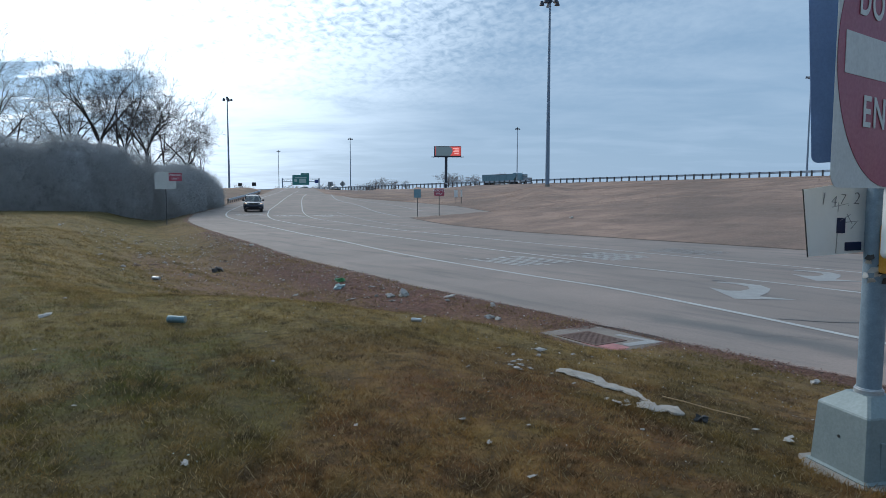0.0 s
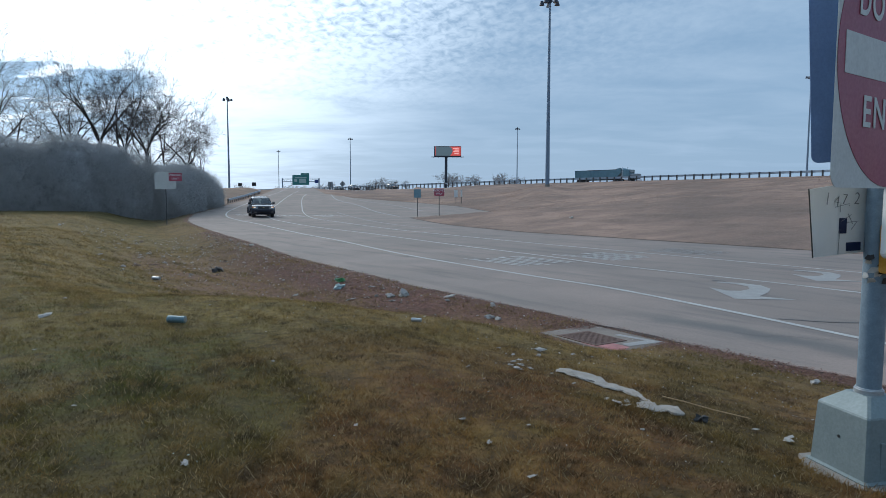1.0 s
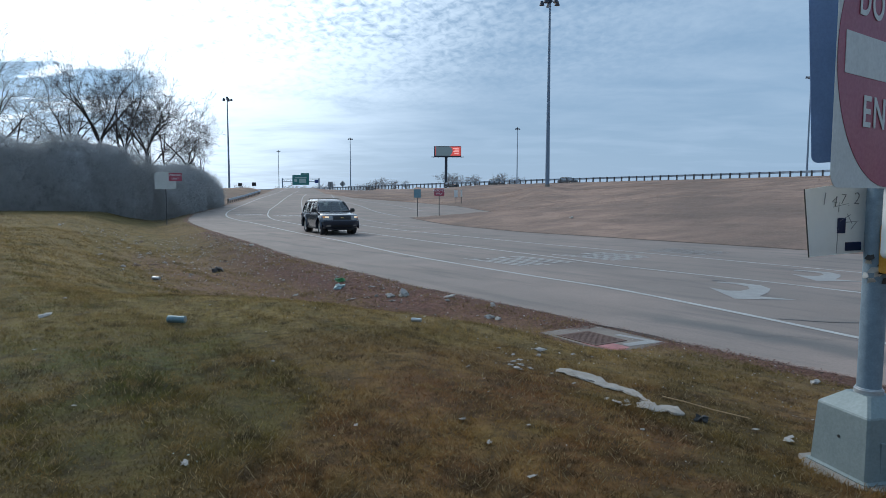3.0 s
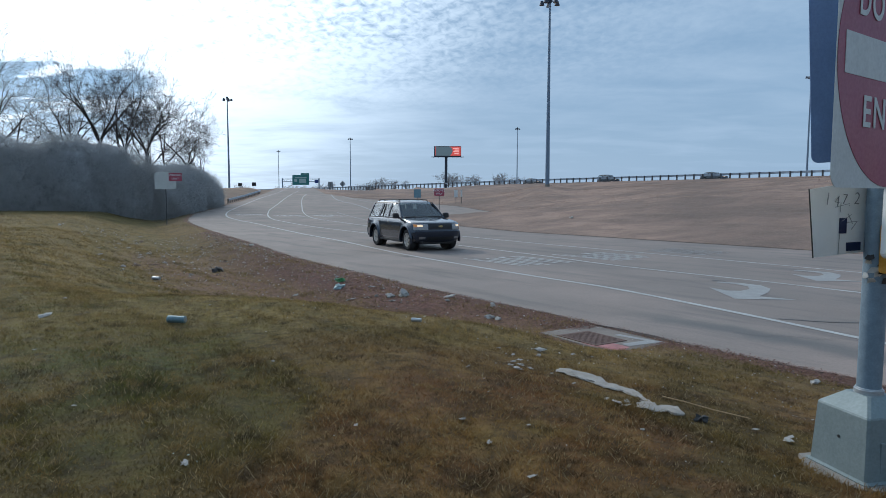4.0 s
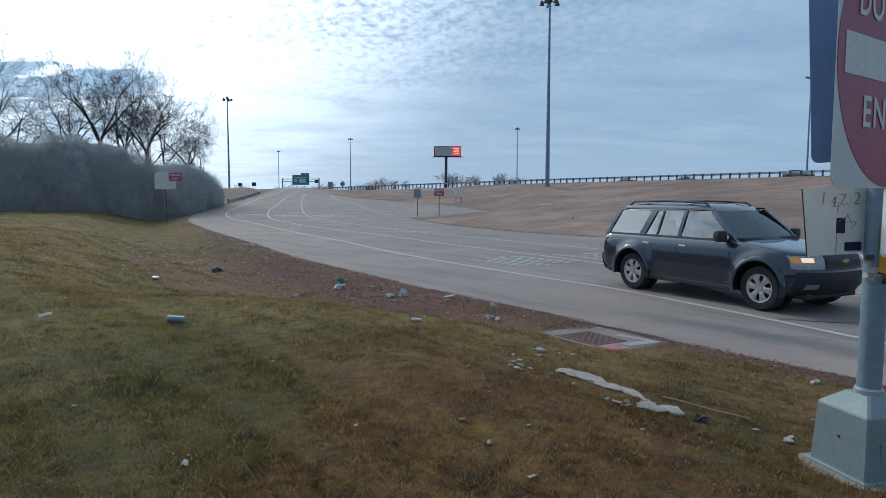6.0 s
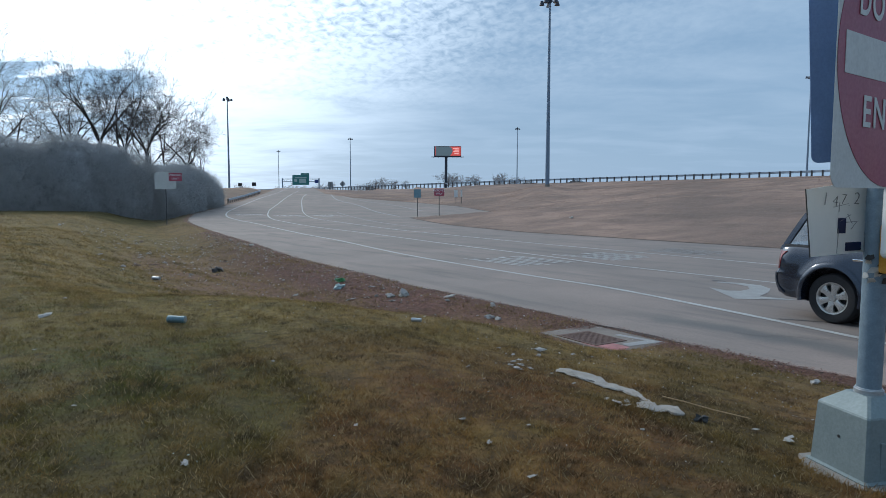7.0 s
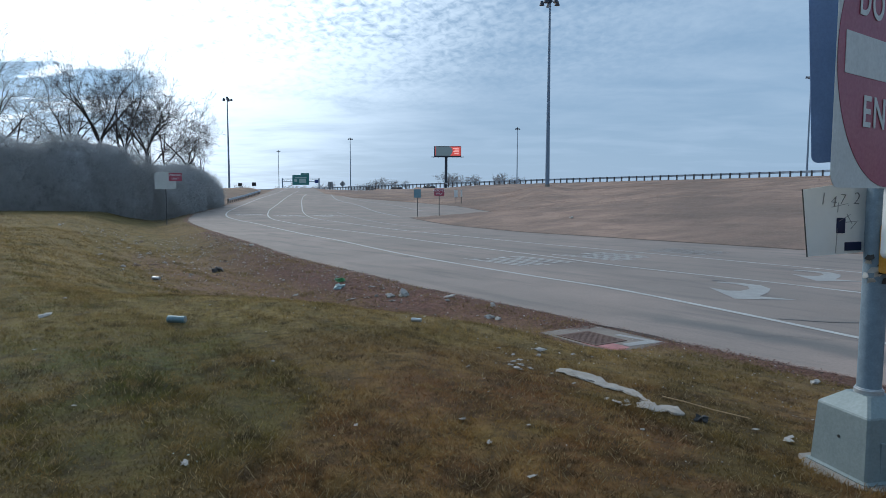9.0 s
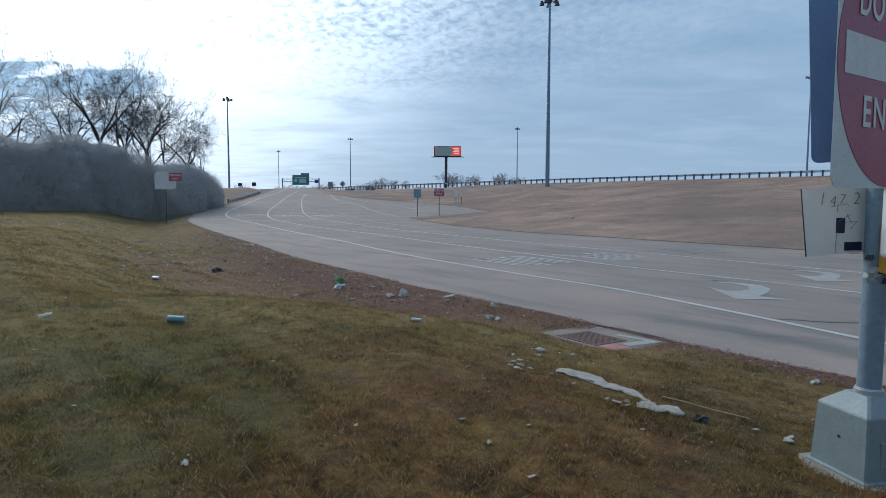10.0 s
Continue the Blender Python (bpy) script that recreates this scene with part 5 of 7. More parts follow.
road_plate("turn_arrow", ARROW, 6.46, 12.35, 0, M_WORN, "painted white turn arrow")
road_plate("turn_arrow", [(x * 0.95, y * 0.9) for x, y in ARROW], 9.40, 14.85, 0, M_WORN, "worn white turn arrow")


def road_word(cx, cy, turn, letters, long, wide, mat, bar=False):
    """Long-drawn lettering too worn to read: strokes side by side, with gaps between the letters."""
    rnd = random.Random(int(cx * 10))
    pitch = wide / letters
    for k in range(letters):
        o = (k - (letters - 1) / 2) * pitch
        w = pitch * 0.095
        for s in (-0.22, 0.22):
            l0 = long * rnd.uniform(0.7, 1.0)
            yy = o + s * pitch
            sh = rnd.uniform(-0.1, 0.1) * long
            road_plate("word_stroke", [(-l0 / 2 + sh, yy - w), (l0 / 2 + sh, yy - w), (l0 / 2 + sh, yy + w), (-l0 / 2 + sh, yy + w)], cx, cy, turn, mat)
        if k % 2 == 0:
            x = long * rnd.choice((-0.42, 0.0, 0.42))
            road_plate("word_stroke", [(x - 0.12, o - 0.22 * pitch), (x + 0.12, o - 0.22 * pitch), (x + 0.12, o + 0.22 * pitch), (x - 0.12, o + 0.22 * pitch)], cx, cy, turn, mat)
    if bar:
        for o, hw in ((-0.30 * wide, 0.20 * wide), (0.28 * wide, 0.12 * wide)):
            road_plate("word_stroke", [(long * 1.15, o - hw), (long * 1.15 + 0.5, o - hw), (long * 1.15 + 0.5, o + hw), (long * 1.15, o + hw)], cx, cy, turn, M_WORN)


road_word(2.25, 18.85, LANE_TURN, 4, 2.5, 2.2, M_PAINT)
road_word(5.2, 20.3, LANE_TURN, 4, 2.5, 2.2, M_PAINT)
road_word(8.4, 22.2, LANE_TURN, 4, 2.5, 1.9, M_WORN)
road_word(-18.2, 60.5, -64, 4, 2.0, 2.5, M_PAINT, True)
road_word(-14.2, 58.8, -64, 4, 2.0, 2.5, M_PAINT, True)
road_word(-10.8, 59.5, -62, 4, 2.0, 2.5, M_PAINT, True)
for pts, w in (([(5.15, 9.75), (5.45, 9.62), (5.75, 9.50), (6.3, 9.42)], 0.05), ([(5.0, 14.5), (5.25, 14.42), (5.5, 14.2), (5.8, 14.25), (6.1, 14.1)], 0.02), ([(6.05, 14.35), (6.3, 14.2)], 0.10),
               ([(-1.3, 20.2), (-0.9, 19.9), (-0.55, 19.75)], 0.07), ([(4.0, 8.75), (4.3, 8.5), (4.55, 8.55), (4.9, 8.3), (5.2, 8.35), (5.6, 8.1)], 0.009)):
    ribbon("tar_crack", pts, w, M_TAR, 0.005)


# ---- kerb inlet ----
def build_inlet():
    m = pose(2.10, 8.53, -0.020, 0, 0, -58.2)
    t = thing("kerb_inlet", m, "stained concrete storm drain apron with a rusty grate", "storm drain")
    bm = bmesh.new()
    box(bm, (1.38, 1.02, 0.16), pose(0.06, 0, -0.07), 0.02)
    part("apron", bm, M_APRON, t)
    frame_bm = bmesh.new()
    for x, y, sx, sy in ((0.03, 0.10, 0.68, 0.03), (0.03, -0.44, 0.68, 0.03), (-0.31, -0.17, 0.03, 0.56), (0.37, -0.17, 0.03, 0.56)):
        box(frame_bm, (sx, sy, 0.012), pose(x, y, 0.013))
    g = part("grate_frame", frame_bm, M_RUST, t)
    for k in range(16):
        bm = bmesh.new()
        box(bm, (0.024, 0.52, 0.008), pose(-0.28 + 0.041 * k, -0.17, 0.0145))
        part("grate_bar", bm, M_RUST, g)
    bm = bmesh.new()
    box(bm, (0.66, 0.52, 0.004), pose(0.03, -0.17, 0.0115))
    part("pit", bm, M_SILT, g)
    bm = bmesh.new()
    outline_xy(bm, [(0.05, 0.33), (0.68, 0.45), (0.62, -0.10), (0.48, -0.10), (0.50, 0.32), (0.05, 0.22)], 0.0145)
    part("paint_mark", bm, M_WORN, t, "white paint mark")
    bm = bmesh.new()
    outline_xy(bm, [(0.40, -0.16), (0.66, -0.14), (0.73, -0.30), (0.70, -0.46), (0.30, -0.49), (0.12, -0.475), (0.40, -0.45)], 0.0145)
    part("paint_mark", bm, M_REDPAINT, t, "faded red paint mark")


def outline_xy(bm, pts, z):
    f = bm.faces.new([bm.verts.new((x, y, z)) for x, y in pts])
    f.normal_update()
    if f.normal.z < 0:
        f.normal_flip()


M_SILT = material("wet_silt", (0.085, 0.070, 0.060), 0.9, vary=0.35, scale=9, fine=60, bump=0.5)
M_RUST = material("rusty_iron", (0.17, 0.105, 0.085), 0.85, 0.1, vary=0.3, scale=20, fine=90, bump=0.3)
M_REDPAINT = material("faded_red_paint", (0.46, 0.17, 0.17), 0.85, vary=0.3, scale=12, second=(0.28, 0.20, 0.18), second_amount=0.5, second_scale=7)
M_APRON = material("stained_apron", (0.32, 0.275, 0.24), 0.9, vary=0.25, scale=4, fine=60, bump=0.4, second=(0.12, 0.095, 0.08), second_amount=0.7, second_scale=2.2)
build_inlet()


# ---- bare trees ----
def grow(rnd, start, way, length, radius, level, out, spread=0.55, last=5):
    """Adds one limb, the side branches along it and its end fork to out as (a, b, ra, rb, level)."""
    n = (5, 7, 5, 4, 3, 2)[min(level, 5)]
    p, d, r = Vector(start), Vector(way).normalized(), radius
    end = radius * (0.62 if level == 0 else 0.38)
    turn = rnd.uniform(0, 6.28)
    rise = (0.03, 0.03, 0.02, 0.0, -0.02, -0.02)[min(level, 5)]
    for k in range(n):
        q = p + d * (length / n) * rnd.uniform(0.9, 1.1)
        r2 = radius + (end - radius) * (k + 1) / n
        out.append((p.copy(), q.copy(), r, r2, level))
        p, r = q, r2
        wander = Vector((rnd.gauss(0, 1), rnd.gauss(0, 1), rnd.gauss(0, 0.7))) * (0.075 + 0.04 * level)
        d = (d + wander + Vector((0, 0, rise))).normalized()
        if level < last and k >= (3, 2, 1, 1, 1)[level]:
            if rnd.random() < (0.6, 0.72, 0.82, 0.80, 0.72)[level]:
                turn += 2.4 + rnd.uniform(-0.5, 0.5)
                u = d.orthogonal().normalized()
                side = u * math.cos(turn) + d.cross(u) * math.sin(turn)
                a = rnd.uniform(0.45, 0.9)
                w = d * math.cos(a) + side * math.sin(a)
                if w.z < -0.15:
                    w.z *= 0.3
                grow(rnd, p, w, length * (0.55 if level == 0 else rnd.uniform(0.40, 0.66)) * (1.1 - 0.40 * k / n), r * rnd.uniform(0.42, 0.62), level + 1, out, spread, last)
    if level < last:
        forks = rnd.choice((3, 4)) if level == 0 else 2
        a0 = rnd.uniform(0, 6.28)
        for k in range(forks):
            a = a0 + 2 * math.pi * k / forks + rnd.uniform(-0.4, 0.4)
            u = d.orthogonal().normalized()
            sp = spread * rnd.uniform(0.45, 1.15) if level == 0 else rnd.uniform(0.25, 0.5)
            w = d * math.cos(sp) + (u * math.cos(a) + d.cross(u) * math.sin(a)) * math.sin(sp)
            grow(rnd, p, w, length * (rnd.uniform(0.7, 1.0) if level == 0 else rnd.uniform(0.5, 0.7)), r * (rnd.uniform(0.62, 0.85) if level == 0 else 0.85), level + 1, out, spread, last)


def limb_mesh(name, pieces, parent, mat, thin=1.0, floor=0.0):
    verts, faces = [], []
    for a, b, ra, rb, level in pieces:
        k = 6 if level < 2 else (4 if level < 4 else 3)
        d = (b - a)
        if d.length < 1e-5:
            continue
        d.normalize()
        u = d.orthogonal().normalized()
        v = d.cross(u)
        n0 = len(verts)
        for p, r in ((a, max(ra * thin, floor)), (b + d * 0.01, max(rb * thin, floor))):
            for i in range(k):
                t = 2 * math.pi * i / k
                verts.append(p + (u * math.cos(t) + v * math.sin(t)) * r)
        for i in range(k):
            faces.append((n0 + i, n0 + (i + 1) % k, n0 + k + (i + 1) % k, n0 + k + i))
    ob = sheet(name, verts, faces, mat, True)
    ob.parent = parent
    return ob


def build_tree(seed, tall, stems=1, spread=0.5, fine=0.009, label="tall bare deciduous tree with a fine twig crown behind the thicket"):
    rnd = random.Random(seed)
    t = thing("bare_tree", Matrix(), label, "tree", "bare trees behind the thicket")
    pieces = []
    for s in range(stems):
        lean = Vector((rnd.uniform(-0.30, 0.30), rnd.uniform(-0.2, 0.2), 1.0)) if stems > 1 else Vector((rnd.uniform(-0.12, 0.12), rnd.uniform(-0.1, 0.1), 1))
        grow(rnd, ((s - (stems - 1) / 2) * 0.8, 0, -0.3), lean, tall * rnd.uniform(0.38, 0.46), 0.31 * tall / 15 * (1.0 if stems == 1 else 0.72), 0, pieces, spread, 5 if fine < 0.02 else 4)
    top = sorted(b.z for _, b, *_ in pieces)[int(len(pieces) * 0.985)]
    k = tall / top
    pieces = [(a * k, b * k, ra, rb, lv) for a, b, ra, rb, lv in pieces]
    limb_mesh("trunk", [p for p in pieces if p[4] < 3], t, M_BARK if fine < 0.02 else M_HAZEBARK)
    limb_mesh("crown", [p for p in pieces if p[4] >= 3], t, M_TWIGBARK if fine < 0.02 else M_HAZEBARK, floor=fine)["label"] = "leafless branching crown"
    return t


TREES = [build_tree(11, 17.5, 1, 0.60), build_tree(23, 16.0, 1, 0.80), build_tree(35, 16.0, 2, 0.45), build_tree(47, 12.5, 1, 1.0), build_tree(59, 18.0, 1, 0.62), build_tree(62, 14.0, 2, 0.75)]
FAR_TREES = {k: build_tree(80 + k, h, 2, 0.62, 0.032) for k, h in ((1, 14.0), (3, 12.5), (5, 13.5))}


def place_trees():
    spots = [  # kind, x, y, size, turn
        (4, -46.6, 68, 0.98, 20), (1, -49.4, 75, 0.90, 80), (2, -43.2, 76, 0.96, 140), (0, -40.0, 76, 1.0, 30), (2, -38.2, 77, 0.98, 250), (5, -37.4, 84, 1.0, 60),
        (0, -36.8, 80, 0.88, 200), (3, -33.6, 84, 1.0, 120), (5, -36.2, 97, 0.80, 300), (1, -54.5, 79, 1.0, 170)]
    used = set()
    for k, x, y, s, a in spots:
        m = pose(x, y, height(x, y) - 0.1, 0, 0, a)
        if k in used:
            ob = copy_thing(TREES[k], m)
        else:
            ob = TREES[k]
            ob.matrix_world = m
            used.add(k)
        ob.scale = (s, s, s)
    rnd = random.Random(9)
    far = [(3, -47, 410, 0.8), (5, -42, 420, 0.85), (1, -38, 405, 0.72), (3, -33, 415, 0.8), (5, -50, 430, 0.7), (1, -24, 420, 0.62), (3, 1.5, 400, 1.02), (5, 5.5, 404, 0.95), (1, 18, 400, 0.8), (3, 21, 405, 0.78), (5, 33, 410, 0.75),
           (1, 38, 405, 0.82), (3, 43, 412, 0.78), (5, 47, 415, 0.72), (3, -95, 480, 0.75), (5, -105, 490, 0.8), (1, -88, 470, 0.7), (3, -118, 500, 0.8), (5, -128, 500, 0.75), (1, -80, 470, 0.8), (3, -150, 480, 0.8), (5, -160, 500, 0.85), (1, -68, 470, 0.72), (3, -60, 465, 0.75)]
    for k, x, y, s in far:
        m = pose(x, y, height(x, y), 0, 0, rnd.uniform(0, 360))
        if -k in used:
            ob = copy_thing(FAR_TREES[k], m)
        else:
            ob = FAR_TREES[k]
            ob.matrix_world = m
            used.add(-k)
        ob.scale = (s * 1.25, s * 1.25, s * rnd.uniform(0.85, 1.1))
        tagged(ob, "small far bare tree beyond the freeway", "tree", "far trees on the skyline")


place_trees()


# ---- thicket ----
HEDGE = [(-120, 60), (-75, 56), (-50, 52), (-36, 51), (-26.5, 53), (-25.4, 55.2), (-24.8, 57.6), (-25.6, 66), (-27.9, 76), (-29.9, 84), (-32.3, 93)]
HEDGE_H = [6.9, 6.9, 6.9, 6.7, 7.0, 6.6, 5.7, 5.2, 5.1, 4.7, 3.8]


def raw_mesh(name, verts, faces, mat):
    """A large joined mesh from arrays; all faces have the same number of corners."""
    n, k = faces.shape
    me = bpy.data.meshes.new(name)
    me.vertices.add(len(verts))
    me.vertices.foreach_set("co", np.ascontiguousarray(verts, dtype=np.float32).ravel())
    me.loops.add(n * k)
    me.loops.foreach_set("vertex_index", np.ascontiguousarray(faces, dtype=np.int32).ravel())
    me.polygons.add(n)
    me.polygons.foreach_set("loop_start", np.arange(0, n * k, k, dtype=np.int32))
    me.update(calc_edges=True)
    me.materials.append(mat)
    return new(name, me)


def build_thicket():
    line = spline(HEDGE, 0.5)
    cum = [0.0]
    for a, b in zip(line[:-1], line[1:]):
        cum.append(cum[-1] + (b - a).length)
    marks = [cum[min(range(len(line)), key=lambda i: (line[i] - Vector(p)).length)] for p in HEDGE]
    hs = np.interp(cum, marks, HEDGE_H)
    # a dark backing sheet stands in for the dense shaded inside
    rnd = random.Random(5)
    verts, faces = [], []
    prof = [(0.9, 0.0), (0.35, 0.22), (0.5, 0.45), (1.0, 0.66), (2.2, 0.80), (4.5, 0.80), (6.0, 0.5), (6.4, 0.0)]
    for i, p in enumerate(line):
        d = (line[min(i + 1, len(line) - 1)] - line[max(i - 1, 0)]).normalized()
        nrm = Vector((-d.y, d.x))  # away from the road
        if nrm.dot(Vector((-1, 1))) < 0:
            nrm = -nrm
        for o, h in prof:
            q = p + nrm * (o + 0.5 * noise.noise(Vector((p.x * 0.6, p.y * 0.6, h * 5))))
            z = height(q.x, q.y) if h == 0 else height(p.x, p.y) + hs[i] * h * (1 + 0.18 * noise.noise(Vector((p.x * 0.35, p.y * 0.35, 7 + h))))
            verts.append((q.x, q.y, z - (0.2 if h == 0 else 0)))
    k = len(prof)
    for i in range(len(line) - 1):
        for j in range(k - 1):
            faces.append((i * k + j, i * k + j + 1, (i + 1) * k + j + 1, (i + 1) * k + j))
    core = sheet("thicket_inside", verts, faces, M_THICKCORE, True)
    tagged(core, "dark backing sheet for the shaded inside of the leafless roadside thicket", "thicket", kind="stuff")
    # bare stems and twigs
    xs, ys = np.array([p.x for p in line]), np.array([p.y for p in line])
    gs = land(xs, ys)[0]
    rng = np.random.default_rng(5)
    n = 330000
    s = rng.uniform(cum[-1] * 0.22, cum[-1], n)
    x, y, g, h = (np.interp(s, cum, v) for v in (xs, ys, gs, hs))
    x2, y2 = np.interp(s + 0.5, cum, xs), np.interp(s + 0.5, cum, ys)
    ln = np.maximum(np.hypot(x2 - x, y2 - y), 1e-6)
    nx, ny = -(y2 - y) / ln, (x2 - x) / ln
    flip = np.where(ny - nx < 0, -1.0, 1.0)
    nx, ny = nx * flip, ny * flip
    h = h * (0.94 + 0.11 * wobble(x * 0.35, y * 0.35, 2.0) + 0.09 * wobble(x * 1.1, y * 1.1, 5.0))
    f = rng.random(n) ** 0.62
    # an uneven rounded front: bushes swell forward of one another, upper twigs lie farther back
    swell = 1.5 * wobble(x * 0.55 + 3 * f, y * 0.55, 1.0) + 0.8 * wobble(x * 1.7, y * 1.7 + 4 * f, 4.0)
    o = rng.uniform(-0.7, 1.0, n) - 0.5 * swell + 3.4 * np.maximum(0.0, f - 0.45) ** 1.3 * rng.uniform(0.2, 2.4, n)
    P = np.column_stack([x + nx * o, y + ny * o, g + h * f * 0.96 - 0.4])
    D = np.column_stack([-nx * 0.35, -ny * 0.35, np.full(n, 0.55)]) + rng.normal(0, 1, (n, 3)) * (0.75, 0.75, 0.55)
    D /= np.linalg.norm(D, axis=1)[:, None]
    length, r = rng.uniform(0.25, 0.8, n), rng.uniform(0.005, 0.013, n)
    # wispy shoots that stand over the top and out of the front
    wisp = (rng.random(n) < 0.06) & (f > 0.72)
    length = np.where(wisp, length + rng.uniform(0.2, 1.0, n), length)
    D = np.where(wisp[:, None], D + np.array((0, 0, 1.1)), D)
    D /= np.linalg.norm(D, axis=1)[:, None]
    U = np.cross(D, (0.31, 0.77, 0.55))
    U /= np.linalg.norm(U, axis=1)[:, None]
    W = np.cross(D, U)
    V = np.empty((n, 4, 3))
    for i in range(3):
        V[:, i] = P + (U * math.cos(2.094 * i) + W * math.sin(2.094 * i)) * r[:, None]
    V[:, 3] = P + D * length[:, None]
    verts = V.reshape(-1, 3)
    tri = np.array([(0, 1, 3), (1, 2, 3), (2, 0, 3)])
    faces = (np.arange(n)[:, None, None] * 4 + tri[None]).reshape(-1, 3)
    tw = raw_mesh("thicket", verts, faces, M_TWIG)
    tagged(tw, "dense leafless grey-brown thicket along the verge", "thicket", kind="stuff")


build_thicket()


# ---- far left rail and treeline ----
def build_far_rail():
    t = thing("far_guardrail", Matrix(), "short weathered guard rail on the verge by the ramp's crest", "guardrail")
    ys = np.arange(97.0, 134.0, 1.9)
    spots = [(float(np.interp(y, NEAR_Y, NEAR_X)) - 1.6, float(y)) for y in ys]
    zs = [height(x, y) for x, y in spots]
    bm = bmesh.new()
    rows = [[(x + o, y, z + h) for h, o in ((0.42, 0.0), (0.50, 0.07), (0.58, 0.01), (0.66, 0.07), (0.74, 0.0), (0.74, -0.03), (0.42, -0.03))] for (x, y), z in zip(spots, zs)]
    loft(bm, rows)
    bmesh.ops.recalc_face_normals(bm, faces=bm.faces)
    part("rail", bm, M_RAIL, t)
    bm = bmesh.new()
    box(bm, (0.15, 0.18, 1.0), pose(-0.12, 0, 0.22), 0.012)
    first = part("post", bm, M_POST, t)
    for i, ((x, y), z) in enumerate(zip(spots, zs)):
        ob = first if i == 0 else new("post", first.data)
        ob.parent = t
        ob.location = (x, y, z)


build_far_rail()


# ---- turf blades ----
def build_grass():
    rng = np.random.default_rng(7)
    xs, ys = [], []
    for y0, y1, dens in ((2.2, 3.4, 9500), (3.4, 4.5, 7000), (4.5, 7.0, 4600), (7.0, 9.0, 3000), (9.0, 11.0, 1600), (11.0, 14, 1000), (14, 19.0, 560), (19, 27, 260), (27, 46, 80)):
        x0, x1 = -0.74 * y1 - 0.3, 0.74 * y1 + 0.3
        n = int((x1 - x0) * (y1 - y0) * dens)
        x, y = rng.uniform(x0, x1, n), rng.uniform(y0, y1, n)
        keep = (np.abs(x) < 0.72 * y + 0.3) & (x < np.interp(y, NEAR_Y, NEAR_X) - 0.05 * rng.random(n))
        xs.append(x[keep])
        ys.append(y[keep])
    # the same lawn round and behind the standpoint, thinner
    x, y = rng.uniform(-16, 12, 190000), rng.uniform(-9, 13, 190000)
    keep = (np.abs(x) > np.maximum(0.72 * y + 0.2, 0.0)) & (x < np.interp(y, NEAR_Y, NEAR_X) - 0.05) | (y < 2.2) & (x < np.interp(y, NEAR_Y, NEAR_X) - 0.05)
    keep &= np.hypot(x, y) > 0.35
    xs.append(x[keep])
    ys.append(y[keep])
    x, y = np.concatenate(xs), np.concatenate(ys)
    clump = np.clip(0.5 + 0.4 * wobble(x * 2.6, y * 2.6, 1.0) + 0.35 * wobble(x * 7.1 + y, y * 6.3 - x, 4.0), 0, 1)
    litter = land(x, y)[1]
    keep = (rng.random(len(x)) < 0.45 + 0.55 * clump) & (rng.random(len(x)) > 0.3 * litter)
    keep &= ~((np.abs(x - POST.x) < 0.24) & (np.abs(y - POST.y) < 0.24))
    a = radians(-58.2)
    lx, ly = (x - 2.1) * math.cos(a) + (y - 8.53) * math.sin(a), -(x - 2.1) * math.sin(a) + (y - 8.53) * math.cos(a)
    keep &= ~((np.abs(lx) < 0.68) & (ly > -0.42) & (ly < 0.48))
    x, y, clump = x[keep], y[keep], clump[keep]
    z = land(x, y)[0]
    n = len(x)
    far = np.clip(y / 6, 1, 3.5)
    h = rng.uniform(0.014, 0.042, n) * (0.55 + 0.95 * clump) * far ** 0.45
    w = rng.uniform(0.0018, 0.0042, n) * far
    # matted tufts: blades of one clump are longer
    tuft = smooth(0.25, 0.75, 0.5 + 0.5 * wobble(x * 4.3 + 0.8 * y, y * 4.9, 2.0) + 0.35 * wobble(x * 11.0, y * 10.0 + x, 6.0))
    h = h * (0.50 + 0.45 * tuft)
    ang = rng.uniform(0, 2 * np.pi, n)
    lean = rng.uniform(0.3, 2.0, n) * h
    la = rng.uniform(0, 2 * np.pi, n) + 1.5 * tuft * wobble(x * 3.9, y * 3.9, 8.0)
    cx, cy = np.cos(ang) * w, np.sin(ang) * w
    V = np.empty((n, 3, 3))
    V[:, 0] = np.column_stack([x - cx, y - cy, z - 0.004])
    V[:, 1] = np.column_stack([x + cx, y + cy, z - 0.004])
    V[:, 2] = np.column_stack([x + np.cos(la) * lean, y + np.sin(la) * lean, z + h])
    ob = raw_mesh("grass", V.reshape(-1, 3), np.arange(3 * n).reshape(-1, 3), M_BLADE)
    at = ob.data.attributes.new("green", "FLOAT", "POINT")
    at.data.foreach_set("value", np.repeat(greenness(x, y), 3).astype(np.float32))
    at = ob.data.attributes.new("dry", "FLOAT", "POINT")
    at.data.foreach_set("value", np.repeat(dryness(x, y), 3).astype(np.float32))
    tagged(ob, "short matted brown and olive winter grass on the verge", "grass", kind="stuff")


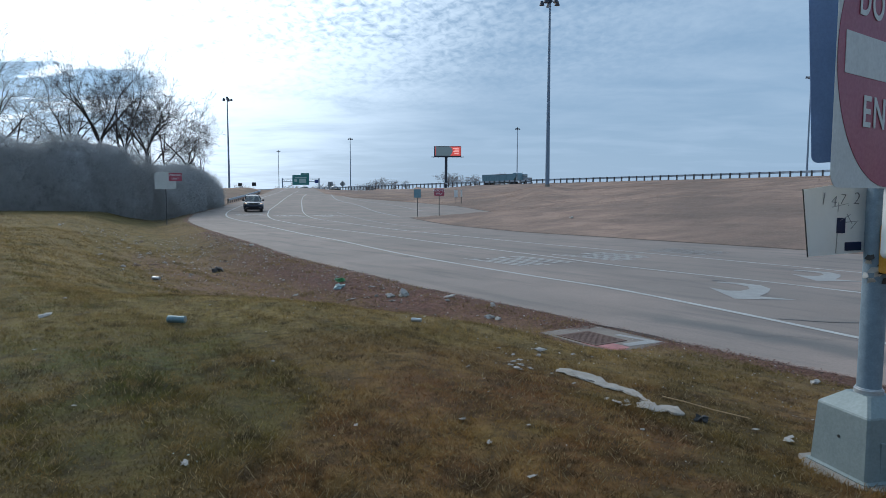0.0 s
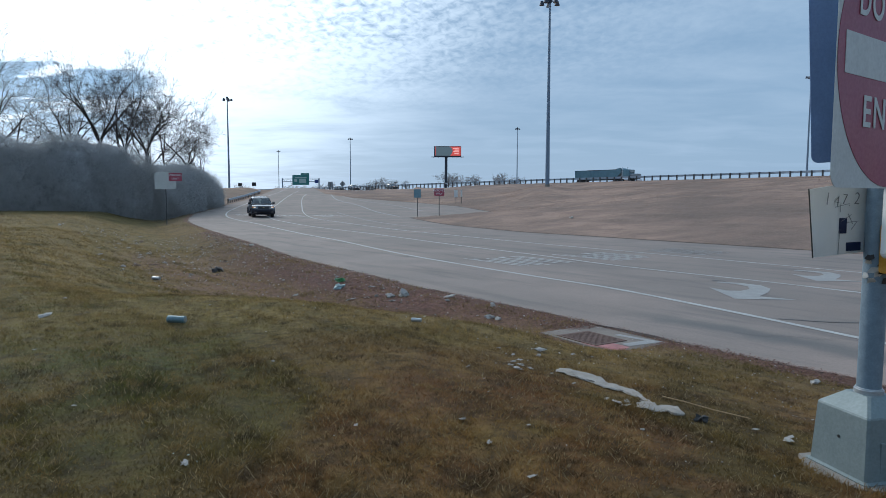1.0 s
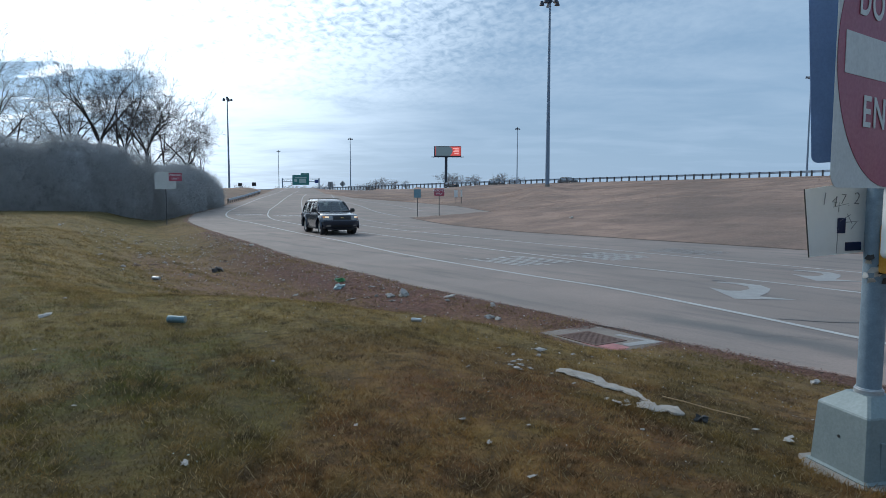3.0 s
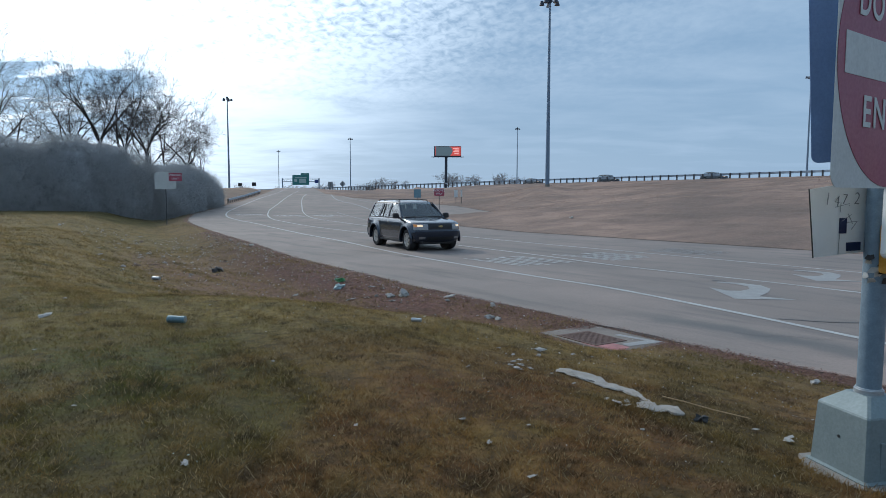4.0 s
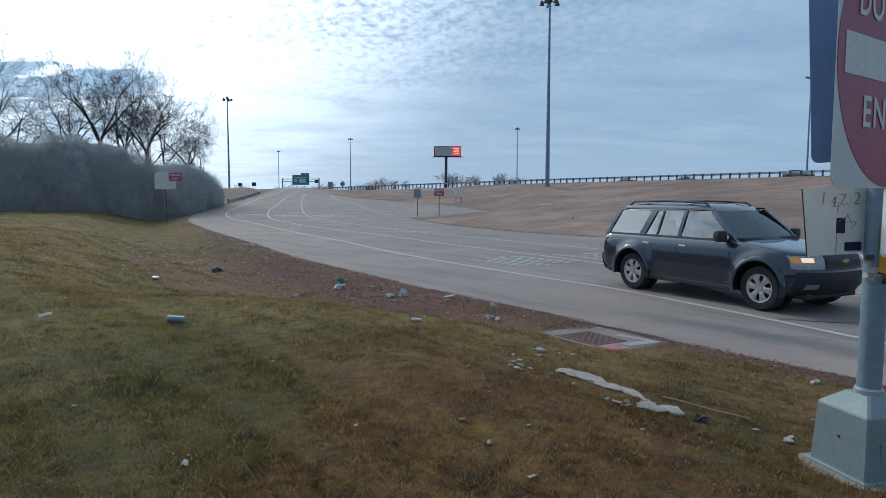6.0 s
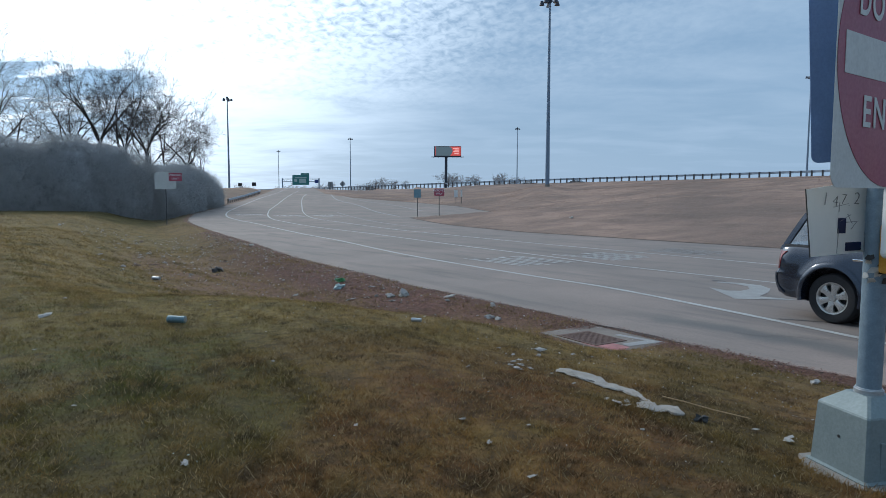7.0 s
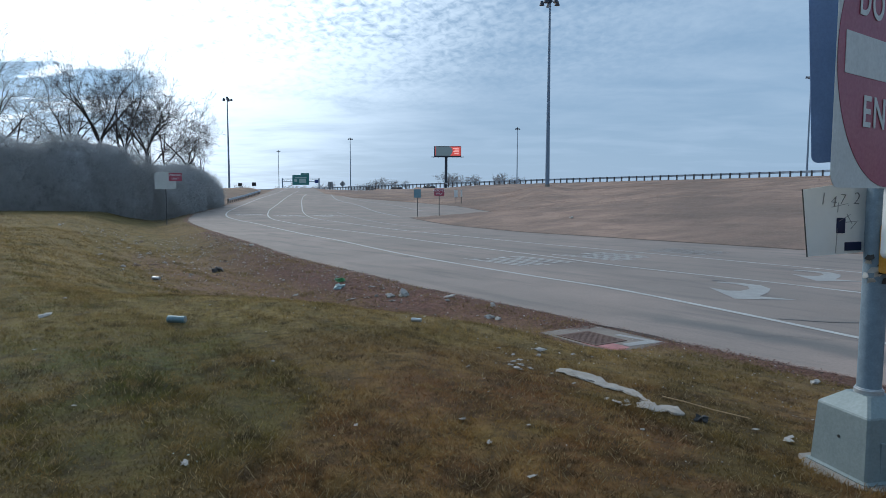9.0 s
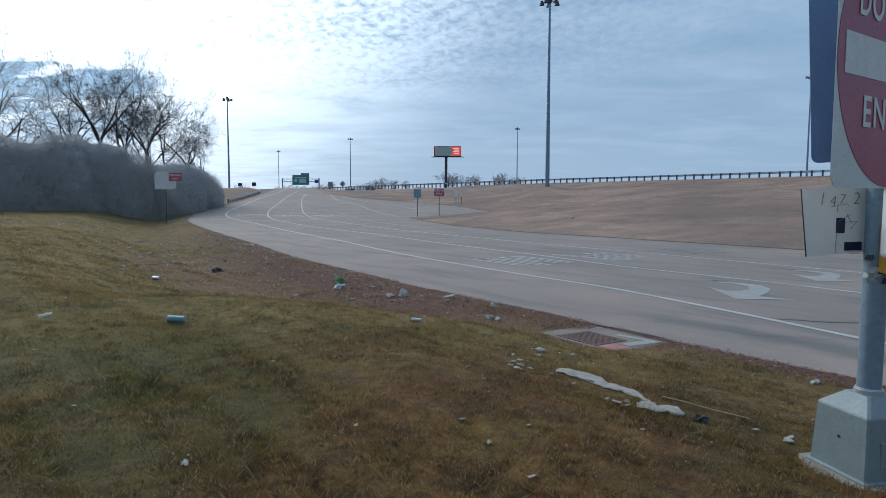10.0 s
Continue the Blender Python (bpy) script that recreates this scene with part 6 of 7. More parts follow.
def blade_material():
    m = bpy.data.materials.new("grass_blades")
    m.use_nodes = True
    nt = m.node_tree
    N, L = nt.nodes.new, nt.links.new
    bsdf = nt.nodes["Principled BSDF"]
    tc, geo = N("ShaderNodeTexCoord"), N("ShaderNodeNewGeometry")

    def noise_(sc, detail=4.0):
        n = N("ShaderNodeTexNoise")
        n.inputs["Scale"].default_value, n.inputs["Detail"].default_value = sc, detail
        L(tc.outputs["Object"], n.inputs["Vector"])
        return n.outputs[0]

    def mix(fac, a, b):
        n = N("ShaderNodeMix")
        n.data_type = "RGBA"
        for i, v in ((0, fac), (6, a), (7, b)):
            if isinstance(v, (int, float)):
                n.inputs[i].default_value = v
            elif isinstance(v, tuple):
                n.inputs[i].default_value = (*v, 1)
            else:
                L(v, n.inputs[i])
        return n.outputs[2]

    def ramp(v, lo, hi, a=0.0, b=1.0):
        n = N("ShaderNodeMapRange")
        L(v, n.inputs[0])
        for i, k in ((1, lo), (2, hi), (3, a), (4, b)):
            n.inputs[i].default_value = k
        return n.outputs[0]

    green = N("ShaderNodeAttribute")
    green.attribute_name = "green"
    mid = noise_(1.1, 5)
    col = mix(ramp(mid, 0.34, 0.56, 0, 0.9), STRAW, RUSSET)
    col = mix(ramp(noise_(0.75, 3), 0.48, 0.62, 0, 0.45), col, OLIVE)
    col = mix(green.outputs["Fac"], col, mix(ramp(mid, 0.46, 0.74), OLIVE, STRAW))
    dry = N("ShaderNodeAttribute")
    dry.attribute_name = "dry"
    col = mix(dry.outputs["Fac"], col, mix(ramp(mid, 0.47, 0.70), PALE, OLIVE))
    col = mix(ramp(noise_(3.2, 6), 0.50, 0.66, 0, 0.62), col, (0.055, 0.040, 0.026))
    col = mix(ramp(noise_(10.0, 5), 0.47, 0.62, 0, 0.75), col, (0.040, 0.030, 0.018))
    col = mix(ramp(noise_(5.5, 4), 0.50, 0.62, 0, 0.65), col, (0.36, 0.245, 0.105))
    col = mix(ramp(geo.outputs["Random Per Island"], 0, 1, 0, 0.55), col, (0.05, 0.038, 0.022))
    n = N("ShaderNodeMath")
    n.operation = "GREATER_THAN"
    n.inputs[1].default_value = 0.90
    L(geo.outputs["Random Per Island"], n.inputs[0])
    col = mix(n.outputs[0], col, (0.37, 0.29, 0.165))
    L(col, bsdf.inputs["Base Color"])
    bsdf.inputs["Roughness"].default_value = 0.85
    bsdf.inputs["Specular IOR Level"].default_value = 0.2
    thin, both = N("ShaderNodeBsdfTranslucent"), N("ShaderNodeMixShader")
    L(col, thin.inputs[0])
    both.inputs[0].default_value = 0.5
    L(bsdf.outputs[0], both.inputs[1])
    L(thin.outputs[0], both.inputs[2])
    L(both.outputs[0], nt.nodes["Material Output"].inputs[0])
    return m


M_BLADE = blade_material()
build_grass()


# ---- dead grass tufts on the bank ----
def build_bank_tufts():
    rng = np.random.default_rng(31)
    n = 130000
    y = 20 + 110 * rng.random(n) ** 1.4
    x = np.interp(y, FAR_Y, FAR_X) + rng.random(n) ** 1.3 * 70
    t = np.interp(y, [p[1] for p in RAIL], [p[0] for p in RAIL])
    keep = (x < 0.72 * y + 2) & (x < t - 0.6) & (x > np.interp(y, FAR_Y, FAR_X) + 0.1)
    keep &= polyline_distance(x, y, FAR_LINE) > 0.15
    keep &= rng.random(n) < 0.3 + 0.7 * smooth(-0.4, 0.5, wobble(x * 0.8, y * 0.8, 9.0))
    x, y = x[keep], y[keep]
    z = land(x, y)[0]
    n = len(x)
    h = rng.uniform(0.03, 0.10, n) * np.clip(y / 60, 0.5, 1.2)
    w = rng.uniform(0.006, 0.018, n) * np.clip(y / 60, 0.5, 1.5)
    a, la = rng.uniform(0, 2 * np.pi, n), rng.uniform(0, 2 * np.pi, n)
    V = np.empty((n, 3, 3))
    V[:, 0] = np.column_stack([x - np.cos(a) * w, y - np.sin(a) * w, z - 0.02])
    V[:, 1] = np.column_stack([x + np.cos(a) * w, y + np.sin(a) * w, z - 0.02])
    V[:, 2] = np.column_stack([x + np.cos(la) * h * 0.8, y + np.sin(la) * h * 0.8, z + h])
    ob = raw_mesh("bank_grass", V.reshape(-1, 3), np.arange(3 * n).reshape(-1, 3), M_BANKGRASS)
    tagged(ob, "dead tan grass tufts on the freeway bank", "grass", kind="stuff")


def thin_leaf(m):
    """Lets light through thin blades."""
    nt = m.node_tree
    b = nt.nodes["Principled BSDF"]
    thin, both = nt.nodes.new("ShaderNodeBsdfTranslucent"), nt.nodes.new("ShaderNodeMixShader")
    nt.links.new(b.inputs["Base Color"].links[0].from_socket, thin.inputs[0])
    both.inputs[0].default_value = 0.5
    nt.links.new(b.outputs[0], both.inputs[1])
    nt.links.new(thin.outputs[0], both.inputs[2])
    nt.links.new(both.outputs[0], nt.nodes["Material Output"].inputs[0])
    return m


M_BANKGRASS = thin_leaf(material("dead_bank_grass", (0.36, 0.255, 0.20), 0.95, vary=0.3, scale=0.15, fine=3, bump=0, island=0.15, spec=0.1))
build_bank_tufts()


# ---- fallen leaves along the kerb and in the swale ----
def build_leaves():
    rng = np.random.default_rng(17)
    n = 95000
    y = 4.0 + 30 * rng.random(n) ** 1.5
    d = np.abs(rng.normal(0, 1, n)) * np.interp(y, [4, 8, 11, 20, 34], [0.20, 0.40, 1.6, 1.5, 0.7])
    x = np.interp(y, NEAR_Y, NEAR_X) - 0.75 * d + rng.normal(0, 0.07, n)
    on_road = x > np.interp(y, NEAR_Y, NEAR_X)
    a = radians(-58.2)
    lx, ly = (x - 2.1) * math.cos(a) + (y - 8.53) * math.sin(a), -(x - 2.1) * math.sin(a) + (y - 8.53) * math.cos(a)
    keep = ~((lx > -0.45) & (lx < 0.70) & (ly > -0.40) & (ly < 0.47)) & (rng.random(n) < 0.35 + 0.65 * smooth(-0.3, 0.5, wobble(x * 1.9, y * 1.5, 8.0)))
    x, y, on_road = x[keep], y[keep], on_road[keep]
    n = len(x)
    z = np.where(on_road, road_z(y) + 0.008, land(x, y)[0] + 0.012)
    s = rng.uniform(0.008, 0.021, n) * np.clip(y / 9, 0.8, 1.7)
    t = rng.uniform(0, 2 * np.pi, n)
    tilt = rng.normal(0, 0.22, (n, 2))
    V = np.empty((n, 4, 3))
    for k, (u, v) in enumerate(((-1, 0), (0, -0.55), (1, 0), (0, 0.55))):
        px_, py_ = (u * np.cos(t) - v * np.sin(t)) * s, (u * np.sin(t) + v * np.cos(t)) * s
        V[:, k] = np.column_stack([x + px_, y + py_, z + np.abs(px_ * tilt[:, 0] + py_ * tilt[:, 1]) + (0.004 if k % 2 else 0.0)])
    ob = raw_mesh("fallen_leaves", V.reshape(-1, 3), np.arange(4 * n).reshape(-1, 4), M_LEAF)
    tagged(ob, "drift of dry brown fallen leaves along the kerb", "leaves", kind="stuff")


def leaf_material():
    m = bpy.data.materials.new("dry_leaves")
    m.use_nodes = True
    nt = m.node_tree
    geo, ramp = nt.nodes.new("ShaderNodeNewGeometry"), nt.nodes.new("ShaderNodeValToRGB")
    e = ramp.color_ramp.elements
    e[0].position, e[0].color = 0.0, (0.060, 0.038, 0.032, 1)
    e[1].position, e[1].color = 1.0, (0.36, 0.28, 0.22, 1)
    for pos, col in ((0.35, (0.125, 0.055, 0.042, 1)), (0.65, (0.205, 0.092, 0.068, 1)), (0.90, (0.27, 0.14, 0.10, 1)), (0.97, (0.24, 0.15, 0.10, 1))):
        k = ramp.color_ramp.elements.new(pos)
        k.color = col
    nt.links.new(geo.outputs["Random Per Island"], ramp.inputs[0])
    b = nt.nodes["Principled BSDF"]
    nt.links.new(ramp.outputs[0], b.inputs["Base Color"])
    b.inputs["Roughness"].default_value = 0.8
    return m


M_LEAF = leaf_material()
build_leaves()


# ---- litter ----
M_PAPER = material("weathered_paper", (0.45, 0.43, 0.40), 0.8, vary=0.2, scale=14, fine=80, bump=0.2, per_object=0.5)
M_CLOTH = material("dirty_white_cloth", (0.36, 0.34, 0.315), 0.95, vary=0.28, scale=9, fine=70, bump=0.5, second=(0.33, 0.29, 0.24), second_amount=0.6, second_scale=7)
M_BAG = material("black_bag_plastic", (0.02, 0.02, 0.022), 0.4, vary=0.3, scale=20)
M_CAN = material("can_print", (0.17, 0.26, 0.29), 0.45, 0.3, vary=0.25, scale=20)
M_REED = material("dry_reed", (0.46, 0.31, 0.17), 0.8, vary=0.2, scale=20)
M_LEAFY = material("green_scrap", (0.05, 0.25, 0.09), 0.6, vary=0.3, scale=20)
M_BLUISH = material("pale_blue_scrap", (0.38, 0.50, 0.52), 0.6, vary=0.2, scale=20)
M_CRUMB = material("pale_green_scrap", (0.30, 0.36, 0.31), 0.7, vary=0.25, scale=30, per_object=0.6)
M_STONE = material("brown_scrap", (0.22, 0.15, 0.11), 0.9, vary=0.3, scale=20, per_object=0.5)


def crumple(name, seed, size, mat, label, category, flat=0.5):
    """A crumpled scrap, bag or wad: a noisy, creased shell."""
    bm = bmesh.new()
    bmesh.ops.create_icosphere(bm, subdivisions=2, radius=0.5)
    for v in bm.verts:
        k = 1 + 0.8 * noise.noise(v.co * 3.2 + Vector((seed, 0, 0))) + 0.75 * noise.noise(v.co * 9 + Vector((0, seed, 0)))
        v.co = Vector((v.co.x * k * size, v.co.y * k * size * 0.7, max(-0.15 * size, v.co.z * k * size * flat)))
    ob = part(name, bm, mat)
    return tagged(ob, label, category)


def cylinder_litter(name, size, mat, label):
    t = thing(name, Matrix(), label, "can")
    bm = bmesh.new()
    L, r = size, size * 0.2
    prof = [(-0.5 * L, r * 0.75), (-0.47 * L, r), (-0.1 * L, r * 0.98), (0.1 * L, r * 0.93), (0.46 * L, r), (0.5 * L, r * 0.7)]
    rings = [[(x, q * math.cos(2 * math.pi * k / 16), q * math.sin(2 * math.pi * k / 16) + r) for k in range(16)] for x, q in prof]
    vs = loft(bm, rings)
    bm.faces.new(vs[0])
    bm.faces.new(vs[-1])
    bmesh.ops.recalc_face_normals(bm, faces=bm.faces)
    part("body", bm, mat, t, shade=True)
    bm = bmesh.new()
    tube(bm, r * 0.7, r * 0.7, (0.49 * L, 0, r), (0.508 * L, 0, r), 16)
    part("end", bm, M_GALV, t)
    return t


def drop(ob, x, y, turn=0.0, lift=0.0, tilt=0.0):
    ob.matrix_world = pose(x, y, height(x, y) + lift, tilt, 0, turn) @ Matrix.Diagonal((*ob.scale, 1))
    return ob


drop(cylinder_litter("drink_can", 0.195, M_CAN, "pale blue tall drink can lying in the grass"), -2.74, 6.54, -8, 0.005)
drop(cylinder_litter("drink_can", 0.12, M_GALV, "silver crushed drink can lying in the grass"), -0.3, 7.21, -15, 0.005)
drop(cylinder_litter("drink_can", 0.22, M_GALV, "silver can lying at the swale"), -6.73, 14.99, -20, 0.01)
drop(crumple("rubbish_bag", 1, 0.30, M_BAG, "black plastic rubbish bag lying in the swale", "bag", 0.7), -6.64, 18.76, 20, 0.05)
drop(crumple("scrap", 3, 0.22, M_LEAFY, "crumpled green wrapper in brown leaf litter", "litter"), -2.32, 14.43, 10, 0.04)
drop(crumple("scrap", 4, 0.28, M_BLUISH, "crumpled pale blue plastic scrap in leaf litter", "litter"), -2.25, 13.84, 50, 0.04)
drop(crumple("scrap", 5, 0.09, M_BAG, "small black crumpled lump in the grass", "litter", 0.6), 1.7, 4.13, 0, 0.02)
PAPERS = [crumple("paper_scrap", 10 + k, 1.0, M_PAPER, "crumpled off-white paper scrap on the verge", "litter", (0.25, 0.4, 0.55)[k % 3]) for k in range(5)]
for p in PAPERS:
    tagged(p, group="scraps of litter on the verge")
spots = [(-4.21, 6.72, 0.12), (-4.58, 7.72, 0.06), (-6.78, 17.19, 0.14), (-7.25, 24.29, 0.28), (-3.53, 19.15, 0.22), (-1.83, 12.69, 0.13), (-1.03, 12.37, 0.2), (-0.76, 12.3, 0.26), (-0.96, 12.02, 0.12), (-1.31, 12.54, 0.12),
         (0.11, 11.77, 0.18), (0.74, 10.04, 0.16), (0.12, 3.72, 0.055), (0.5, 3.64, 0.04)]
spots += [(0.25, 3.36, 0.04), (-0.5, 3.62, 0.035), (0.62, 5.28, 0.10), (0.68, 5.48, 0.07), (0.97, 6.33, 0.10), (1.3, 6.33, 0.05), (1.21, 4.34, 0.12), (2.03, 4.06, 0.05), (2.14, 3.88, 0.075), (2.20, 3.96, 0.05), (-1.24, 3.0, 0.05), (0.42, 2.92, 0.05), (3.68, 6.23, 0.1)]
spots += [(0.58, 5.42, 0.06), (0.74, 5.36, 0.05), (0.63, 5.62, 0.05), (0.70, 5.74, 0.045), (0.92, 6.05, 0.06), (0.66, 5.95, 0.04), (1.24, 4.28, 0.07), (1.30, 4.42, 0.06), (1.16, 4.46, 0.05), (0.55, 6.2, 0.04), (0.9, 5.2, 0.04), (1.02, 4.9, 0.03), (8.0, 40.1, 0.35)]
first = set()
rnd = random.Random(21)
for i, (x, y, s) in enumerate(spots):
    k = i % 5
    ob = PAPERS[k] if k not in first else copy_thing(PAPERS[k], Matrix())
    first.add(k)
    ob.matrix_world = pose(x, y, height(x, y) + 0.1 * s + 0.01, rnd.uniform(-15, 15), rnd.uniform(-15, 15), rnd.uniform(0, 360)) @ Matrix.Diagonal((s, s, s * (0.45 if y < 6 else 0.9), 1))
# countless tiny pale bits among the leaves and grass
def build_bits():
    rng = np.random.default_rng(77)
    n = 1700
    y = 3.0 + 31 * rng.random(n) ** 1.1
    off = np.abs(rng.normal(0, 1, n)) * np.interp(y, [3, 9, 12, 34], [3.0, 2.5, 2.2, 3.2])
    x = np.interp(y, NEAR_Y, NEAR_X) - 0.15 - off
    keep = np.abs(x) < 0.75 * y
    x, y = x[keep], y[keep]
    n = len(x)
    z = land(x, y)[0] + 0.012
    s = rng.uniform(0.006, 0.020, n) * np.clip(y / 7, 0.6, 3.0)
    base = np.array([(1, 0, 0), (0, 1, 0), (-1, 0, 0), (0, -1, 0), (0, 0, 0.7), (0, 0, -0.5)], float)
    V = base[None] * s[:, None, None] * rng.uniform(0.4, 1.3, (n, 6, 1)) * (1, 0.7, 0.8)
    a = rng.uniform(0, 2 * np.pi, n)
    c, q = np.cos(a)[:, None], np.sin(a)[:, None]
    W = np.stack([V[..., 0] * c - V[..., 1] * q + x[:, None], V[..., 0] * q + V[..., 1] * c + y[:, None], V[..., 2] + z[:, None]], axis=-1)
    tri = np.array([(0, 1, 4), (1, 2, 4), (2, 3, 4), (3, 0, 4), (1, 0, 5), (2, 1, 5), (3, 2, 5), (0, 3, 5)])
    ob = raw_mesh("litter_bits", W.reshape(-1, 3), (np.arange(n)[:, None, None] * 6 + tri[None]).reshape(-1, 3), M_BITS)
    tagged(ob, "tiny pale scraps and pebbles strewn over the verge", "litter", kind="stuff")


M_BITS = material("pale_bits", (0.62, 0.58, 0.54), 0.8, vary=0.1, scale=5, bump=0, island=0.9)
build_bits()
# scattered small scraps along the swale and kerb
for i in range(95):
    if i < 60:
        y = rnd.uniform(9.5, 30)
        x = np.interp(y, NEAR_Y, NEAR_X) - abs(rnd.gauss(0, 2.2)) - 0.3
        s = rnd.uniform(0.05, 0.16)
    elif i < 78:
        y = rnd.uniform(16, 34)
        x = np.interp(y, NEAR_Y, NEAR_X) - rnd.gauss(5.2, 0.8)
        s = rnd.uniform(0.06, 0.2)
    else:
        y = rnd.uniform(3, 8.5)
        x = rnd.uniform(-0.65, 0.45) * y
        s = rnd.uniform(0.015, 0.035)
    ob = copy_thing(PAPERS[i % 5], Matrix())
    ob.matrix_world = pose(x, y, height(x, y) + 0.1 * s + 0.015, 0, 0, rnd.uniform(0, 360)) @ Matrix.Diagonal((s, s, s, 1))
    if i % 3 == 2:
        ob.data = ob.data.copy()
        ob.data.materials[0] = M_STONE
        tagged(ob, "small brown scrap in the leaf litter", "litter")


def cloth_strip():
    """A long twisted dirty cloth on the grass, wide at one end, pinched, then bunched."""
    t = thing("cloth_strip", Matrix(), "long twisted dirty white cloth lying on the grass", "cloth")
    for nm, pts, seed in (("strip", [(0.990, 5.400, 0.055), (1.070, 5.320, 0.085), (1.180, 5.160, 0.075), (1.280, 4.980, 0.060), (1.390, 4.840, 0.062), (1.440, 4.720, 0.05), (1.460, 4.580, 0.022), (1.460, 4.460, 0.02)], 1.0),
                          ("bunched_end", [(1.335, 4.330, 0.03), (1.400, 4.310, 0.058), (1.470, 4.285, 0.05), (1.520, 4.300, 0.04), (1.570, 4.290, 0.075), (1.625, 4.290, 0.05)], 5.0)):
        line = spline([(p[0], p[1]) for p in pts], 0.02)
        ws = (1.35 if nm == "bunched_end" else 0.95) * np.interp(np.linspace(0, 1, len(line)), np.linspace(0, 1, len(pts)), [p[2] for p in pts])
        rings = []
        for i, p in enumerate(line):
            d = (line[min(i + 1, len(line) - 1)] - line[max(i - 1, 0)]).normalized()
            nrm = Vector((-d.y, d.x))
            z = height(p.x, p.y) + 0.012
            ring = []
            for k in range(16):
                a = 2 * math.pi * k / 16
                q = ws[i] * (1 + 0.5 * noise.noise(Vector((p.x * 9, p.y * 9, seed + math.cos(a) * 2))) + 0.42 * noise.noise(Vector((p.x * 14, p.y * 14 + math.sin(a) * 5, seed + math.cos(a) * 5))))
                ring.append((p.x + nrm.x * q * math.cos(a), p.y + nrm.y * q * math.cos(a), z + max(-0.015, q * 0.17 * math.sin(a) + 0.10 * q + 0.012 * noise.noise(Vector((p.x * 22, p.y * 22, seed + 3 * math.cos(a)))))))
            rings.append(ring)
        bm = bmesh.new()
        vs = loft(bm, rings)
        bm.faces.new(vs[0])
        bm.faces.new(vs[-1])
        bmesh.ops.recalc_face_normals(bm, faces=bm.faces)
        part(nm, bm, M_CLOTH, t, shade=True)


cloth_strip()
bm = bmesh.new()
reed = [(1.61, 4.62), (1.73, 4.52), (1.87, 4.38), (2.08, 4.24)]
for a, b in zip(reed[:-1], reed[1:]):
    tube(bm, 0.0045, 0.004, (a[0], a[1], height(*a) + 0.035), (b[0], b[1], height(*b) + 0.035), 6)
tagged(part("reed", bm, M_REED), "pale dry reed stalk lying on the grass", "stalk")

# a crumbled pale blue-green scrap, broken into small pieces in the near grass
for i in range(16):
    x, y, s = -1.26 + rnd.gauss(0, 0.05), 3.02 + rnd.gauss(0, 0.09), rnd.uniform(0.025, 0.060)
    ob = copy_thing(PAPERS[i % 5], pose(x, y, height(x, y) + 0.026, rnd.uniform(-30, 30), rnd.uniform(-30, 30), rnd.uniform(0, 360)) @ Matrix.Diagonal((s, s, s * 0.6, 1)))
    ob.data = ob.data.copy()
    ob.data.materials[0] = M_CRUMB
    tagged(ob, "small pale green broken scrap in the grass", "litter")


# ---- what moves ----
SUV_PATH = [  # seconds, x, y of the middle of the wheelbase
    (0.0, -20.25, 68.7), (0.5, -18.3, 62.7), (1.0, -16.05, 56.7), (1.5, -13.6, 50.9), (2.0, -11.1, 45.0), (2.5, -8.54, 39.0), (3.15, -5.15, 31.9), (3.8, -1.98, 25.7),
    (4.5, 0.75, 20.58), (5.0, 2.49, 17.47), (5.5, 4.03, 14.6), (6.15, 5.66, 11.5), (6.8, 6.88, 9.1), (7.0, 7.19, 8.53), (7.2, 7.44, 8.03), (8.0, 8.30, 6.25), (9.0, 9.45, 4.0), (10.0, 10.7, 1.5)]


def suv_at(t):
    """Smooth place and heading on the path."""
    ts = [p[0] for p in SUV_PATH]

    def at(u):
        i = min(max(int(np.searchsorted(ts, u, "right")) - 1, 0), len(ts) - 2)
        f = (u - ts[i]) / (ts[i + 1] - ts[i])

        def tangent(k):
            a, b = SUV_PATH[max(k - 1, 0)], SUV_PATH[min(k + 1, len(ts) - 1)]
            return [(b[j] - a[j]) / (b[0] - a[0]) for j in (1, 2)]
        h = ts[i + 1] - ts[i]
        m0, m1 = tangent(i), tangent(i + 1)
        out = []
        for j in (1, 2):
            p0, p1 = SUV_PATH[i][j], SUV_PATH[i + 1][j]
            out.append((2 * f ** 3 - 3 * f ** 2 + 1) * p0 + (f ** 3 - 2 * f ** 2 + f) * h * m0[j - 1] + (3 * f ** 2 - 2 * f ** 3) * p1 + (f ** 3 - f ** 2) * h * m1[j - 1])
        return out
    x, y = at(t)
    (xa, ya), (xb, yb) = at(max(t - 0.35, 0.0)), at(min(t + 0.35, 10.0))
    return x, y, math.atan2(yb - ya, xb - xa)


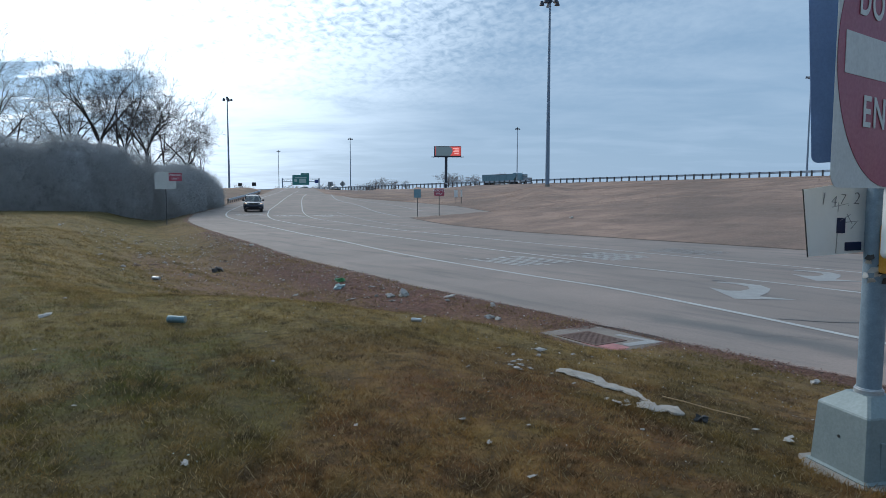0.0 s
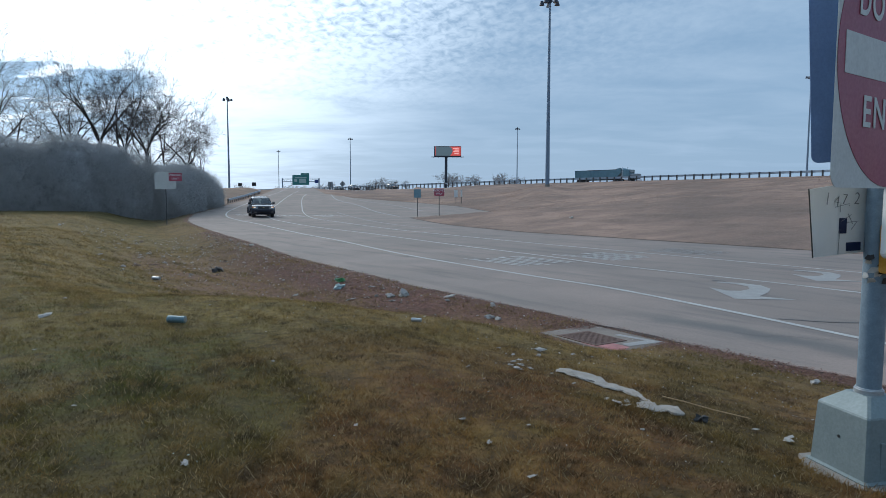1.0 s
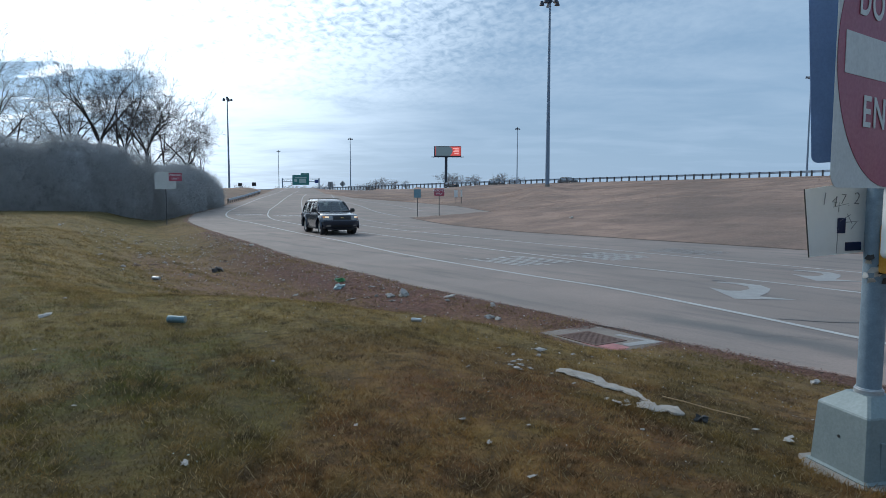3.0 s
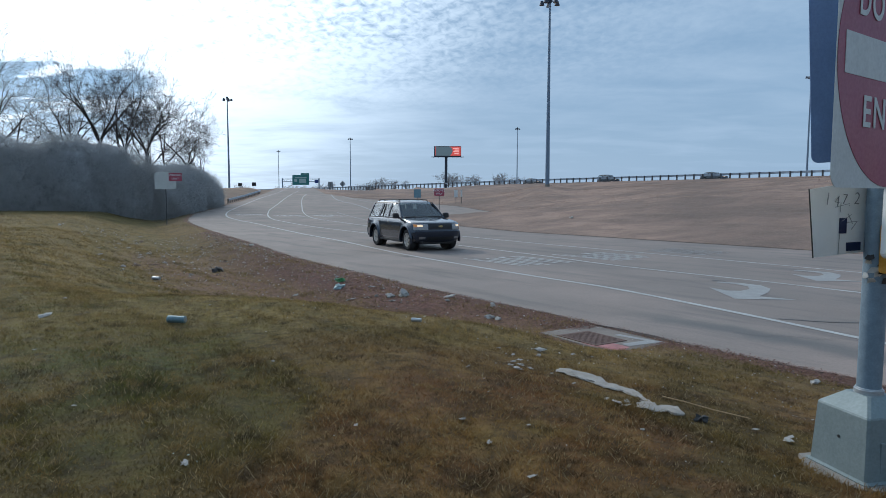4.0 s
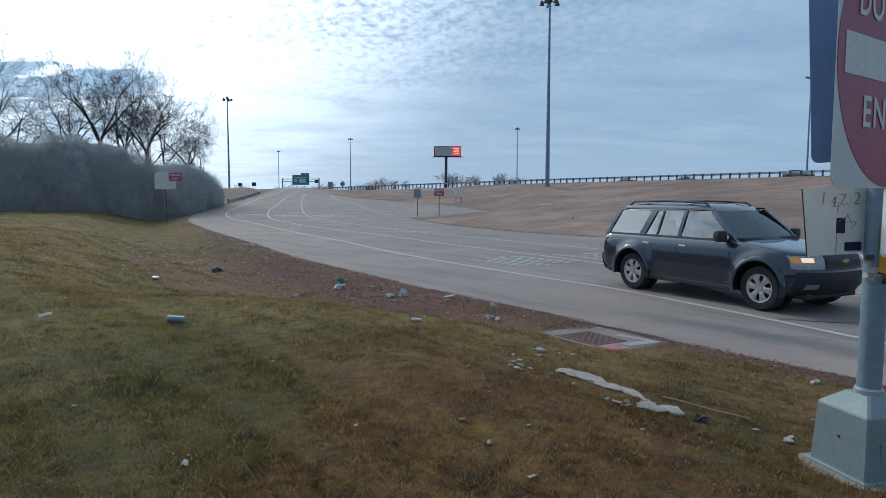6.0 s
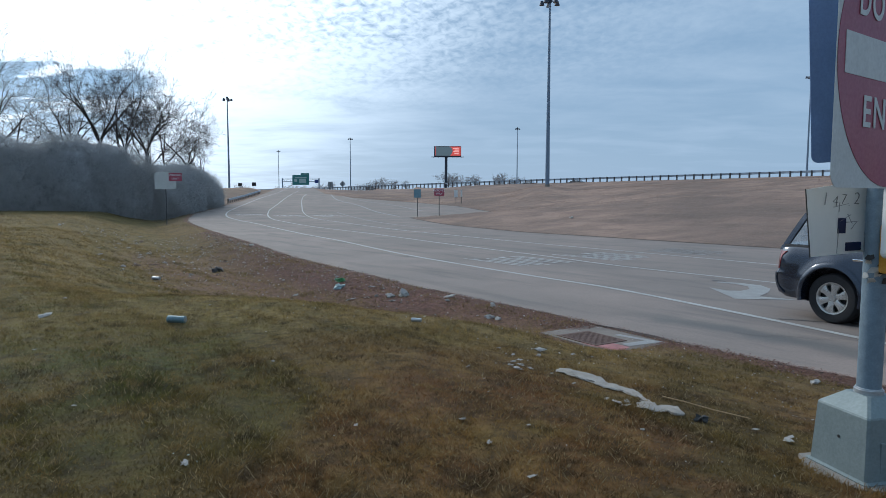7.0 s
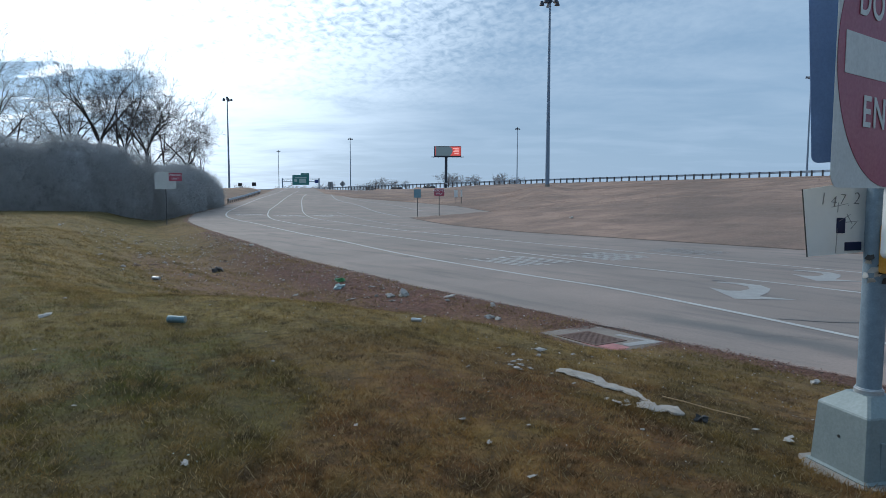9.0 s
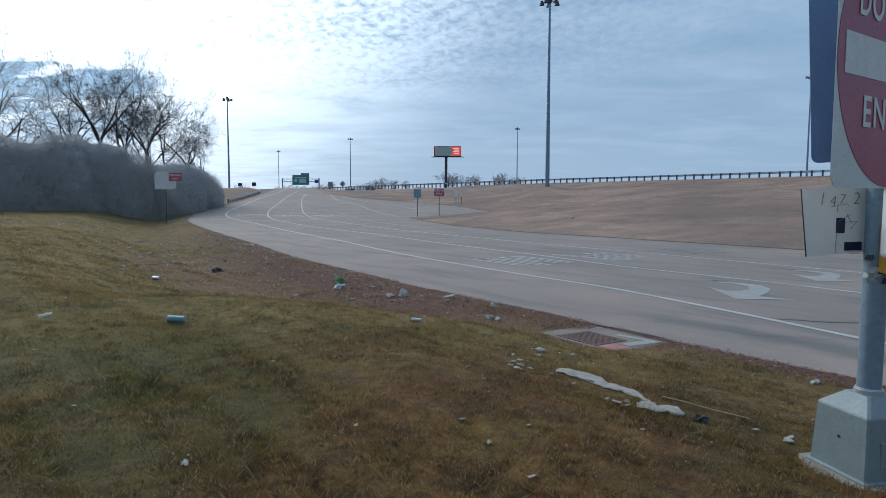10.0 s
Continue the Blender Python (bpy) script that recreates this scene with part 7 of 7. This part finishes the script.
def line_rows(y0, u_ref, t_ref, speed, back=False):
    """Rows of a vehicle that runs evenly along the straight freeway y = y0 - 1.2 x; u_ref = x / y at t_ref."""
    d = Vector((1, -1.2)).normalized()
    x = u_ref * y0 / (1 + 1.2 * u_ref)
    p = Vector((x, y0 - 1.2 * x))
    s = -speed if back else speed
    turn = math.degrees(math.atan2(d.y, d.x)) + (180 if back else 0)
    rows = []
    for k in range(21):
        q = p + d * (s * (k / 2 - t_ref))
        rows.append((k / 2, pose(q.x, q.y, float(crest_at(q.x)) - 0.25, 0, 0, turn)))
    return rows


def motions():
    # the SUV, and its wheels, which turn with the way it has gone
    rows, run, last = [], 0.0, None
    spins = []
    for k in range(301):
        t = k / 30
        x, y, a = suv_at(t)
        if last:
            run += math.hypot(x - last[0], y - last[1])
        last = (x, y)
        if k % 5 == 0:
            z0 = float(road_z(y))
            ahead, behind = float(road_z(y + 1.435 * math.sin(a))), float(road_z(y - 1.435 * math.sin(a)))
            rows.append((t, pose(x, y, (ahead + behind) / 2 + 0.004, 0, -math.degrees(math.atan2(ahead - behind, 2.87)), math.degrees(a))))
        spins.append((t, run / 0.37))
    walk(SUV, rows)
    for w in SUV_WHEELS:
        where = w.location.copy()
        walk(w, [(t, Matrix.Translation(where) @ Matrix.Rotation(s, 4, "Y")) for t, s in spins])
    walk(TRUCK, line_rows(178, 0.139, 0.0, 29.6))
    for ob, u, t, v in zip(FREEWAY_CARS[:3], (0.42, 0.42, 0.252), (4.0, 4.69, 4.7), (34.0, 33.5, 29.5)):
        walk(ob, line_rows(178, u, t, v))
    for ob, u, t, v in zip(FREEWAY_CARS[3:], (0.337, 0.436), (5.7, 5.7), (31.0, 30.0)):
        walk(ob, line_rows(205, u, t, v, True))
    # the loose plate swings in the wind
    sway = ((0.0, 0.2), (0.3, -1.0), (0.6, -2.2), (1.0, -2.4), (1.3, 0.4), (1.5, 1.2), (2.0, 0.5), (2.5, 0.5), (3.2, -1.0), (3.8, -2.0), (4.1, -2.6), (4.5, -1.6), (5.0, -2.4), (5.5, -0.8),
            (6.2, 0.8), (6.8, -2.6), (7.2, 0.5), (7.5, 0.6), (8.0, 1.2), (8.5, 1.2), (9.0, 0.5), (9.5, 1.2), (10.0, 1.2))
    walk(PLATE, [(t, Matrix.Translation((POST.x, POST.y, 1.728)) @ pose(0, 0, 0, 0, 0, 6 - 3.2 * s) @ pose(0.088, 0.066, -0.0046)) for t, s in sway])


motions()
